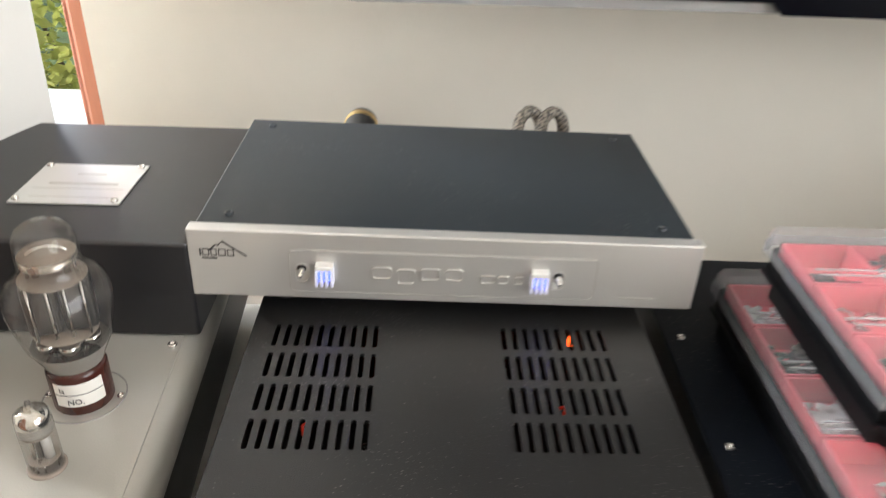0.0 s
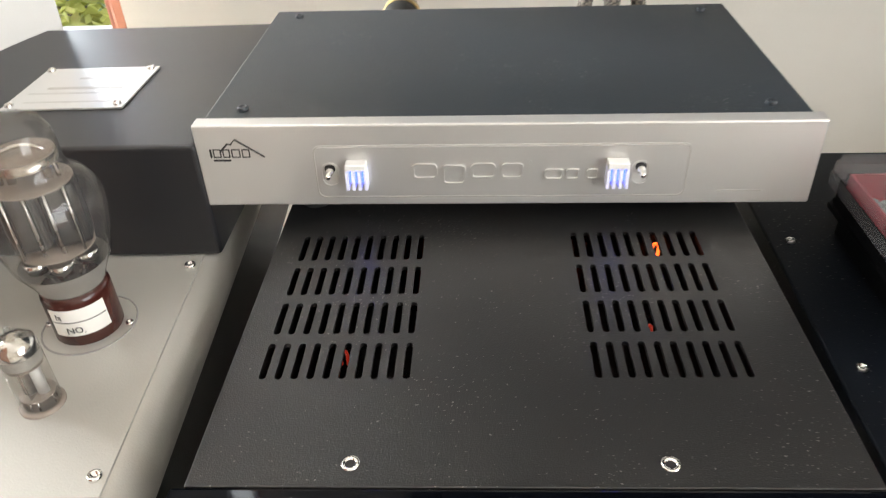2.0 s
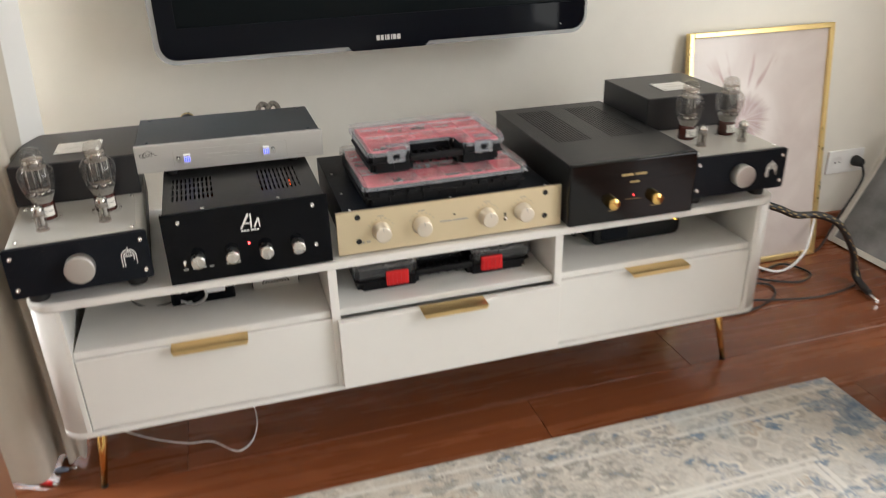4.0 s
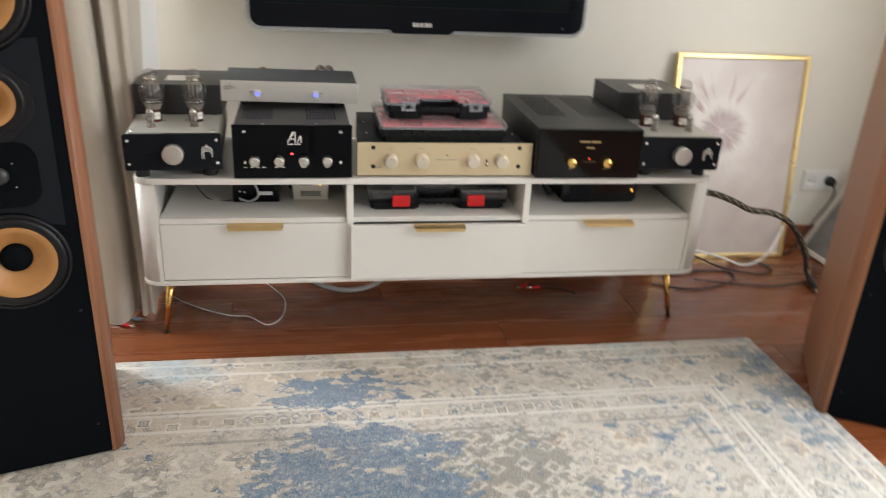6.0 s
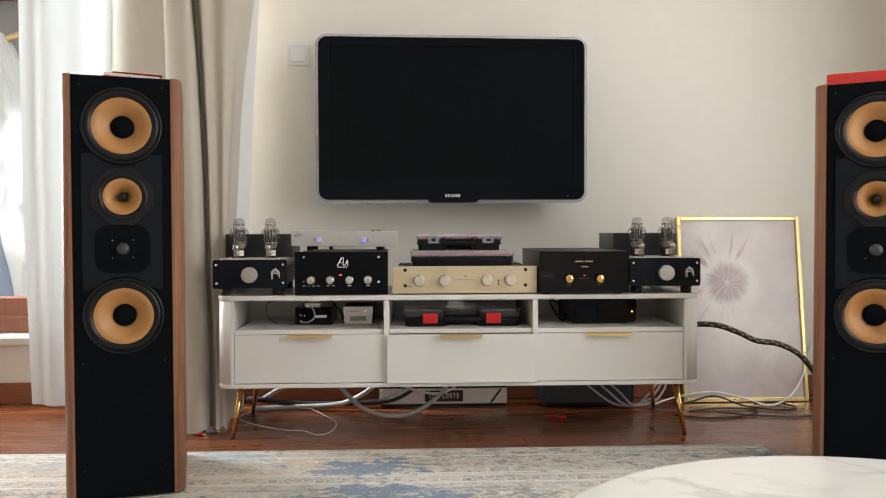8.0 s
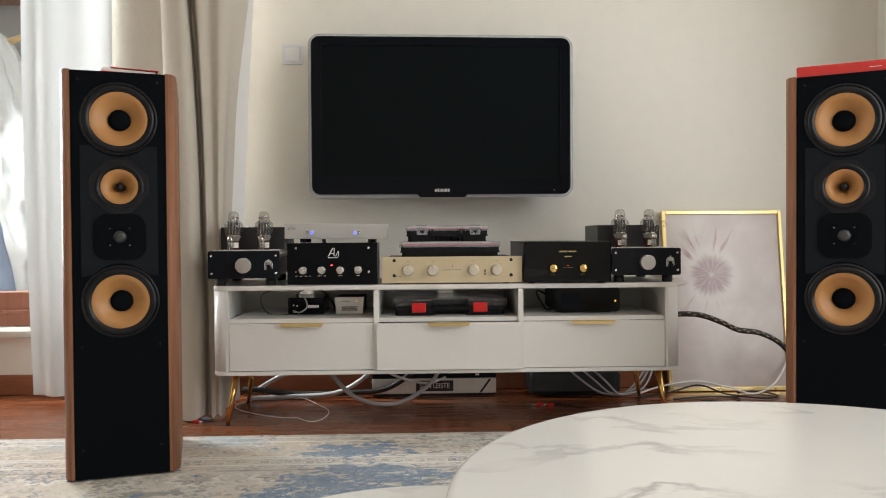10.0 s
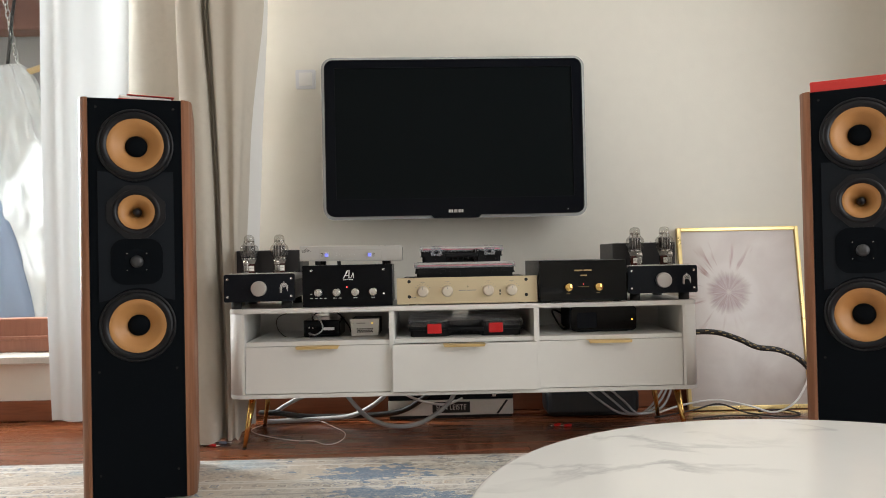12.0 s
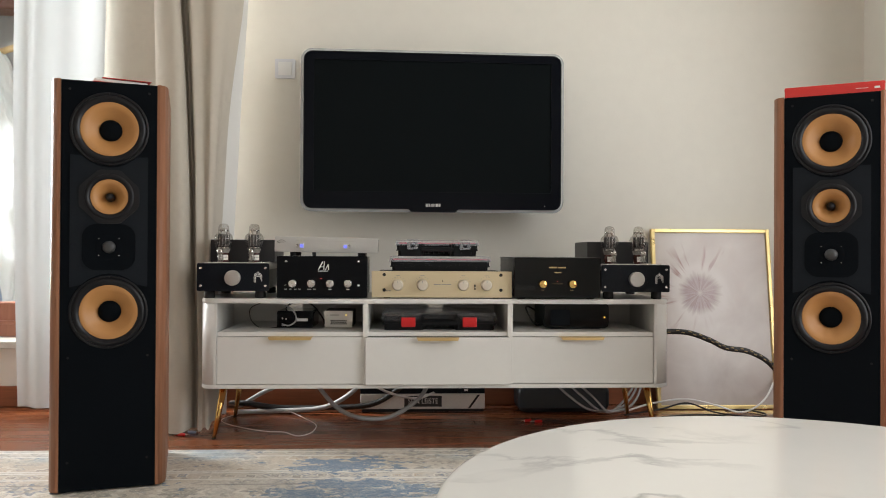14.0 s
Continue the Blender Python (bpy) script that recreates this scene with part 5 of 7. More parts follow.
    for sx in (-0.041, 0.036):
        for y in (0.273, 0.337):
            screw(plate, sx, y, 0.2041, 0.003, "z")
    for x0, x1, y0, y1 in ((-0.012, 0.012, 0.3175, 0.3195), (-0.028, 0.028, 0.2985, 0.3020), (-0.038, 0.036, 0.2905, 0.2915), (-0.034, 0.032, 0.2755, 0.2763)):
        part("engraved_line", box(x0, x1, y0 + 0.003, y1 + 0.003, 0.2041, 0.2043), M_ENGRAVE, plate)
    for x in (-0.053, 0.053):
        valve(a, x + lean - 0.004, 0.138, 0.1195, 18 if x > 0 else 12)
        small_valve(a, x + lean - 0.005, 0.074, 0.1208)
    return a


def cut_away(parent, solid, bm):
    """Cut the shape in bm out of a part."""
    bmesh.ops.recalc_face_normals(bm, faces=bm.faces[:])
    cut = bpy.data.objects.new("cutter", mesh_of("cutter", bm, M_HOLE))
    scene.collection.objects.link(cut)
    cut.parent = parent
    mod = solid.modifiers.new("cut", "BOOLEAN")
    mod.operation, mod.object, mod.solver = "DIFFERENCE", cut, "EXACT"
    bpy.context.view_layer.update()
    done = bpy.data.meshes.new_from_object(solid.evaluated_get(bpy.context.evaluated_depsgraph_get()))
    solid.modifiers.clear()
    solid.data = done
    bpy.data.objects.remove(cut)


def slots(parent, plate, cells, depth):
    """Cut slots through a plate: cells of (x, y, half width, half length)."""
    bm = bmesh.new()
    for x, y, hw, hl in cells:
        pts = []
        for sy, a0 in ((1, 0), (-1, 180)):
            for i in range(5):
                q = radians(a0 + 45 * i)
                pts.append((x + hw * math.cos(q), y + sy * (hl - hw) + hw * math.sin(q)))
        lo, hi = [bm.verts.new((px, py, depth[0])) for px, py in pts], [bm.verts.new((px, py, depth[1])) for px, py in pts]
        bm.faces.new(lo[::-1])
        bm.faces.new(hi)
        for i in range(len(pts)):
            j = (i + 1) % len(pts)
            bm.faces.new((lo[i], lo[j], hi[j], hi[i]))
    cut_away(parent, plate, bm)


def integrated_amplifier():
    a = thing("integrated_amplifier", "black integrated valve amplifier with glossy front and slotted top cover", "amplifier", pose(0.0615, 0.2905, 0.493, 0, 0, 1.2))
    w = 0.305
    part("front_panel", box(-w / 2, w / 2, 0, 0.008, 0.003, 0.1445, 0.0015), M_ACRYLIC, a, "glossy black acrylic front panel")
    part("body_side", box(-0.147, -0.145, 0.0085, 0.42, 0.004, 0.139), M_BLACK_POWDER, a)
    part("body_side", box(0.145, 0.147, 0.0085, 0.42, 0.004, 0.139), M_BLACK_POWDER, a)
    part("body_back", box(-0.1445, 0.1445, 0.418, 0.42, 0.004, 0.139), M_BLACK_POWDER, a)
    part("body_floor", box(-0.1445, 0.1445, 0.0085, 0.4175, 0.004, 0.010), M_HOLE, a)
    top = part("top_cover", box(-0.148, 0.148, 0.010, 0.421, 0.1395, 0.142, 0.001), M_BLACK_POWDER, a, "black top cover with ventilation slots")
    cells = []
    for cx in (-0.0925, 0.0755):
        for i in range(10):
            for j in range(4):
                cells.append((cx + (i - 4.5) * 0.0081, 0.0880 + j * 0.0337, 0.0019, 0.0133))
    slots(a, top, cells, (0.13, 0.15))
    for x in (-0.0765, 0.0625):
        part("rivet_nut", lathe([(0.0042, 0.142), (0.0042, 0.1429), (0.0026, 0.1429), (0.0022, 0.1405), (0, 0.1405)], 16, "z", (x, 0.0225, 0)), M_CHROME, a)
    for x, z in ((-0.1225, 0.127), (0.1225, 0.127), (0.1225, 0.045)):
        screw(a, x, 0, z, 0.0042)
    sw = part("toggle_switch", lathe([(0.0045, 0), (0.0045, 0.003), (0.002, 0.004), (0.0022, 0.014), (0, 0.0145)], 14, "y", (-0.1225, 0, 0.047)), M_CHROME, a)
    for x in (-0.098, -0.036, 0.027, 0.087):
        k = part("control_knob", lathe([(0, 0), (0.0125, 0), (0.013, 0.002), (0.013, 0.022), (0.0122, 0.0238), (0.010, 0.0242), (0, 0.0236)], 28, "y", (x, 0, 0.052)), M_STEEL, a, "turned steel knob")
    for x0, x1 in ((-0.127, -0.118), (-0.110, -0.102), (-0.094, -0.086), (-0.080, -0.072), (-0.049, -0.037), (-0.030, -0.022), (0.020, 0.032), (0.081, 0.092)):
        part("caption_bar", box(x0, x1, -0.0003, 0, 0.0315, 0.0335), M_PRINT_WHITE, a)
    part("indicator", disc_stack(0.0021, 0, 0.0012, axis="y", at=(-0.003, 0, 0.0685), seg=12), M_LED_RED, a, "red power indicator")
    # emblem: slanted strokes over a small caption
    bm = bmesh.new()
    for pts in ([(-0.016, 0.0985), (-0.0125, 0.0985), (0.0025, 0.1245), (0.001, 0.128), (-0.002, 0.126)], [(0.004, 0.127), (0.0068, 0.127), (0.0058, 0.0985), (0.0030, 0.0985)],
                [(-0.009, 0.1070), (0.003, 0.1070), (0.0029, 0.1095), (-0.0075, 0.1095)],
                [(0.0085, 0.0985), (0.0112, 0.0985), (0.0192, 0.114), (0.0172, 0.117)], [(0.0175, 0.117), (0.0208, 0.1165), (0.0212, 0.0985), (0.0188, 0.0985)]):
        prism([(x + 0.001, z) for x, z in pts], -0.0012, -0.0001, bm)
    part("emblem", bm, M_PRINT_WHITE, a, "white slanted-stroke emblem")
    for x0, x1 in ((-0.014, -0.0095), (-0.0085, -0.0045), (-0.0035, 0.001), (0.004, 0.009), (0.010, 0.014), (0.015, 0.019)):
        part("caption_bar", box(x0, x1, -0.0004, 0, 0.0925, 0.0955), M_PRINT_WHITE, a)
    # inside: glowing valves under the slots
    for x, y, strong in ((0.108, 0.262, 1), (0.086, 0.172, 0), (0.060, 0.115, 0), (-0.06, 0.12, 0), (-0.105, 0.15, 0)):
        v = part("inner_valve", lathe([(0, 0.010), (0.011, 0.010), (0.011, 0.055), (0.007, 0.061), (0, 0.064)], 16, "z", (x, y, 0.035)), M_GLASS, a, "small valve inside the case")
        v.visible_shadow = False
        part("filament", tube([(x - 0.002, y, 0.080), (x - 0.002, y, 0.090), (x + 0.002, y, 0.090), (x + 0.002, y, 0.080)], 0.0011, 6, 3), M_FILAMENT if strong else M_FILAMENT_DIM, v)
    for x, y, h in ((-0.07, 0.30, 0.08), (0.05, 0.30, 0.07), (-0.09, 0.07, 0.05), (0.11, 0.08, 0.045)):
        part("capacitor", disc_stack(0.016, 0.010, h, at=(x, y, 0), seg=18), M_BAKELITE, a)
    return a


def dac_box():
    """Slim silver-fronted box standing askew on the integrated amplifier."""
    a = thing("reclocker_box", "slim dark box with thick silver front and two lit blocks", "hi-fi component", pose(0.0520, 0.504, 0.6500, 0, 0.7, 1.0))
    w, h = 0.377, 0.0560
    part("case", box(-w / 2 + 0.003, w / 2 - 0.003, 0.0125, 0.226, 0.002, h - 0.002, 0.0018, 3), M_BLUE_BLACK, a, "blue-black anodised case")
    for sx in (-1, 1):
        for y in (0.028, 0.208):
            screw(a, sx * (w / 2 - 0.025), y, h - 0.002, 0.0036, "z", M_BLUE_BLACK, "case_screw")
    front = part("front_panel", box(-w / 2, w / 2, 0, 0.012, 0, h, 0.0012), M_SILVER, a, "thick silver anodised front panel")
    # no groove is cut: its shade is put into a darker silver ring
    part("frame_groove_shade", ring_prism(rounded(w * 0.605, 0.0365, 0.005, -0.002, 0.0240), rounded(w * 0.605 - 0.0014, 0.0351, 0.0044, -0.002, 0.0240), -0.0004, 0.0), M_SILVER_DARK, front)
    part("raised_field", prism(rounded(w * 0.605 - 0.0024, 0.0341, 0.004, -0.002, 0.0240), -0.0006, 0.0), M_SILVER, front)
    for x in (-0.1065, 0.0835):
        part("switch_pocket", ring_prism(rounded(0.0115, 0.0165, 0.0055, x, 0.0225), rounded(0.0098, 0.0148, 0.0048, x, 0.0225), -0.0013, -0.0006), M_SILVER, front)
        # the pocket's shade is put into a darker silver floor
        part("pocket_floor", prism(rounded(0.0098, 0.0148, 0.0048, x, 0.0225), -0.0008, -0.0004), M_SILVER_DARK, front)
        part("toggle", lathe([(0.0024, 0), (0.0024, 0.004), (0.0012, 0.005), (0.0017, 0.010), (0, 0.0108)], 12, "y", (x, 0, 0.0255)), M_CHROME, front, "chrome toggle switch")
        part("toggle_slot", disc_stack(0.0034, 0.0008, 0.0012, axis="y", at=(x, 0, 0.0268), seg=12), M_HOLE, front)
    for x in (-0.0895, 0.0690):
        blk = part("lit_block", box(x - 0.0065, x + 0.0065, -0.0085, -0.0007, 0.0285, 0.0330, 0.0008), M_SWITCH, front, "white finned block glowing blue")
        for i in range(4):
            fx = x - 0.0057 + i * 0.0038
            part("fin", box(fx - 0.0009, fx + 0.0009, -0.0085, -0.0007, 0.0155, 0.0284), M_LED_PALE, blk)
        for i in range(3):
            fx = x - 0.0038 + i * 0.0038
            part("blue_light", box(fx - 0.0009, fx + 0.0009, -0.0040, -0.0008, 0.0185, 0.0270), M_LED_BLUE, blk)
    # raised word shapes, and the mountain emblem
    x = -0.0555
    for ww, hh, dz in ((0.0155, 0.0105, 0), (0.0145, 0.0135, -0.0025), (0.0155, 0.0105, 0), (0.0140, 0.0105, 0)):
        part("raised_shape", ring_prism(rounded(ww, hh, 0.0032, x + ww / 2, 0.0245 + dz), rounded(ww - 0.0026, hh - 0.0026, 0.002, x + ww / 2, 0.0245 + dz), -0.0017, -0.0006), M_SILVER, front)
        x += ww + 0.0030
    part("raised_shape", box(x, x + 0.0016, -0.0010, -0.0006, 0.0190, 0.0310), M_SILVER, front)
    for x0, ww in ((0.0255, 0.0115), (0.0385, 0.0085), (0.0510, 0.0075)):
        part("raised_shape", ring_prism(rounded(ww, 0.0072, 0.0018, x0 + ww / 2, 0.0218), rounded(ww - 0.0022, 0.005, 0.0012, x0 + ww / 2, 0.0218), -0.0017, -0.0006), M_SILVER, front)
    bm = tube([(-0.1745, -0.0002, 0.0345), (-0.1695, -0.0002, 0.0395), (-0.1675, -0.0002, 0.0390), (-0.1645, -0.0002, 0.0425), (-0.1475, -0.0002, 0.0305)], 0.0006, 5, 1, False)
    for x0, ww in ((-0.1815, 0.0012), (-0.1795, 0.0050), (-0.1735, 0.0045), (-0.1680, 0.0055), (-0.1615, 0.0050)):
        pts = rounded(ww, 0.0058, 0.0004, x0 + ww / 2, 0.0330)
        if ww > 0.002:
            ring_prism(pts, rounded(ww - 0.0014, 0.0044, 0.0003, x0 + ww / 2, 0.0330), -0.0003, 0.0, bm)
        else:
            prism(pts, -0.0003, 0.0, bm)
    box(-0.1800, -0.1690, -0.0003, 0.0, 0.0275, 0.0288, bm=bm)
    part("emblem", bm, M_PRINT_BLACK, front, "thin dark mountain emblem").location = (0.0015, 0, 0.0045)
    part("caption_bar", box(0.132, 0.158, -0.0002, 0.0, 0.0085, 0.0096), M_SILVER_DARK, front)
    for sx in (-1, 1):
        for y in (0.03, 0.185):
            part("foot", disc_stack(0.011, -0.0122 if sx > 0 else -0.0148, 0.0018, at=(sx * 0.125, y, 0), seg=16), M_RUBBER, a)
    # plugs at the back
    p = part("rear_plug", lathe([(0.0, 0), (0.015, 0), (0.0165, 0.004), (0.0165, 0.030), (0.012, 0.040), (0.009, 0.055), (0, 0.056)], 20, "y", (-0.085, 0.283, 0.034)), M_CORD_BLACK, a, "black mains plug with brass ring")
    part("ring", lathe([(0.0170, 0.010), (0.0178, 0.012), (0.0178, 0.019), (0.0170, 0.021)], 20, "y", (-0.085, 0.283, 0.034)), M_GOLD, p)
    part("cord", tube([(-0.085, 0.280, 0.034), (-0.083, 0.31, 0.028), (-0.078, 0.33, -0.02), (-0.075, 0.34, -0.10)], 0.008, 8), M_CORD_BLACK, p)
    for x in (0.088, 0.112):
        c = part("signal_cable", tube([(x - 0.012, 0.226, 0.025), (x - 0.010, 0.262, 0.046), (x + 0.002, 0.276, 0.055), (x + 0.014, 0.276, 0.044), (x + 0.019, 0.280, 0.0), (x + 0.020, 0.282, -0.09)], 0.0064, 10, 8), M_BRAID, a, "braided signal cable")
        part("connector", lathe([(0, 0.0), (0.006, 0.0), (0.006, 0.02), (0, 0.02)], 14, "y", (x - 0.012, 0.246, 0.025)), M_CHROME, c)
    return a


def braid(name, a, b, scale):
    m = mat(name, a, 0.5, 0, 0.1, 20)
    nt = m.node_tree
    w = nt.nodes.new("ShaderNodeTexChecker")
    inp(w, "Scale", scale)
    inp(w, "Color1", (*a, 1))
    inp(w, "Color2", (*b, 1))
    tc = nt.nodes.new("ShaderNodeTexCoord")
    nt.links.new(tc.outputs["Object"], w.inputs["Vector"])
    nt.links.new(w.outputs["Color"], nt.nodes["Principled BSDF"].inputs["Base Color"])
    return m


M_BRAID = braid("grey_braid", (0.05, 0.045, 0.04), (0.26, 0.23, 0.19), 300)


def preamplifier():
    a = thing("preamplifier", "champagne-gold faced preamplifier with four round knobs and black case", "preamplifier", pose(0.4695, 0.308, 0.493))
    w = 0.483
    part("case", box(-0.225, 0.225, 0.0095, 0.385, 0.006, 0.0905, 0.0015), M_BLACK_SMOOTH, a, "black metal case")
    front = part("front_panel", box(-w / 2, w / 2, 0, 0.009, 0.004, 0.0945, 0.001), M_CHAMPAGNE, a, "champagne gold front panel")
    for x in (-0.199, 0.203):
        for z in (0.030, 0.082):
            part("mounting_bolt", lathe([(0.0058, 0), (0.0058, 0.0018), (0.003, 0.0018), (0.0026, 0.0005), (0, 0.0005)], 14, "y", (x, 0, z)), M_RUBBER, front)
    for x in (-0.1525, -0.0680, 0.0725, 0.1525):
        k = part("control_knob", lathe([(0, 0), (0.0195, 0), (0.0198, 0.003), (0.0172, 0.005), (0.0168, 0.024), (0.0158, 0.0258), (0.0140, 0.026), (0, 0.0255)], 36, "y", (x, 0, 0.047)), M_KNOB_CREAM, front, "champagne turned knob")
        part("pointer", box(x - 0.0006, x + 0.0006, -0.0262, -0.0254, 0.054, 0.0625), M_PRINT_GREY, k)
        for i in range(7):
            q = radians(30 + 20 * i)
            part("scale_mark", box(-0.0022, 0.0022, -0.0002, 0, -0.0004, 0.0004), M_PRINT_GREY, front).matrix_basis = pose(x + 0.0275 * math.cos(q), -0.0001, 0.047 + 0.0275 * math.sin(q), 0, 0, 0)
        part("caption_bar", box(x - 0.007, x + 0.007, -0.0003, 0, 0.0785, 0.0798), M_PRINT_GREY, front)
    for x0, x1 in ((-0.029, -0.005), (-0.002, 0.030)):
        part("caption_bar", box(x0, x1, -0.0003, 0, 0.0475, 0.0500), M_PRINT_GREY, front)
    part("indicator", disc_stack(0.0022, 0, 0.0008, axis="y", at=(0.0015, 0, 0.0610), seg=12), M_RUBBER, front)
    part("toggle_switch", lathe([(0.003, 0), (0.003, 0.003), (0.0015, 0.004), (0.0018, 0.012), (0, 0.0124)], 12, "y", (0.113, 0, 0.039)), M_CHROME, front)
    part("toggle_plate", box(0.1105, 0.1155, -0.0003, 0, 0.031, 0.049), M_PRINT_BLACK, front)
    for x0, x1 in ((-0.195, -0.187), (-0.184, -0.176)):
        part("caption_bar", box(x0, x1, -0.0003, 0, 0.0255, 0.0285), M_PRINT_GREY, front)
    for x, y in ((-0.21, 0.02), (0.0, 0.02), (0.21, 0.02), (-0.21, 0.12), (-0.21, 0.25), (0.21, 0.12)):
        screw(a, x, y, 0.0905, 0.0034, "z", M_STEEL, "case_screw")
    for sx in (-1, 1):
        for y in (0.04, 0.35):
            part("foot", disc_stack(0.012, 0, 0.007, at=(sx * 0.19, y, 0), seg=14), M_RUBBER, a)
    return a


def power_amplifier():
    a = thing("line_preamplifier", "deep black amplifier with gloss front, gold knobs and slotted top", "amplifier", pose(0.864, 0.276, 0.493, 0, 0, -1.0))
    w = 0.298
    part("body", box(-w / 2 + 0.002, w / 2 - 0.002, 0.0125, 0.47, 0.006, 0.139, 0.002), M_BLACK_POWDER, a, "black steel body")
    top = part("top_cover", box(-w / 2, w / 2, 0.012, 0.472, 0.1395, 0.1435, 0.0015), M_BLACK_POWDER, a, "black top cover with two slotted fields")
    cells = []
    for cx in (-0.066, 0.066):
        for i in range(11):
            for j in range(22):
                cells.append((cx + (i - 5) * 0.0078, 0.165 + j * 0.0122, 0.0019, 0.0046))
    slots(a, top, cells, (0.1390, 0.15))
    front = part("front_panel", box(-w / 2, w / 2, 0, 0.0118, 0.005, 0.1435, 0.004, 3), M_BLACK_GLOSS, a, "glossy black front panel")
    for x in (-0.052, 0.050):
        part("control_knob", lathe([(0, 0), (0.0135, 0), (0.0138, 0.002), (0.0132, 0.018), (0.012, 0.0195), (0, 0.019)], 28, "y", (x, 0, 0.053)), M_GOLD_LEG, front, "gold knob")
    for x0, x1, z0, z1 in ((-0.031, -0.003, 0.107, 0.112), (0.001, 0.028, 0.107, 0.112), (-0.011, 0.012, 0.0905, 0.0945), (-0.058, -0.046, 0.0315, 0.0328), (0.043, 0.055, 0.0315, 0.0328), (-0.018, 0.018, 0.0535, 0.0543)):
        part("caption_bar", box(x0, x1, -0.0003, 0, z0, z1), M_PRINT_GOLD, front)
    part("indicator", disc_stack(0.0013, 0, 0.001, axis="y", at=(0, 0, 0.0625), seg=10), M_LED_RED, front)
    for sx in (-1, 1):
        for y in (0.04, 0.42):
            part("foot", disc_stack(0.014, 0, 0.007, at=(sx * 0.12, y, 0), seg=14), M_RUBBER, a)
    return a


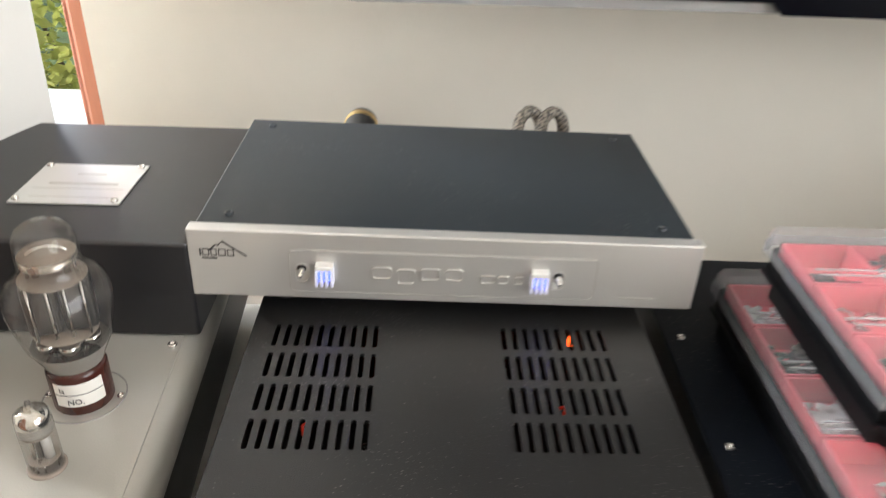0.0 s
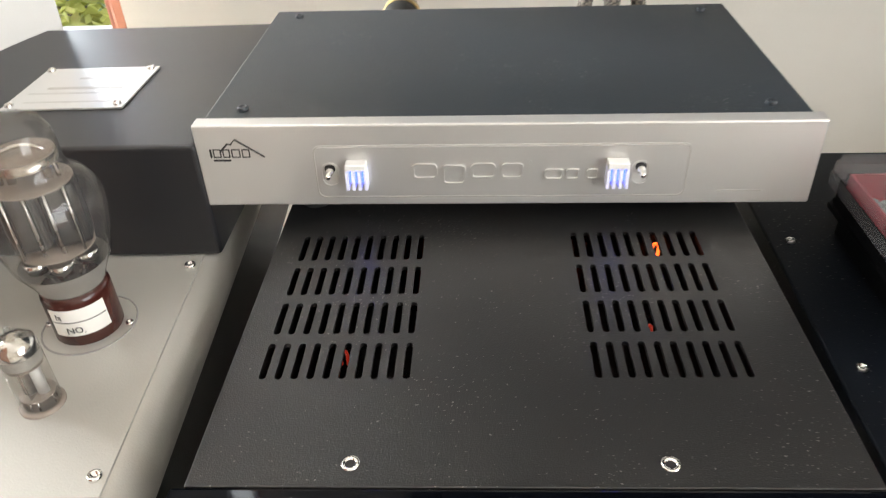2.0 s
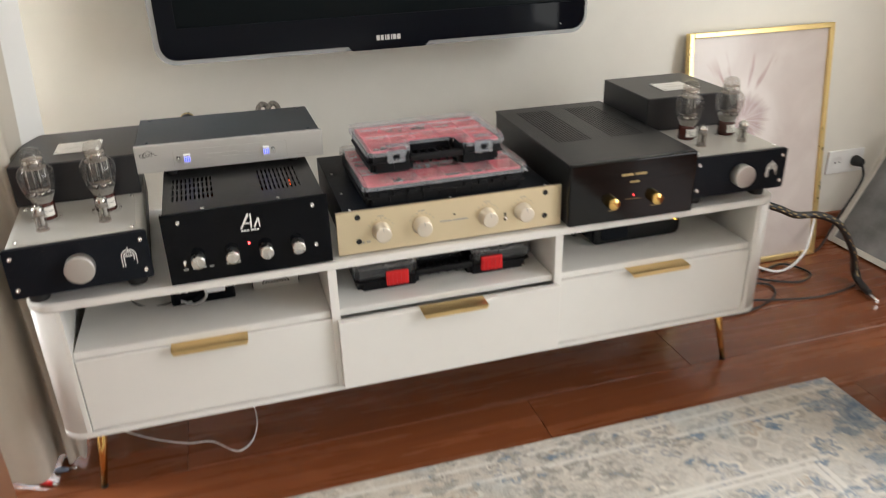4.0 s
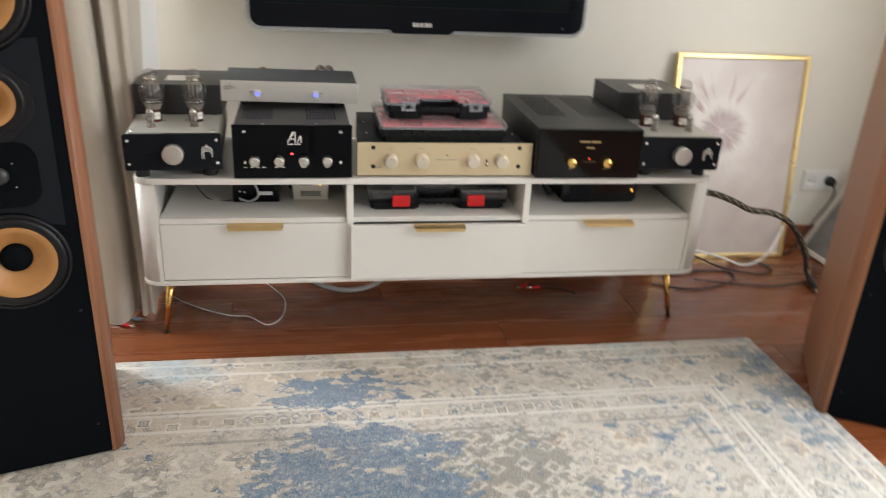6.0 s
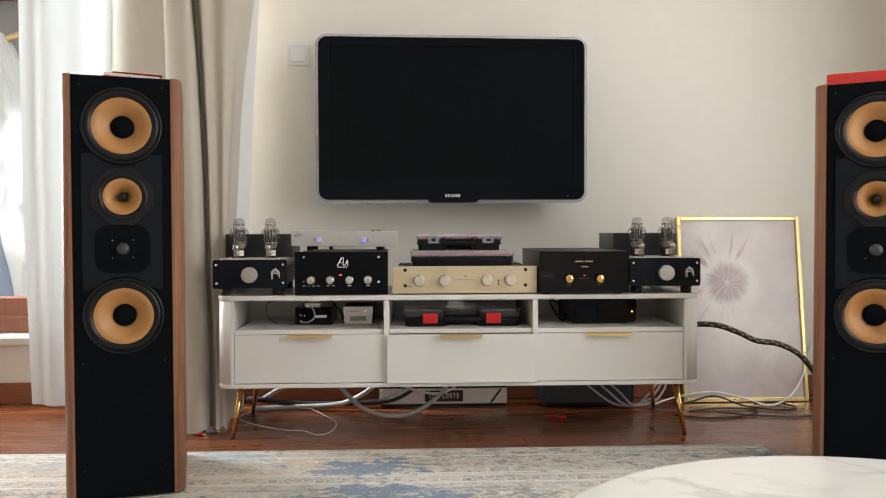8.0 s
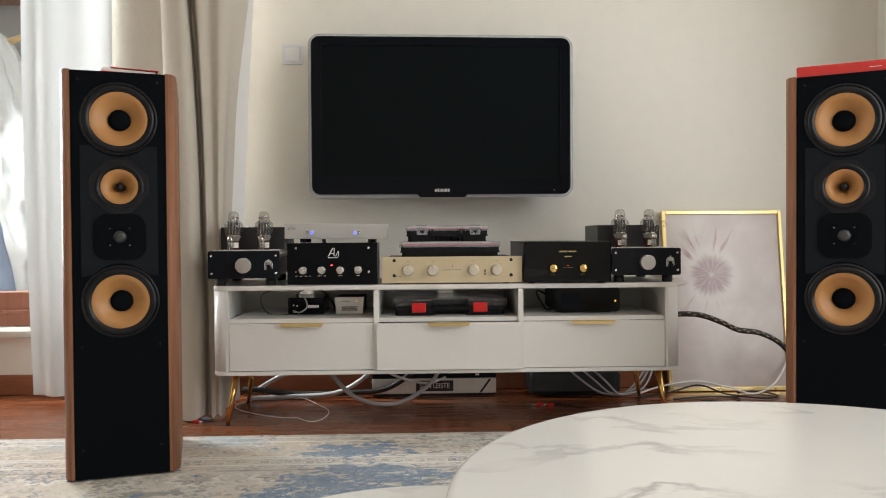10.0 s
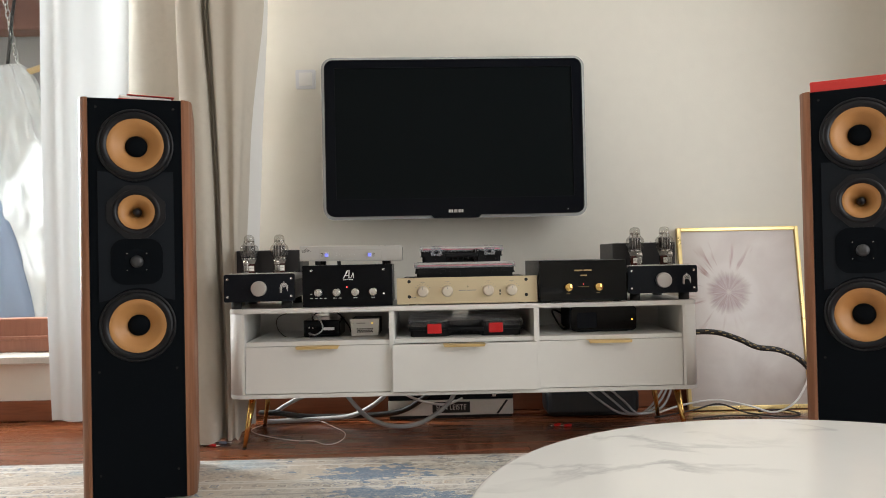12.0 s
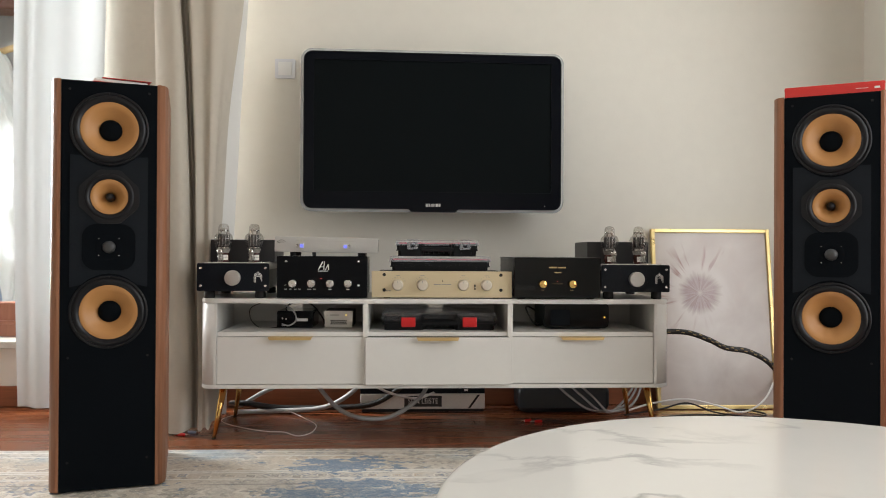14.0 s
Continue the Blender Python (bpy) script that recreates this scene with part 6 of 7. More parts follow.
# ---- sorting boxes ----
def sorting_box(name, label, m, w, d, h, notch, cols, rows, latch, latch_x, group, seed, tray_material):
    """A flat black sorting box with a clear lid over red trays; notch: (half width, depth) of the handle opening in front."""
    rnd = random.Random(seed)
    b = thing(name, label, "sorting box", m, group)
    hb = h - 0.012
    nw, nd = notch

    def footprint(grow, z0, z1, bevel=0.004):
        bm = bmesh.new()
        x, y0, y1 = w / 2 + grow, -grow, d + grow
        if nd:
            pts = [(-x, y0), (-nw + grow * -1, y0), (-nw - grow, nd - grow), (nw + grow, nd - grow), (nw + grow, y0), (x, y0), (x, y1), (-x, y1)]
        else:
            pts = [(-x, y0), (x, y0), (x, y1), (-x, y1)]
        lo, hi = [bm.verts.new((px, py, z0)) for px, py in pts], [bm.verts.new((px, py, z1)) for px, py in pts]
        bm.faces.new(lo[::-1])
        bm.faces.new(hi)
        for i in range(len(pts)):
            j = (i + 1) % len(pts)
            bm.faces.new((lo[i], lo[j], hi[j], hi[i]))
        bmesh.ops.recalc_face_normals(bm, faces=bm.faces[:])
        if bevel:
            bmesh.ops.bevel(bm, geom=[e for e in bm.edges if abs(e.verts[0].co.z - e.verts[1].co.z) > 1e-5], offset=bevel, segments=3, affect="EDGES")
        return bm
    part("base", footprint(-0.006, 0, hb - 0.022, 0.01), M_BOX_BLACK, b, "black plastic base")
    bm = footprint(-0.002, hb - 0.022, hb - 0.001, 0.008)
    bmesh.ops.delete(bm, geom=[f for f in bm.faces if abs(f.normal.z) > 0.9], context="FACES_ONLY")
    part("upper_wall", bm, M_BOX_BLACK, b)
    drop = 0.006 if latch is M_RED else 0.0
    part("rim", footprint(0.0, hb - 0.0255 - drop * 0.5, hb - 0.0215 - drop * 0.5, 0.006), M_BOX_BLACK, b)
    for i in range(int(w / 0.035)):
        x = -w / 2 + 0.02 + i * 0.035
        if nd and abs(x) < nw + 0.01:
            continue
        part("rib", box(x - 0.0015, x + 0.0015, 0.0035, 0.0075, 0.006, hb - 0.026), M_BOX_BLACK, b)
    if nd:
        part("carry_handle", box(-nw - 0.004, nw + 0.004, 0.004, 0.016, hb * 0.35, hb * 0.35 + 0.016, 0.004), M_BOX_BLACK, b, "black carrying handle")
        for i in range(6):
            x = -nw + (i + 0.5) * 2 * nw / 6
            part("grip_rib", box(x - 0.002, x + 0.002, 0.017, nd - 0.002, hb * 0.2, hb * 0.55), M_BOX_BLACK, b)
    # red trays, each with its contents
    cw, cd = (w - 0.016) / cols, (d - 0.014) / rows
    tray_top = hb + 0.002
    for i in range(cols):
        for j in range(rows):
            cx, cy = -w / 2 + 0.008 + (i + 0.5) * cw, 0.007 + (j + 0.5) * cd
            if nd and cy - cd / 2 < nd and abs(cx) < nw + cw * 0.45:
                continue
            t = part("tray", box(cx - cw / 2 + 0.001, cx + cw / 2 - 0.001, cy - cd / 2 + 0.001, cy + cd / 2 - 0.001, hb - 0.0205, hb - 0.019), tray_material, b, "shallow plastic tray")
            for x0, x1, y0, y1 in ((-1, -0.94, -1, 1), (0.94, 1, -1, 1), (-0.94, 0.94, -1, -0.94), (-0.94, 0.94, 0.94, 1)):
                part("tray_wall", box(cx + x0 * (cw / 2 - 0.001), cx + x1 * (cw / 2 - 0.001), cy + y0 * (cd / 2 - 0.001), cy + y1 * (cd / 2 - 0.001), hb - 0.019, tray_top), tray_material, t)
            kind = rnd.random()
            # some trays are heaped with fittings
            if rnd.random() < 0.45:
                heap = bmesh.new()
                for _ in range(34):
                    px, py, r = cx + rnd.uniform(-0.38, 0.38) * cw, cy + rnd.uniform(-0.38, 0.38) * cd, rnd.uniform(0.003, 0.0065)
                    q, zz = rnd.random() * 3.14, hb - 0.0185 + rnd.uniform(0, 0.010)
                    dx, dy = r * math.cos(q), r * math.sin(q)
                    tube([(px - dx, py - dy, zz), (px + dx, py + dy, zz + rnd.uniform(-0.002, 0.004))], rnd.uniform(0.0016, 0.0032), 6, 1, False, heap)
                part("fittings", heap, rnd.choice((M_STEEL, M_BLUE_BLACK, M_BOX_BLACK, M_CLIP, M_BLUE_BLACK)), t, "heap of small fittings")
            bm = bmesh.new()
            n = rnd.randint(3, 9)
            for _ in range(n):
                px, py = cx + rnd.uniform(-0.3, 0.3) * cw, cy + rnd.uniform(-0.3, 0.3) * cd
                if kind < 0.45:
                    r = rnd.uniform(0.004, 0.008)
                    q = rnd.random() * 6.28
                    tube([(px + r * math.cos(q + v), py + r * math.sin(q + v), hb - 0.015) for v in (0, 1.05, 2.1, 3.14, 4.2, 5.2, 6.28)], 0.0014, 5, 1, False, bm)
                else:
                    s = rnd.uniform(0.004, 0.009)
                    box(px - s, px + s, py - s * 0.5, py + s * 0.5, hb - 0.019, hb - 0.019 + s, bm=bm)
            part("contents", bm, M_STEEL if kind < 0.45 else (M_BOX_BLACK if kind < 0.8 else M_CLIP), t, "small loose parts")
    lid = part("lid", footprint(0.002, hb + 0.004, h, 0.007), M_LID, b, "clear plastic lid")
    lid.visible_shadow = False
    # raised ridges across the lid over the tray walls
    for j in range(1, rows):
        for dy in (-0.0035, 0.0035):
            y = 0.007 + j * cd + dy
            spans = ((-w / 2 + 0.008, w / 2 - 0.008),) if not nd or y > nd + 0.004 else ((-w / 2 + 0.008, -nw - 0.008), (nw + 0.008, w / 2 - 0.008))
            for xa, xb in spans:
                part("ridge", box(xa, xb, y - 0.0009, y + 0.0009, h, h + 0.0008), M_LID_RIDGE, lid).visible_shadow = False
    bm = footprint(0.003, hb - 0.007 - drop, hb + 0.0035, 0.007)
    bmesh.ops.delete(bm, geom=[f for f in bm.faces if abs(f.normal.z) > 0.9], context="FACES_ONLY")
    skirt = part("lid_skirt", bm, M_LID_SMOKE if latch is M_RED else M_LID_EDGE, b, "see-through lid edge")
    skirt.visible_shadow = False
    for x in latch_x:
        if latch is M_CLIP:
            c = part("latch", ring_prism(rounded(0.038, 0.026, 0.004, x, hb - 0.008), rounded(0.014, 0.012, 0.002, x, hb - 0.008), -0.0095, -0.0035), M_LATCH, b, "milky clear latch")
            part("latch_top", box(x - 0.019, x + 0.019, -0.0095, 0.010, h, h + 0.002, 0.0008), M_LATCH, c)
        else:
            c = part("latch", box(x - 0.025, x + 0.025, -0.010, -0.0035, hb - 0.030 - drop, hb + 0.004 - drop, 0.003), latch, b, "red ribbed latch")
            for i in range(5):
                rx = x - 0.018 + i * 0.009
                part("latch_rib", box(rx - 0.0018, rx + 0.0018, -0.0125, -0.0101, hb - 0.028 - drop, hb - 0.002 - drop), latch, c)
    return b


def build_sorting_boxes():
    g = "plastic sorting boxes"
    sorting_box("sorting_box", "black sorting box with clear lid and red trays on preamplifier", pose(0.4637, 0.3282, 0.5838, 0, 0, 0.7), 0.346, 0.258, 0.0547, (0, 0), 6, 4, M_BOX_BLACK, (), g, 3, M_TRAY_RED)
    sorting_box("sorting_box", "smaller sorting box with clear lid, red trays and milky latches", pose(0.4548, 0.3647, 0.6390, 0, 0, 0.5), 0.288, 0.194, 0.0564, (0.054, 0.060), 5, 3, M_CLIP, (-0.088, 0.098), g, 7, M_TRAY_RED)
    sorting_box("sorting_box", "large black sorting box with red latches on console shelf", pose(0.463, 0.358, 0.379), 0.398, 0.30, 0.060, (0.062, 0.05), 6, 4, M_RED, (-0.109, 0.106), g, 11, M_BOX_BLACK)
    # small locking tabs along the lower box's rim
    tabs = bpy.data.objects["sorting_box"]
    for x in (-0.135, -0.105, -0.075, -0.045, 0.045, 0.075, 0.105, 0.135):
        part("rim_tab", box(x - 0.008, x + 0.008, -0.004, 0.002, 0.022, 0.030, 0.001), M_BOX_BLACK, tabs)


# ---- in the console's bays ----
def shelf_things():
    a = thing("headphone_box", "small black electronics box with pale looped cable, on the shelf", "electronics", pose(-0.048, 0.425, 0.379))
    part("case", box(-0.066, 0.064, 0, 0.16, 0.002, 0.062, 0.004), M_BLACK_GLOSS, a)
    part("front_plate", box(-0.060, 0.058, -0.002, 0, 0.006, 0.058, 0.001), M_ACRYLIC, a)
    part("looped_cable", tube([(-0.046, -0.004, 0.016), (-0.02, -0.02, 0.012), (0.006, -0.03, 0.03), (0.002, -0.022, 0.055), (-0.02, 0.01, 0.072), (-0.045, 0.05, 0.078)], 0.0028, 8), M_CORD_GREY, a, "pale grey looped cable")
    part("cable_plug", box(0.006, 0.045, -0.008, -0.002, 0.026, 0.036, 0.002), M_CLIP, a)
    for x, z in ((-0.045, 0.036), (-0.032, 0.034)):
        part("button", disc_stack(0.003, 0.002, 0.004, axis="y", at=(x, 0, z), seg=10), M_CHROME, a)
    part("caption_bar", box(-0.047, -0.025, -0.0024, -0.002, 0.009, 0.0105), M_PRINT_WHITE, a)
    part("top_cable", tube([(-0.05, 0.10, 0.064), (-0.03, 0.08, 0.082), (0.01, 0.07, 0.088), (0.05, 0.08, 0.078), (0.085, 0.10, 0.03), (0.09, 0.12, 0.004)], 0.003, 8), M_CORD_BLACK, a)
    p = thing("power_unit", "small silver power unit with dark honeycomb grille and amber light", "power supply", pose(0.103, 0.450, 0.379))
    part("case", box(-0.051, 0.051, 0.004, 0.15, 0.002, 0.060, 0.002), M_BLACK_SMOOTH, p)
    f = part("front_panel", prism([(-0.048, 0.001), (0.048, 0.001), (0.052, 0.061), (-0.052, 0.061)], 0, 0.004), M_SILVER, p, "silver front panel")
    for j in range(3):
        for i in range(10 - j % 2):
            part("grille_hole", disc_stack(0.0026, 0, 0.0005, axis="y", at=(-0.027 + i * 0.006 + (j % 2) * 0.003, 0, 0.014 + j * 0.0056), seg=6), M_HOLE, f)
    part("display", box(0.024, 0.0285, -0.0006, 0, 0.0435, 0.0475), M_LED_AMBER, f, "small amber light")
    part("caption_bar", box(-0.03, 0.002, -0.0003, 0, 0.044, 0.0475), M_PRINT_GREY, f)
    part("button", disc_stack(0.0028, 0, 0.001, axis="y", at=(-0.041, 0, 0.045), seg=10), M_SILVER_DARK, f)
    r = thing("network_streamer", "rounded black streamer box with amber light, on the shelf", "streamer", pose(0.958, 0.400, 0.379))
    part("case", prism(rounded(0.236, 0.088, 0.016, 0, 0.048), 0.004, 0.20), M_BLACK_SMOOTH, r)
    part("front", prism(rounded(0.230, 0.082, 0.014, 0, 0.048), 0.0, 0.0038), M_BLACK_GLOSS, r)
    part("window", prism(rounded(0.070, 0.056, 0.008, -0.060, 0.042), -0.001, 0.0), M_BAFFLE_GREY, r)
    part("indicator", disc_stack(0.0028, 0, 0.001, axis="y", at=(0.101, 0, 0.043), seg=12), M_LED_AMBER, r, "amber indicator")
    part("foot", box(-0.09, 0.09, 0.02, 0.18, 0, 0.0045), M_RUBBER, r)
    part("lead", tube([(-0.11, 0.19, 0.05), (-0.15, 0.17, 0.07), (-0.165, 0.10, 0.06), (-0.14, 0.06, 0.012), (-0.10, 0.12, 0.006)], 0.0035, 8), M_CORD_BLACK, r)
    w = thing("shelf_cable", "thin dark wire looped at the back of the shelf", "cable")
    part("wire", tube([(-0.20, 0.68, 0.458), (-0.24, 0.60, 0.44), (-0.225, 0.52, 0.405), (-0.18, 0.46, 0.379), (-0.12, 0.45, 0.380), (-0.10, 0.50, 0.385)], 0.0016, 6), M_CORD_BLACK, w)


# ---- loudspeakers ----
def loudspeaker(m, group, label):
    s = thing("floor_loudspeaker", label, "loudspeaker", m, group)
    hw, H, D = 0.1185, 1.096, 0.36
    cab = part("cabinet", box(-hw, hw, 0.0, D - 0.002, 0.004, H - 0.002), M_BAFFLE, s, "black front baffle and cabinet")
    wells = disc_stack(0.0900, 0.02, -0.05, axis="y", at=(0, 0, 0.968), seg=56)
    disc_stack(0.0900, 0.02, -0.05, axis="y", at=(0, 0, 0.4765), seg=56, bm=wells)
    disc_stack(0.0600, 0.02, -0.05, axis="y", at=(0, 0, 0.786), seg=48, bm=wells)
    bmesh.ops.recalc_face_normals(wells, faces=wells.faces[:])
    cut_away(s, cab, wells)
    part("plinth", box(-hw - 0.016, hw + 0.016, 0.012, D - 0.01, 0.0, 0.0036), M_BAFFLE, s)
    for sx in (-1, 1):
        pts = [(hw + 0.0005, -0.001), (hw + 0.008, -0.001), (hw + 0.019, 0.008), (hw + 0.0265, 0.026), (hw + 0.0280, 0.05), (hw + 0.0280, D), (hw + 0.0005, D)]
        pts = [(sx * x, y) for x, y in pts]
        bm = bmesh.new()
        lo, hi = [bm.verts.new((x, y, 0.003)) for x, y in pts], [bm.verts.new((x, y, H)) for x, y in pts]
        bm.faces.new(lo)
        bm.faces.new(hi)
        for i in range(len(pts)):
            j = (i + 1) % len(pts)
            f = bm.faces.new((lo[i], lo[j], hi[j], hi[i]))
            f.smooth = 1 <= i <= 3
        bmesh.ops.recalc_face_normals(bm, faces=bm.faces[:])
        part("side_panel", bm, M_CHERRY, s, "cherry veneered side panel with rounded front edge")
    # grey field between the woofers, its ends cut round the drivers
    up = [(-0.096, 0.896)] + [(0.096 * math.cos(radians(180 + 15 * i)), 0.968 - 0.1040 * math.sin(radians(15 * i))) for i in range(3, 10)] + [(0.096, 0.896)]
    dn = [(0.096, 0.5435)] + [(0.096 * math.cos(radians(15 * i)), 0.4765 + 0.1040 * math.sin(radians(15 * i))) for i in range(3, 10)] + [(-0.096, 0.5435)]
    field = part("grey_field", prism(up + dn, -0.0022, -0.0002), M_BAFFLE_GREY, s, "dark grey felt field between the drivers")
    cut_away(s, field, disc_stack(0.060, 0.02, -0.02, axis="y", at=(0, 0, 0.786), seg=48))

    def woofer(z):
        w = part("woofer", lathe([(0.0985, 0), (0.0985, 0.002), (0.0955, 0.0036), (0.0925, 0.0036), (0.0905, 0.002), (0.0905, 0)], 56, "y", (0, 0, z)), M_SURROUND, s, "woofer with tan cone")
        part("surround", lathe([(0.0905, 0.002), (0.0880, 0.0055), (0.083, 0.0075), (0.0775, 0.0055), (0.0735, 0.0022), (0.0725, 0.0012)], 56, "y", (0, 0, z)), M_SURROUND, w, "black rubber surround")
        part("cone", lathe([(0.0730, 0.0014), (0.0715, 0.0026), (0.056, -0.009), (0.042, -0.020), (0.0285, -0.0300)], 56, "y", (0, 0, z)), M_CONE, w, "tan fibre cone")
        part("dust_cap", lathe([(0.0290, -0.0300), (0.0288, -0.0262), (0.025, -0.0215), (0.017, -0.0180), (0.008, -0.0165), (0, -0.0160)], 32, "y", (0, 0, z)), M_BAFFLE, w, "black dust cap")
        part("basket", lathe([(0.0898, -0.0005), (0.06, -0.03), (0.0, -0.04)], 40, "y", (0, 0, z)), M_HOLE, w)
        for i in range(6):
            q = radians(30 + 60 * i)
            screw(w, 0.0945 * math.cos(q), -0.0034, z + 0.0945 * math.sin(q), 0.0028, "y", M_SURROUND, "driver_screw")
    # the baffle gives way to the cones
    woofer(0.968)
    woofer(0.4765)
    turn = [radians(360 * i / 48) for i in range(48)]

    def oct_edge(q):
        k = min(1.0 / max(abs(math.cos(q)), 1e-6), 1.0 / max(abs(math.sin(q)), 1e-6), 1.36 / (abs(math.cos(q)) + abs(math.sin(q))))
        return 0.0745 * k * math.cos(q), 0.786 + 0.0725 * k * math.sin(q)
    mid = part("midrange", ring_prism([oct_edge(q) for q in turn], [(0.0602 * math.cos(q), 0.786 + 0.0602 * math.sin(q)) for q in turn], -0.0050, -0.0022), M_SURROUND, s, "midrange driver with tan cone and phase plug")
    part("surround", lathe([(0.0615, 0.0050), (0.060, 0.0075), (0.055, 0.0085), (0.050, 0.005), (0.0470, 0.001)], 44, "y", (0, 0, 0.786)), M_SURROUND, mid)
    part("cone", lathe([(0.0475, 0.0008), (0.0462, 0.0020), (0.034, -0.007), (0.022, -0.017), (0.0125, -0.030), (0.011, -0.036)], 44, "y", (0, 0, 0.786)), M_CONE, mid, "tan fibre cone")
    part("phase_plug", lathe([(0.0118, -0.036), (0.0112, -0.016), (0.0105, -0.008), (0.0075, -0.002), (0.004, 0.001), (0, 0.0018)], 24, "y", (0, 0, 0.786)), M_SURROUND, mid)
    tw = part("tweeter", prism(rounded(0.132, 0.124, 0.036, 0, 0.651), -0.0045, -0.0022), M_BAFFLE, s, "tweeter with grey dome")
    part("horn_ring", lathe([(0.034, 0.0045), (0.030, 0.0052), (0.018, 0.0046)], 32, "y", (0, 0, 0.651)), M_BAFFLE, tw)
    part("dome", lathe([(0.0165, 0.0045), (0.0155, 0.009), (0.0115, 0.0125), (0.006, 0.0145), (0, 0.015)], 28, "y", (0, 0, 0.651)), M_DOME, tw, "grey dome")
    for sx in (-1, 1):
        for sz in (-1, 1):
            part("screw", disc_stack(0.0013, 0.0045, 0.0055, axis="y", at=(sx * 0.0245, 0, 0.651 + sz * 0.0225), seg=10), M_CHROME, tw)
    for x, z in ((-0.098, 1.07), (0.098, 1.07), (-0.098, 0.357), (0.098, 0.357), (-0.098, 0.08), (0.098, 0.08)):
        part("grille_peg", lathe([(0.0034, 0), (0.0034, 0.001), (0.0022, 0.001), (0, 0.0004)], 12, "y", (x, 0, z)), M_HOLE, s)
    return s


def build_speakers():
    g = "pair of floor loudspeakers"
    label = "tall black loudspeaker with tan cones and cherry sides"
    left = loudspeaker(pose(-0.4505, -0.2153, 0.0105, 0, 0, 16.3), g, label + " on rug")
    for dx, dy in ((-0.11, 0.03), (0.11, 0.03), (-0.11, 0.32), (0.11, 0.32)):
        part("foot", disc_stack(0.016, -0.0024, 0.0, at=(dx, dy, 0), seg=16), M_RUBBER, left)
    loudspeaker(pose(1.519, -0.250, 0.0, 0, 0, -28.5), g, label + " on wooden floor")
    b = thing("red_booklet", "red and white booklet lying on the loudspeaker", "booklet", pose(-0.4505, -0.2153, 1.1068, 0, 0, 16.3))
    bk = part("cover", box(-0.040, 0.105, 0.02, 0.22, 0.0, 0.0022, 0.0006), M_RED_BOX, b)
    bk.rotation_euler = (0, 0, radians(12))
    pg = part("pages", box(-0.036, 0.100, 0.024, 0.215, 0.003, 0.012, 0.003, 2), M_PAPER, b, "white pages")
    pg.rotation_euler = (0, 0, radians(12))
    cv = part("upper_cover", box(-0.018, 0.106, 0.020, 0.218, 0.0123, 0.0138, 0.0004), M_RED_BOX, b)
    cv.rotation_euler = (radians(1.5), 0, radians(9))
    r = thing("red_box", "flat red cardboard box lying on the loudspeaker", "box", pose(1.519, -0.250, 1.0962, 0, 0, -28.5))
    part("carton", box(-0.118, 0.130, 0.02, 0.20, 0.0, 0.030, 0.0015), M_RED_BOX, r)
    part("lid_edge", box(-0.119, 0.131, 0.019, 0.201, 0.024, 0.0255), M_RED_BOX, r)
    part("caption_bar", box(0.105, 0.118, 0.0184, 0.019, 0.010, 0.016), M_PRINT_WHITE, r)
    part("caption_bar", box(0.060, 0.090, 0.0184, 0.019, 0.012, 0.0135), M_PRINT_WHITE, r)


# ---- pictures, table, rug ----
def build_pictures():
    lean = math.degrees(math.atan2(0.10, 0.757))
    p = thing("framed_picture", "gold-framed pale dandelion print leaning against the wall", "picture", pose(1.657, 0.838, 0.0, -lean, 0, 0))
    w, h, f = 0.520, 0.764, 0.016
    for name, bm in (("frame_side", box(-w / 2, -w / 2 + f, -0.022, 0.0, 0, h, 0.002)), ("frame_side", box(w / 2 - f, w / 2, -0.022, 0.0, 0, h, 0.002)),
                     ("frame_rail", box(-w / 2 + f, w / 2 - f, -0.022, 0.0, 0, f, 0.002)), ("frame_rail", box(-w / 2 + f, w / 2 - f, -0.022, 0.0, h - f, h, 0.002))):
        part(name, bm, M_FRAME_GOLD, p, "gold frame moulding")
    pr = part("print", box(-w / 2 + f, w / 2 - f, -0.0005, 0.0005, -h / 2 + f, h / 2 - f), M_PRINT, p, "pale pinkish dandelion print")
    pr.location = (0, -0.012, h / 2)
    part("backing", box(-w / 2 + f, w / 2 - f, -0.010, -0.002, f, h - f), M_BASE, p)
    q = thing("small_framed_picture", "grey print in a pale frame leaning against the side wall", "picture", pose(2.045, 0.90, 0.0, 0, 22, -90))
    q.matrix_basis = Matrix.Translation((2.05, 0.895, 0.0)) @ Matrix.Rotation(radians(28), 4, "Y") @ Matrix.Rotation(radians(-90), 4, "Z")
    w2, h2 = 0.5, 0.40
    for name, bm in (("frame_side", box(0, 0.02, -0.016, 0.0, 0, h2, 0.002)), ("frame_side", box(w2 - 0.02, w2, -0.016, 0.0, 0, h2, 0.002)),
                     ("frame_rail", box(0.02, w2 - 0.02, -0.016, 0.0, 0, 0.02, 0.002)), ("frame_rail", box(0.02, w2 - 0.02, -0.016, 0.0, h2 - 0.02, h2, 0.002))):
        part(name, bm, M_STONE, q)
    part("print", box(0.02, w2 - 0.02, -0.010, -0.002, 0.02, h2 - 0.02), grey_print(), q, "mottled dark grey print")


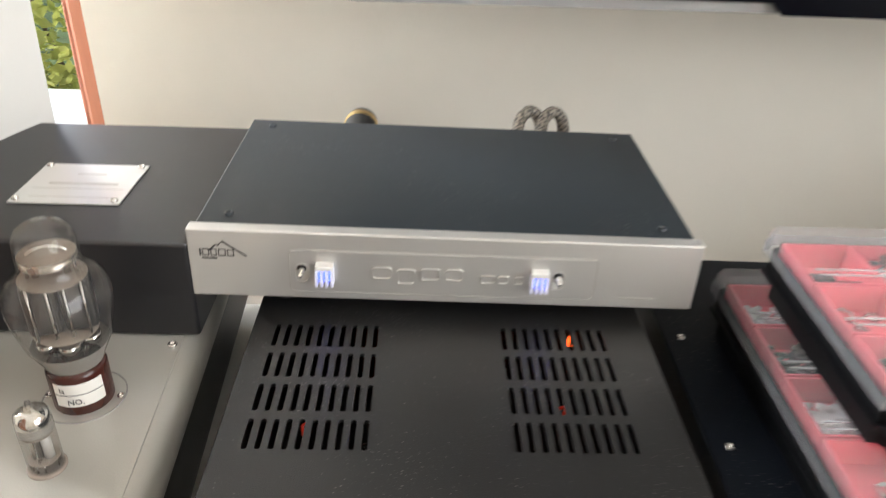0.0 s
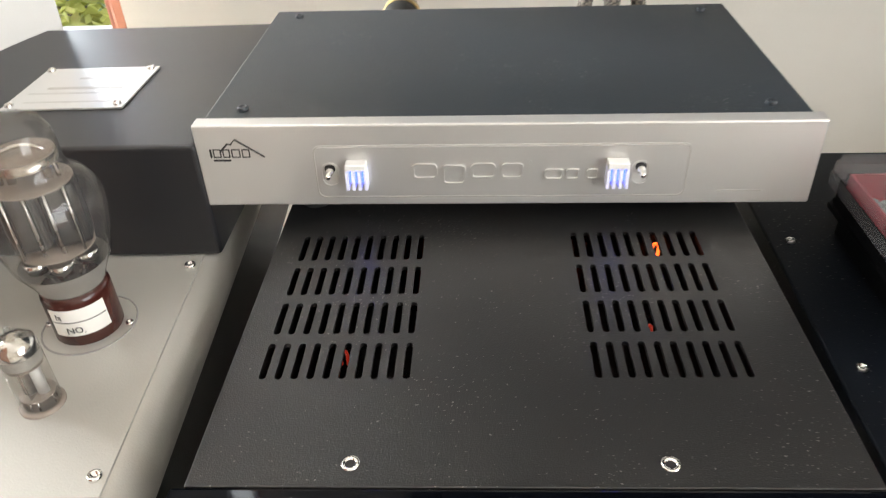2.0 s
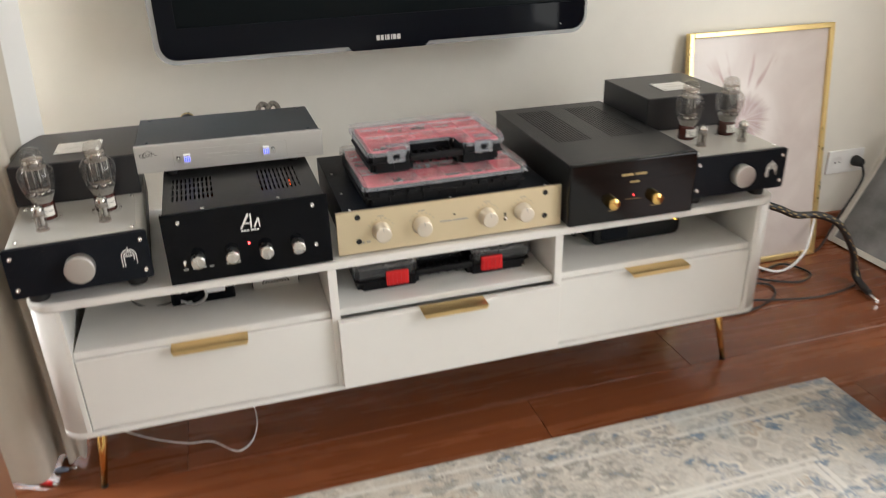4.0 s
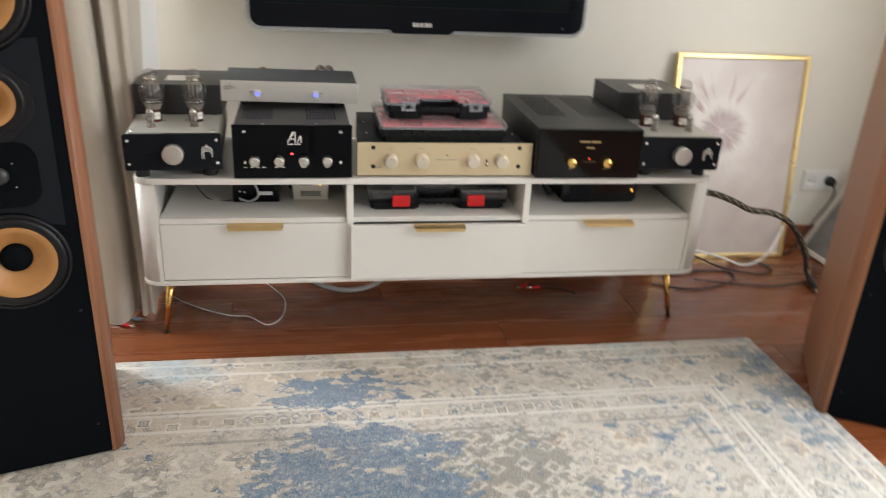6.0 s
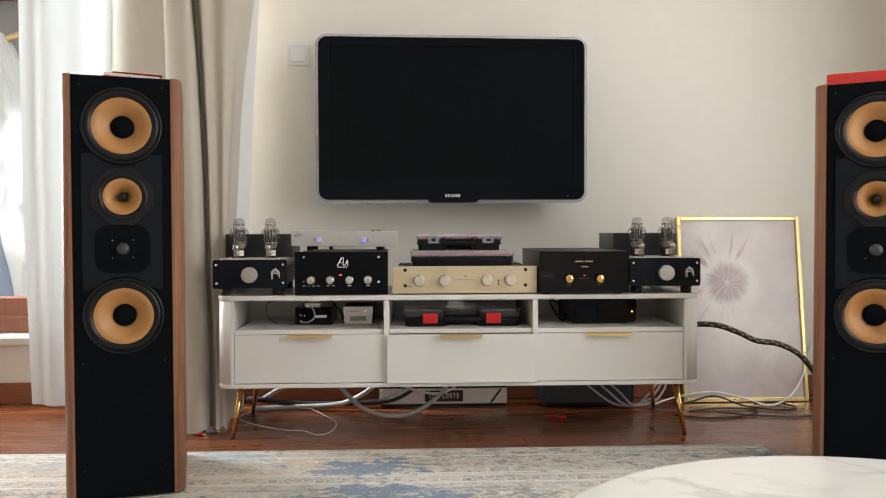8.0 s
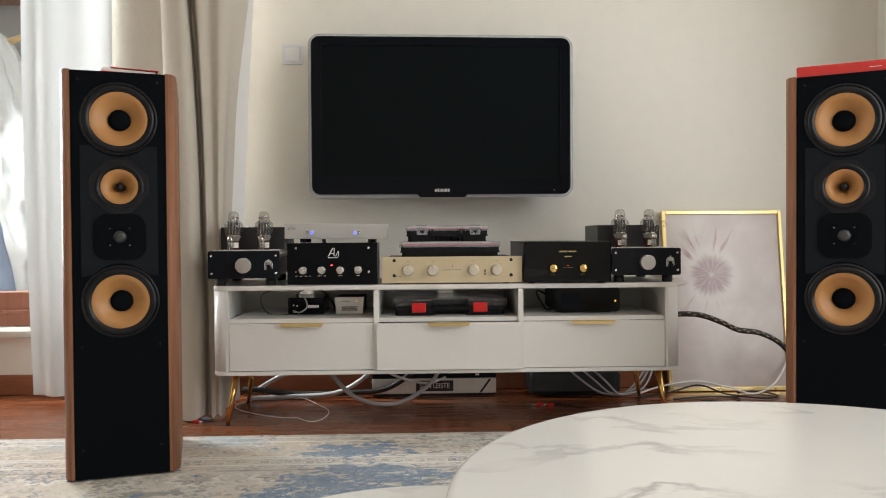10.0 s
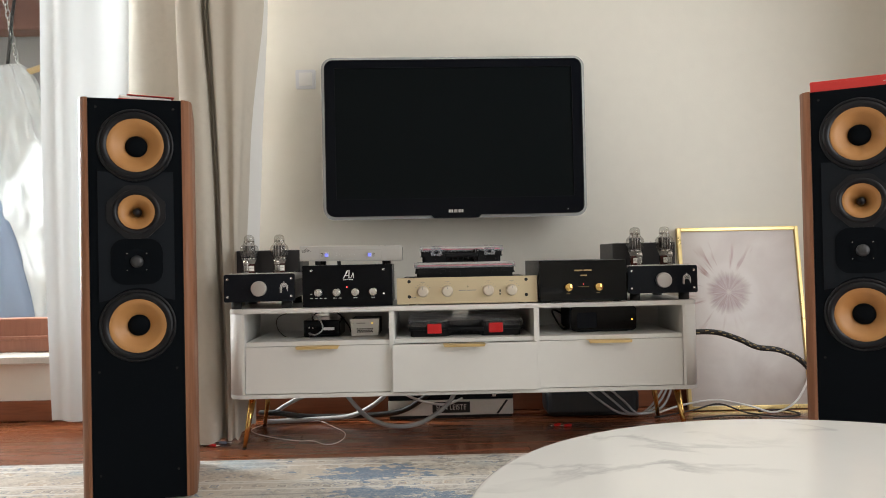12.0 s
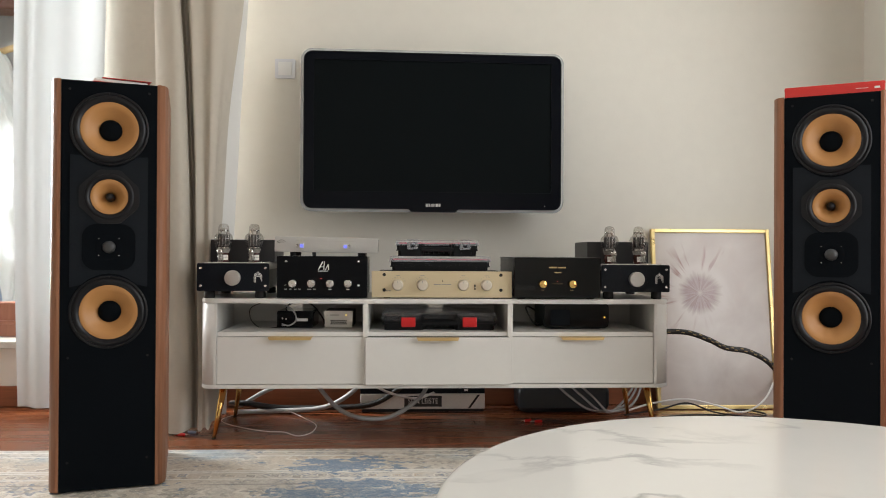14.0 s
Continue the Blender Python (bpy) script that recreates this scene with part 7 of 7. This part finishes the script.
def coffee_table(cx, cy, r, h, label, group):
    t = thing("coffee_table", label, "coffee table", pose(cx, cy, 0.008), group)
    h -= 0.008
    e = 0.006
    prof = [(0, h - 0.022), (r - 0.012, h - 0.022), (r - 0.003, h - 0.018), (r, h - 0.012), (r, h - e), (r - 0.0015, h - 0.0025), (r - 0.005, h - 0.0004), (r - 0.008, h), (0, h)]
    part("tabletop", lathe(prof, 120), M_MARBLE, t, "round white marble top with grey veins")
    part("ring_frame", lathe([(r * 0.80, h - 0.040), (r * 0.80, h - 0.0225), (r * 0.76, h - 0.0225), (r * 0.76, h - 0.040), (r * 0.80, h - 0.040)], 64), M_GOLD, t)
    for i in range(3):
        q = radians(60 + 120 * i)
        part("leg", tube([(r * 0.86 * math.cos(q), r * 0.86 * math.sin(q), 0.0), (r * 0.78 * math.cos(q), r * 0.78 * math.sin(q), h - 0.036)], 0.009, 12, 2, False), M_GOLD, t)


def build_rug():
    bm = box(-1.72, 1.425, -2.9, 0.205, 0.0005, 0.008, 0.003)
    tagged(part("rug", bm, M_RUG), "faded oriental rug in beige, grey and blue on wooden floor", "rug")


# ---- cables and things on the floor ----
def cable(name, label, pts, r, material, per=8):
    c = thing(name, label, "cable")
    part("cord", tube(pts, r, 8, per), material, c)
    return c


M_SLEEVE = braid("black_sleeve_gold_flecks", (0.012, 0.012, 0.012), (0.022, 0.02, 0.018), 160)


def build_cables():
    pts = [(1.20, 0.70, 0.325), (1.30, 0.62, 0.345), (1.42, 0.58, 0.350), (1.51, 0.57, 0.322), (1.58, 0.572, 0.290), (1.67, 0.575, 0.275), (1.76, 0.58, 0.225), (1.84, 0.59, 0.12), (1.88, 0.60, 0.03), (1.86, 0.52, 0.012)]
    c = cable("loudspeaker_cable", "thick black speaker cable with gold flecks arching to the floor", pts, 0.0105, M_SLEEVE)
    line = spline(pts, 12)
    for i in range(6, len(line) - 4, 5):
        for k in (0, 1):
            p, d = line[i + 2 * k], (line[i + 1 + 2 * k] - line[i + 2 * k]).normalized()
            off = Vector((0.0, -0.0092, 0.0052 - 0.007 * k))
            part("fleck", tube([p + off - d * 0.006, p + off + d * 0.006], 0.0022, 5, 1, False), M_PRINT_GOLD, c)
    part("plug", tube([(1.86, 0.52, 0.012), (1.845, 0.47, 0.010)], 0.006, 8, 1, False), M_CHROME, c)
    cable("floor_cable", "white cord lying in a curve before the picture", [(1.24, 0.76, 0.006), (1.36, 0.80, 0.03), (1.50, 0.79, 0.05), (1.62, 0.765, 0.03), (1.72, 0.74, 0.006), (1.82, 0.76, 0.05), (1.92, 0.85, 0.14), (1.99, 0.93, 0.22)], 0.0042, M_CORD_WHITE)
    cable("floor_cable", "thin black cord looping over the floor", [(1.22, 0.70, 0.005), (1.38, 0.74, 0.02), (1.50, 0.76, 0.04), (1.60, 0.72, 0.010), (1.72, 0.66, 0.005), (1.80, 0.70, 0.005), (1.76, 0.78, 0.006), (1.66, 0.76, 0.006)], 0.0034, M_CORD_BLACK)
    cable("floor_cable", "thin black cord looping over the floor", [(1.28, 0.60, 0.005), (1.42, 0.55, 0.005), (1.58, 0.60, 0.005), (1.62, 0.68, 0.005), (1.50, 0.70, 0.005), (1.36, 0.66, 0.005)], 0.0034, M_CORD_BLACK)
    cable("floor_cable", "thin black cord looping over the floor", [(1.45, 0.62, 0.010), (1.60, 0.58, 0.005), (1.74, 0.56, 0.005), (1.90, 0.60, 0.005), (2.0, 0.72, 0.006)], 0.003, M_CORD_BLACK)
    cable("mains_cable", "black mains cord hanging from the wall socket", [(2.132, 0.905, 0.275), (2.12, 0.88, 0.22), (2.03, 0.86, 0.10), (1.96, 0.84, 0.012), (1.90, 0.82, 0.006)], 0.004, M_CORD_BLACK)
    cable("thin_floor_cable", "thin white wire lying in a loop on the floor", [(-0.30, 0.80, 0.004), (-0.36, 0.68, 0.004), (-0.335, 0.60, 0.004), (-0.243, 0.516, 0.004), (-0.15, 0.462, 0.004), (-0.09, 0.447, 0.005), (-0.035, 0.395, 0.004), (0.002, 0.425, 0.004), (0.016, 0.50, 0.004), (0.005, 0.58, 0.004), (-0.05, 0.68, 0.004), (-0.11, 0.755, 0.01), (-0.16, 0.775, 0.008), (-0.25, 0.78, 0.02)], 0.0019, M_CORD_WHITE)
    cable("grey_hose", "grey hose-like cable hanging in a loop below the console", [(-0.02, 0.68, 0.172), (0.02, 0.64, 0.12), (0.10, 0.60, 0.05), (0.20, 0.58, 0.022), (0.30, 0.60, 0.03), (0.40, 0.64, 0.09), (0.45, 0.68, 0.17)], 0.0085, M_CORD_GREY)
    cable("grey_hose", "grey hose-like cable under the console", [(-0.32, 0.80, 0.03), (-0.22, 0.78, 0.09), (-0.10, 0.76, 0.14), (0.0, 0.72, 0.172)], 0.009, M_CORD_GREY)
    cable("grey_hose", "grey hose-like cable under the console", [(-0.34, 0.76, 0.012), (-0.16, 0.78, 0.012), (0.02, 0.76, 0.03), (0.14, 0.74, 0.10), (0.17, 0.72, 0.17)], 0.0095, M_CORD_GREY)
    cable("black_hose", "thick black cable under the console", [(-0.36, 0.80, 0.04), (-0.28, 0.74, 0.05), (-0.16, 0.80, 0.02), (0.06, 0.80, 0.02), (0.22, 0.78, 0.04), (0.34, 0.76, 0.12), (0.38, 0.74, 0.17)], 0.011, M_CORD_BLACK)
    for dy in (0.0, 0.05, 0.09):
        cable("grey_cable", "grey cable sagging below the console", [(0.90 + dy, 0.70, 0.172), (1.0 + dy, 0.68, 0.08), (1.10 + dy * 0.6, 0.70, 0.022), (1.24, 0.72 + dy, 0.03), (1.30, 0.74 + dy, 0.11), (1.28, 0.75 + dy, 0.17)], 0.0045, M_CORD_GREY)
    cable("hanging_cable", "white lead hanging below the console", [(0.16, 0.70, 0.172), (0.26, 0.68, 0.11), (0.38, 0.70, 0.075), (0.46, 0.74, 0.09)], 0.005, M_CORD_WHITE)
    # power strip in its box
    s = thing("power_strip", "long white power strip with dark lettered label on the floor", "power strip", pose(0.415, 0.80, 0.0))
    part("bar", box(-0.255, 0.255, 0, 0.07, 0.012, 0.074, 0.003), M_PAPER, s)
    part("rear_block", box(-0.255, 0.255, 0.002, 0.07, 0.0745, 0.11, 0.003), M_BLACK_SMOOTH, s)
    part("foot_strip", box(-0.25, 0.25, 0.005, 0.065, 0, 0.012), M_RUBBER, s)
    lab = part("label", box(-0.075, 0.078, -0.0012, 0, 0.022, 0.066), M_PRINT_BLACK, s, "dark label")
    lettering("writing", "SUN LEISTE", 0.030, M_PRINT_WHITE, lab, pose(0.0015, -0.0018, 0.044, 90, 0, 0), 0.0003, 0.82)
    part("stripe", prism([(0.185, 0.015), (0.195, 0.015), (0.235, 0.070), (0.225, 0.070)], -0.0012, 0.0), M_PRINT_BLACK, s)
    part("lamp_lens", box(0.17, 0.185, -0.001, 0.001, 0.085, 0.093), M_PRINT_WHITE, s)
    for x0, col in ((-0.02, M_CORD_BLACK), (0.06, M_CORD_BLACK), (0.12, M_CORD_BLACK)):
        part("plug", box(x0, x0 + 0.045, 0.0, 0.05, 0.1105, 0.150, 0.008), col, s)
    d = thing("dark_case", "dark bag lying under the console by the wall", "bag", pose(1.02, 0.80, 0.0))
    bm = box(-0.22, 0.16, -0.05, 0.11, 0.001, 0.125, 0.035, 4)
    for v in bm.verts:
        v.co += Vector((0, 0, 0.02 * noise.noise(v.co * 12))) if v.co.z > 0.03 else Vector()
    part("bag_body", bm, M_BLUE_BLACK, d)
    # loose plugs: red and blue, with bright tips
    for i, (x, y, ang, col) in enumerate(((-0.455, 0.425, 25, M_RED), (-0.43, 0.455, 8, M_DENIM), (-0.475, 0.45, 40, M_RED), (0.83, 0.62, 150, M_RED), (0.87, 0.60, 170, M_RED))):
        p = thing("banana_plug", "loose banana plug with coloured sleeve on the floor", "plug", pose(x, y, 0.0055, 0, 0, -ang), "loose plugs")
        part("sleeve", lathe([(0, 0), (0.005, 0), (0.0055, 0.004), (0.0055, 0.024), (0.0035, 0.030), (0, 0.030)], 12, "x"), col, p)
        part("tip", lathe([(0.0022, 0.030), (0.0024, 0.046), (0, 0.049)], 10, "x"), M_CHROME, p)
        part("tail", tube([(0.001, 0, 0), (-0.03, 0.006, -0.002), (-0.07, 0.03, -0.003), (-0.10, 0.07, -0.003)], 0.002, 6), M_CORD_BLACK, p)


# ---- floor boards ----
def build_floor():
    base = setting("floor", box(ROOM_L - 0.19, ROOM_R + 0.19, ROOM_N - 0.19, WALL_BACK, -0.12, -0.012), M_BASE, "reddish brown laminate plank floor", "floor")
    width, length = 0.193, 1.285
    me = mesh_of("plank", box(-length / 2 + 0.0004, length / 2 - 0.0004, -width / 2 + 0.0004, width / 2 - 0.0004, -0.0115, 0.0, 0.0009, 1), M_FLOOR)
    j, y = 0, WALL_Y - 0.001 - width / 2
    while y > ROOM_N + width * 0.3:
        x = ROOM_L - (0.31 + 0.47 * j) % length + length / 2
        while x - length / 2 < ROOM_R - 0.002:
            a, b = max(x - length / 2, ROOM_L), min(x + length / 2, ROOM_R)
            if b - a > length - 0.001:
                shared("plank", me, base, pose(x, y, 0))
            else:
                cut = mesh_of("plank", box((a - b) / 2 + 0.0004, (b - a) / 2 - 0.0004, -width / 2 + 0.0004, width / 2 - 0.0004, -0.0115, 0.0, 0.0009, 1), M_FLOOR)
                shared("plank", cut, base, pose((a + b) / 2, y, 0))
            x += length
        y -= width
        j += 1


build_room()
build_window()
build_curtains()
television()
light_switch()
wall_sockets()
console()
monoblock(pose(-0.2365, 0.287, 0.493, 0, 0, 4.0), "pair of monoblocks", 0.002, -3.0, 0.0125)
monoblock(pose(1.139, 0.290, 0.493, 0, 0, -1.0), "pair of monoblocks")
integrated_amplifier()
dac_box()
preamplifier()
power_amplifier()
build_sorting_boxes()
shelf_things()
build_speakers()
build_pictures()
build_rug()
coffee_table(0.715, -1.690, 0.343, 0.45, "round coffee table with white marble top on brass legs", "nesting coffee tables")
coffee_table(0.362, -1.656, 0.226, 0.38, "lower round coffee table with white marble top", "nesting coffee tables")
build_cables()
build_outside()
build_floor()
